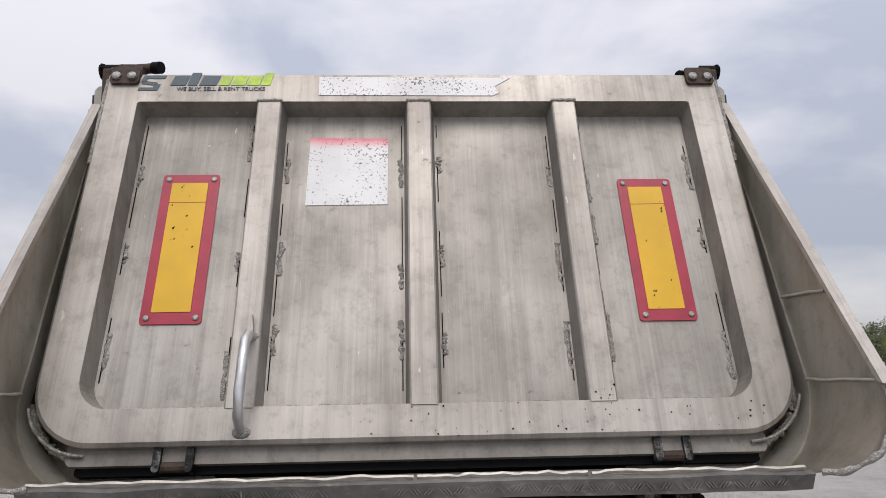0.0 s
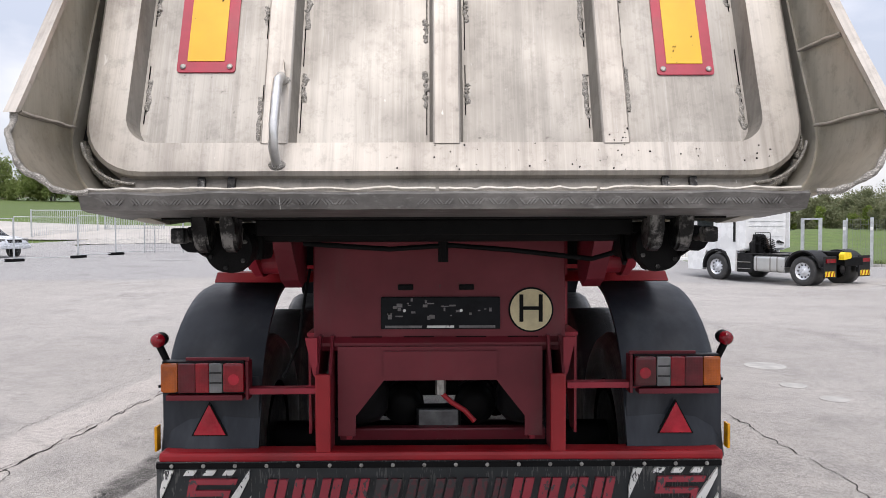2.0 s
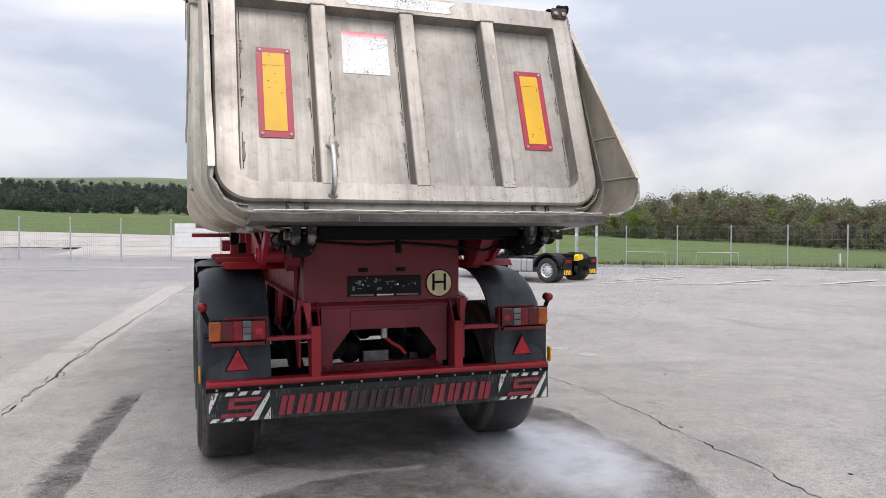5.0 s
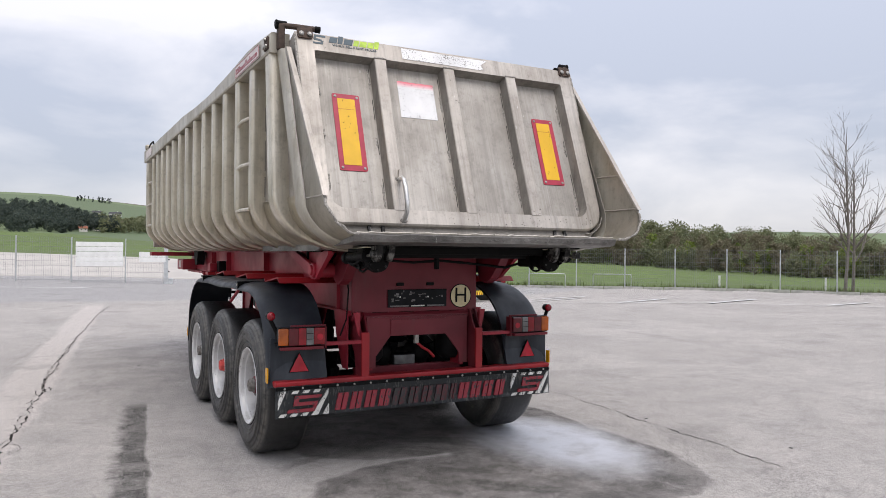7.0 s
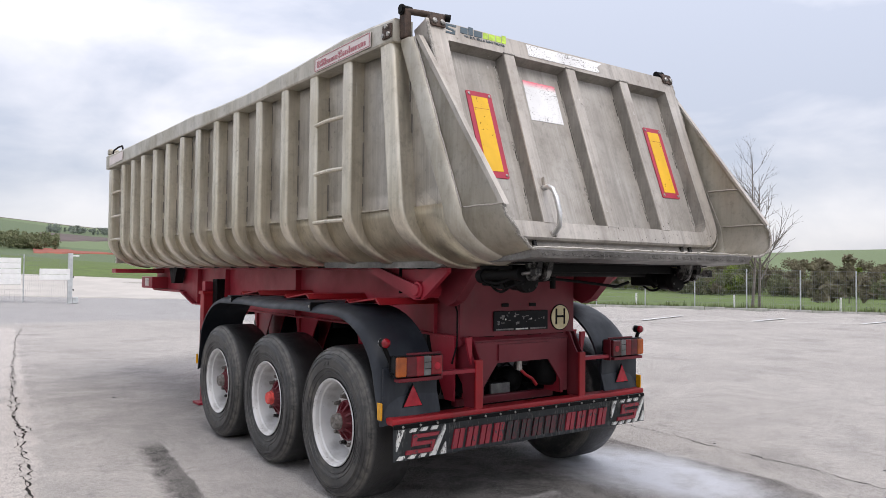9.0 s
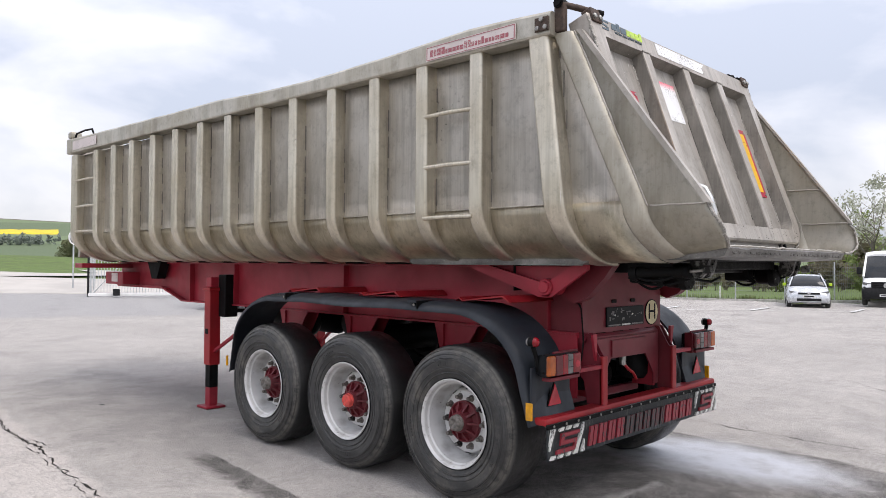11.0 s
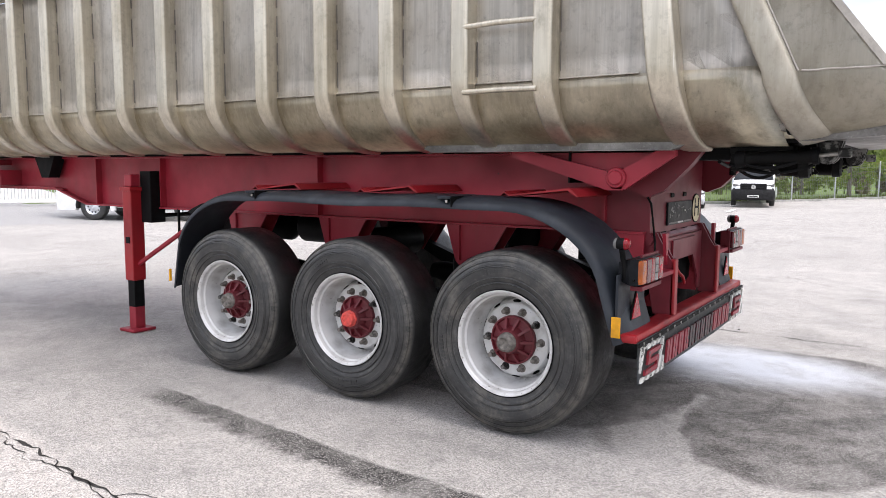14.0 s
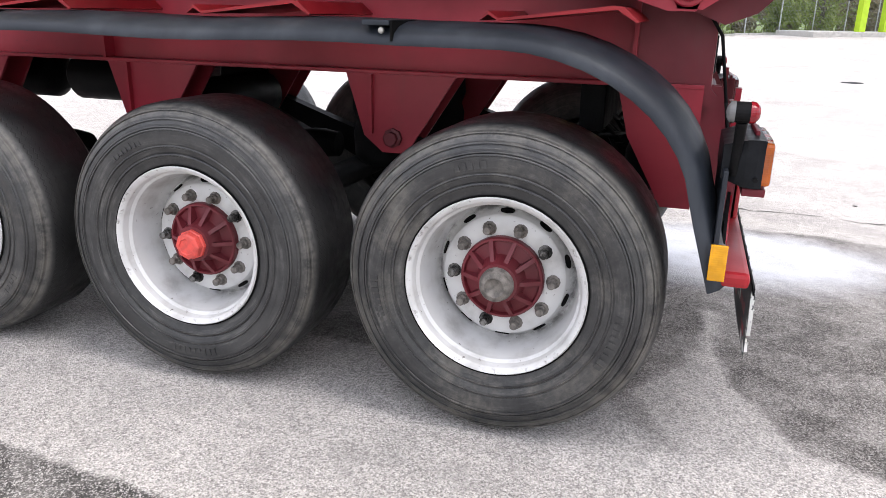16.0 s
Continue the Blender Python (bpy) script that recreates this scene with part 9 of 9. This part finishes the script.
def house(m, w, dpt, h, roof, wall_mat, roof_mat, label):
    ob = thing("house", m, label, "house")
    part("wall", boxed((-w / 2, -dpt / 2, -1), (w / 2, dpt / 2, h), None, 0.02), wall_mat, ob)
    part("roof", prism(bmesh.new(), [(-dpt / 2 - 0.5, h - 0.1), (dpt / 2 + 0.5, h - 0.1), (0, h + roof)], along_x, -w / 2 - 0.5, w / 2 + 0.5), roof_mat, ob)
    part("chimney", boxed((w * 0.2, -0.3, h + roof * 0.4), (w * 0.2 + 0.6, 0.3, h + roof + 0.7)), wall_mat, ob)
    for fl in range(max(1, int(h / 2.7))):
        for k in range(max(2, int(w / 3))):
            x = -w / 2 + w * (k + 0.5) / max(2, int(w / 3))
            win = part("window", boxed((x - 0.5, -dpt / 2 - 0.03, 1.0 + 2.7 * fl), (x + 0.5, -dpt / 2 + 0.05, 2.2 + 2.7 * fl), None, 0.01), WHITE, ob)
            part("pane", boxed((x - 0.42, -dpt / 2 - 0.05, 1.08 + 2.7 * fl), (x + 0.42, -dpt / 2 - 0.02, 2.12 + 2.7 * fl)), GLASS, win)
        for k in (-1, 1):
            win = part("window", boxed((-w / 2 - 0.03, k * dpt / 4 - 0.5, 1.0 + 2.7 * fl), (-w / 2 + 0.05, k * dpt / 4 + 0.5, 2.2 + 2.7 * fl), None, 0.01), WHITE, ob)
            part("pane", boxed((-w / 2 - 0.05, k * dpt / 4 - 0.42, 1.08 + 2.7 * fl), (-w / 2 - 0.02, k * dpt / 4 + 0.42, 2.12 + 2.7 * fl)), GLASS, win)


for k, (az, el, w) in enumerate(((3.6, 2.45, 12), (2.4, 2.5, 9), (1.4, 1.38, 6), (2.3, 1.40, 5), (11.2, 2.62, 9), (13.6, 2.62, 8), (19.6, 2.35, 14), (-16.6, 3.0, 12), (-15.6, 3.05, 10), (-14.4, 3.1, 14), (-18.0, 2.6, 9))):
    dist = far_at(az, el)
    x, y = dist * math.sin(radians(az)), dist * math.cos(radians(az))
    house(pose(x, y, land(x, y), 0, 0, 12 * k - 20) @ Matrix.Scale(0.5, 4), w, 7.5, 3.4 if k != 2 else 2.6, 2.2, RENDERED, ROOF if k % 3 != 2 else BRICK_ROOF, "far pale farmhouse on the hillside")
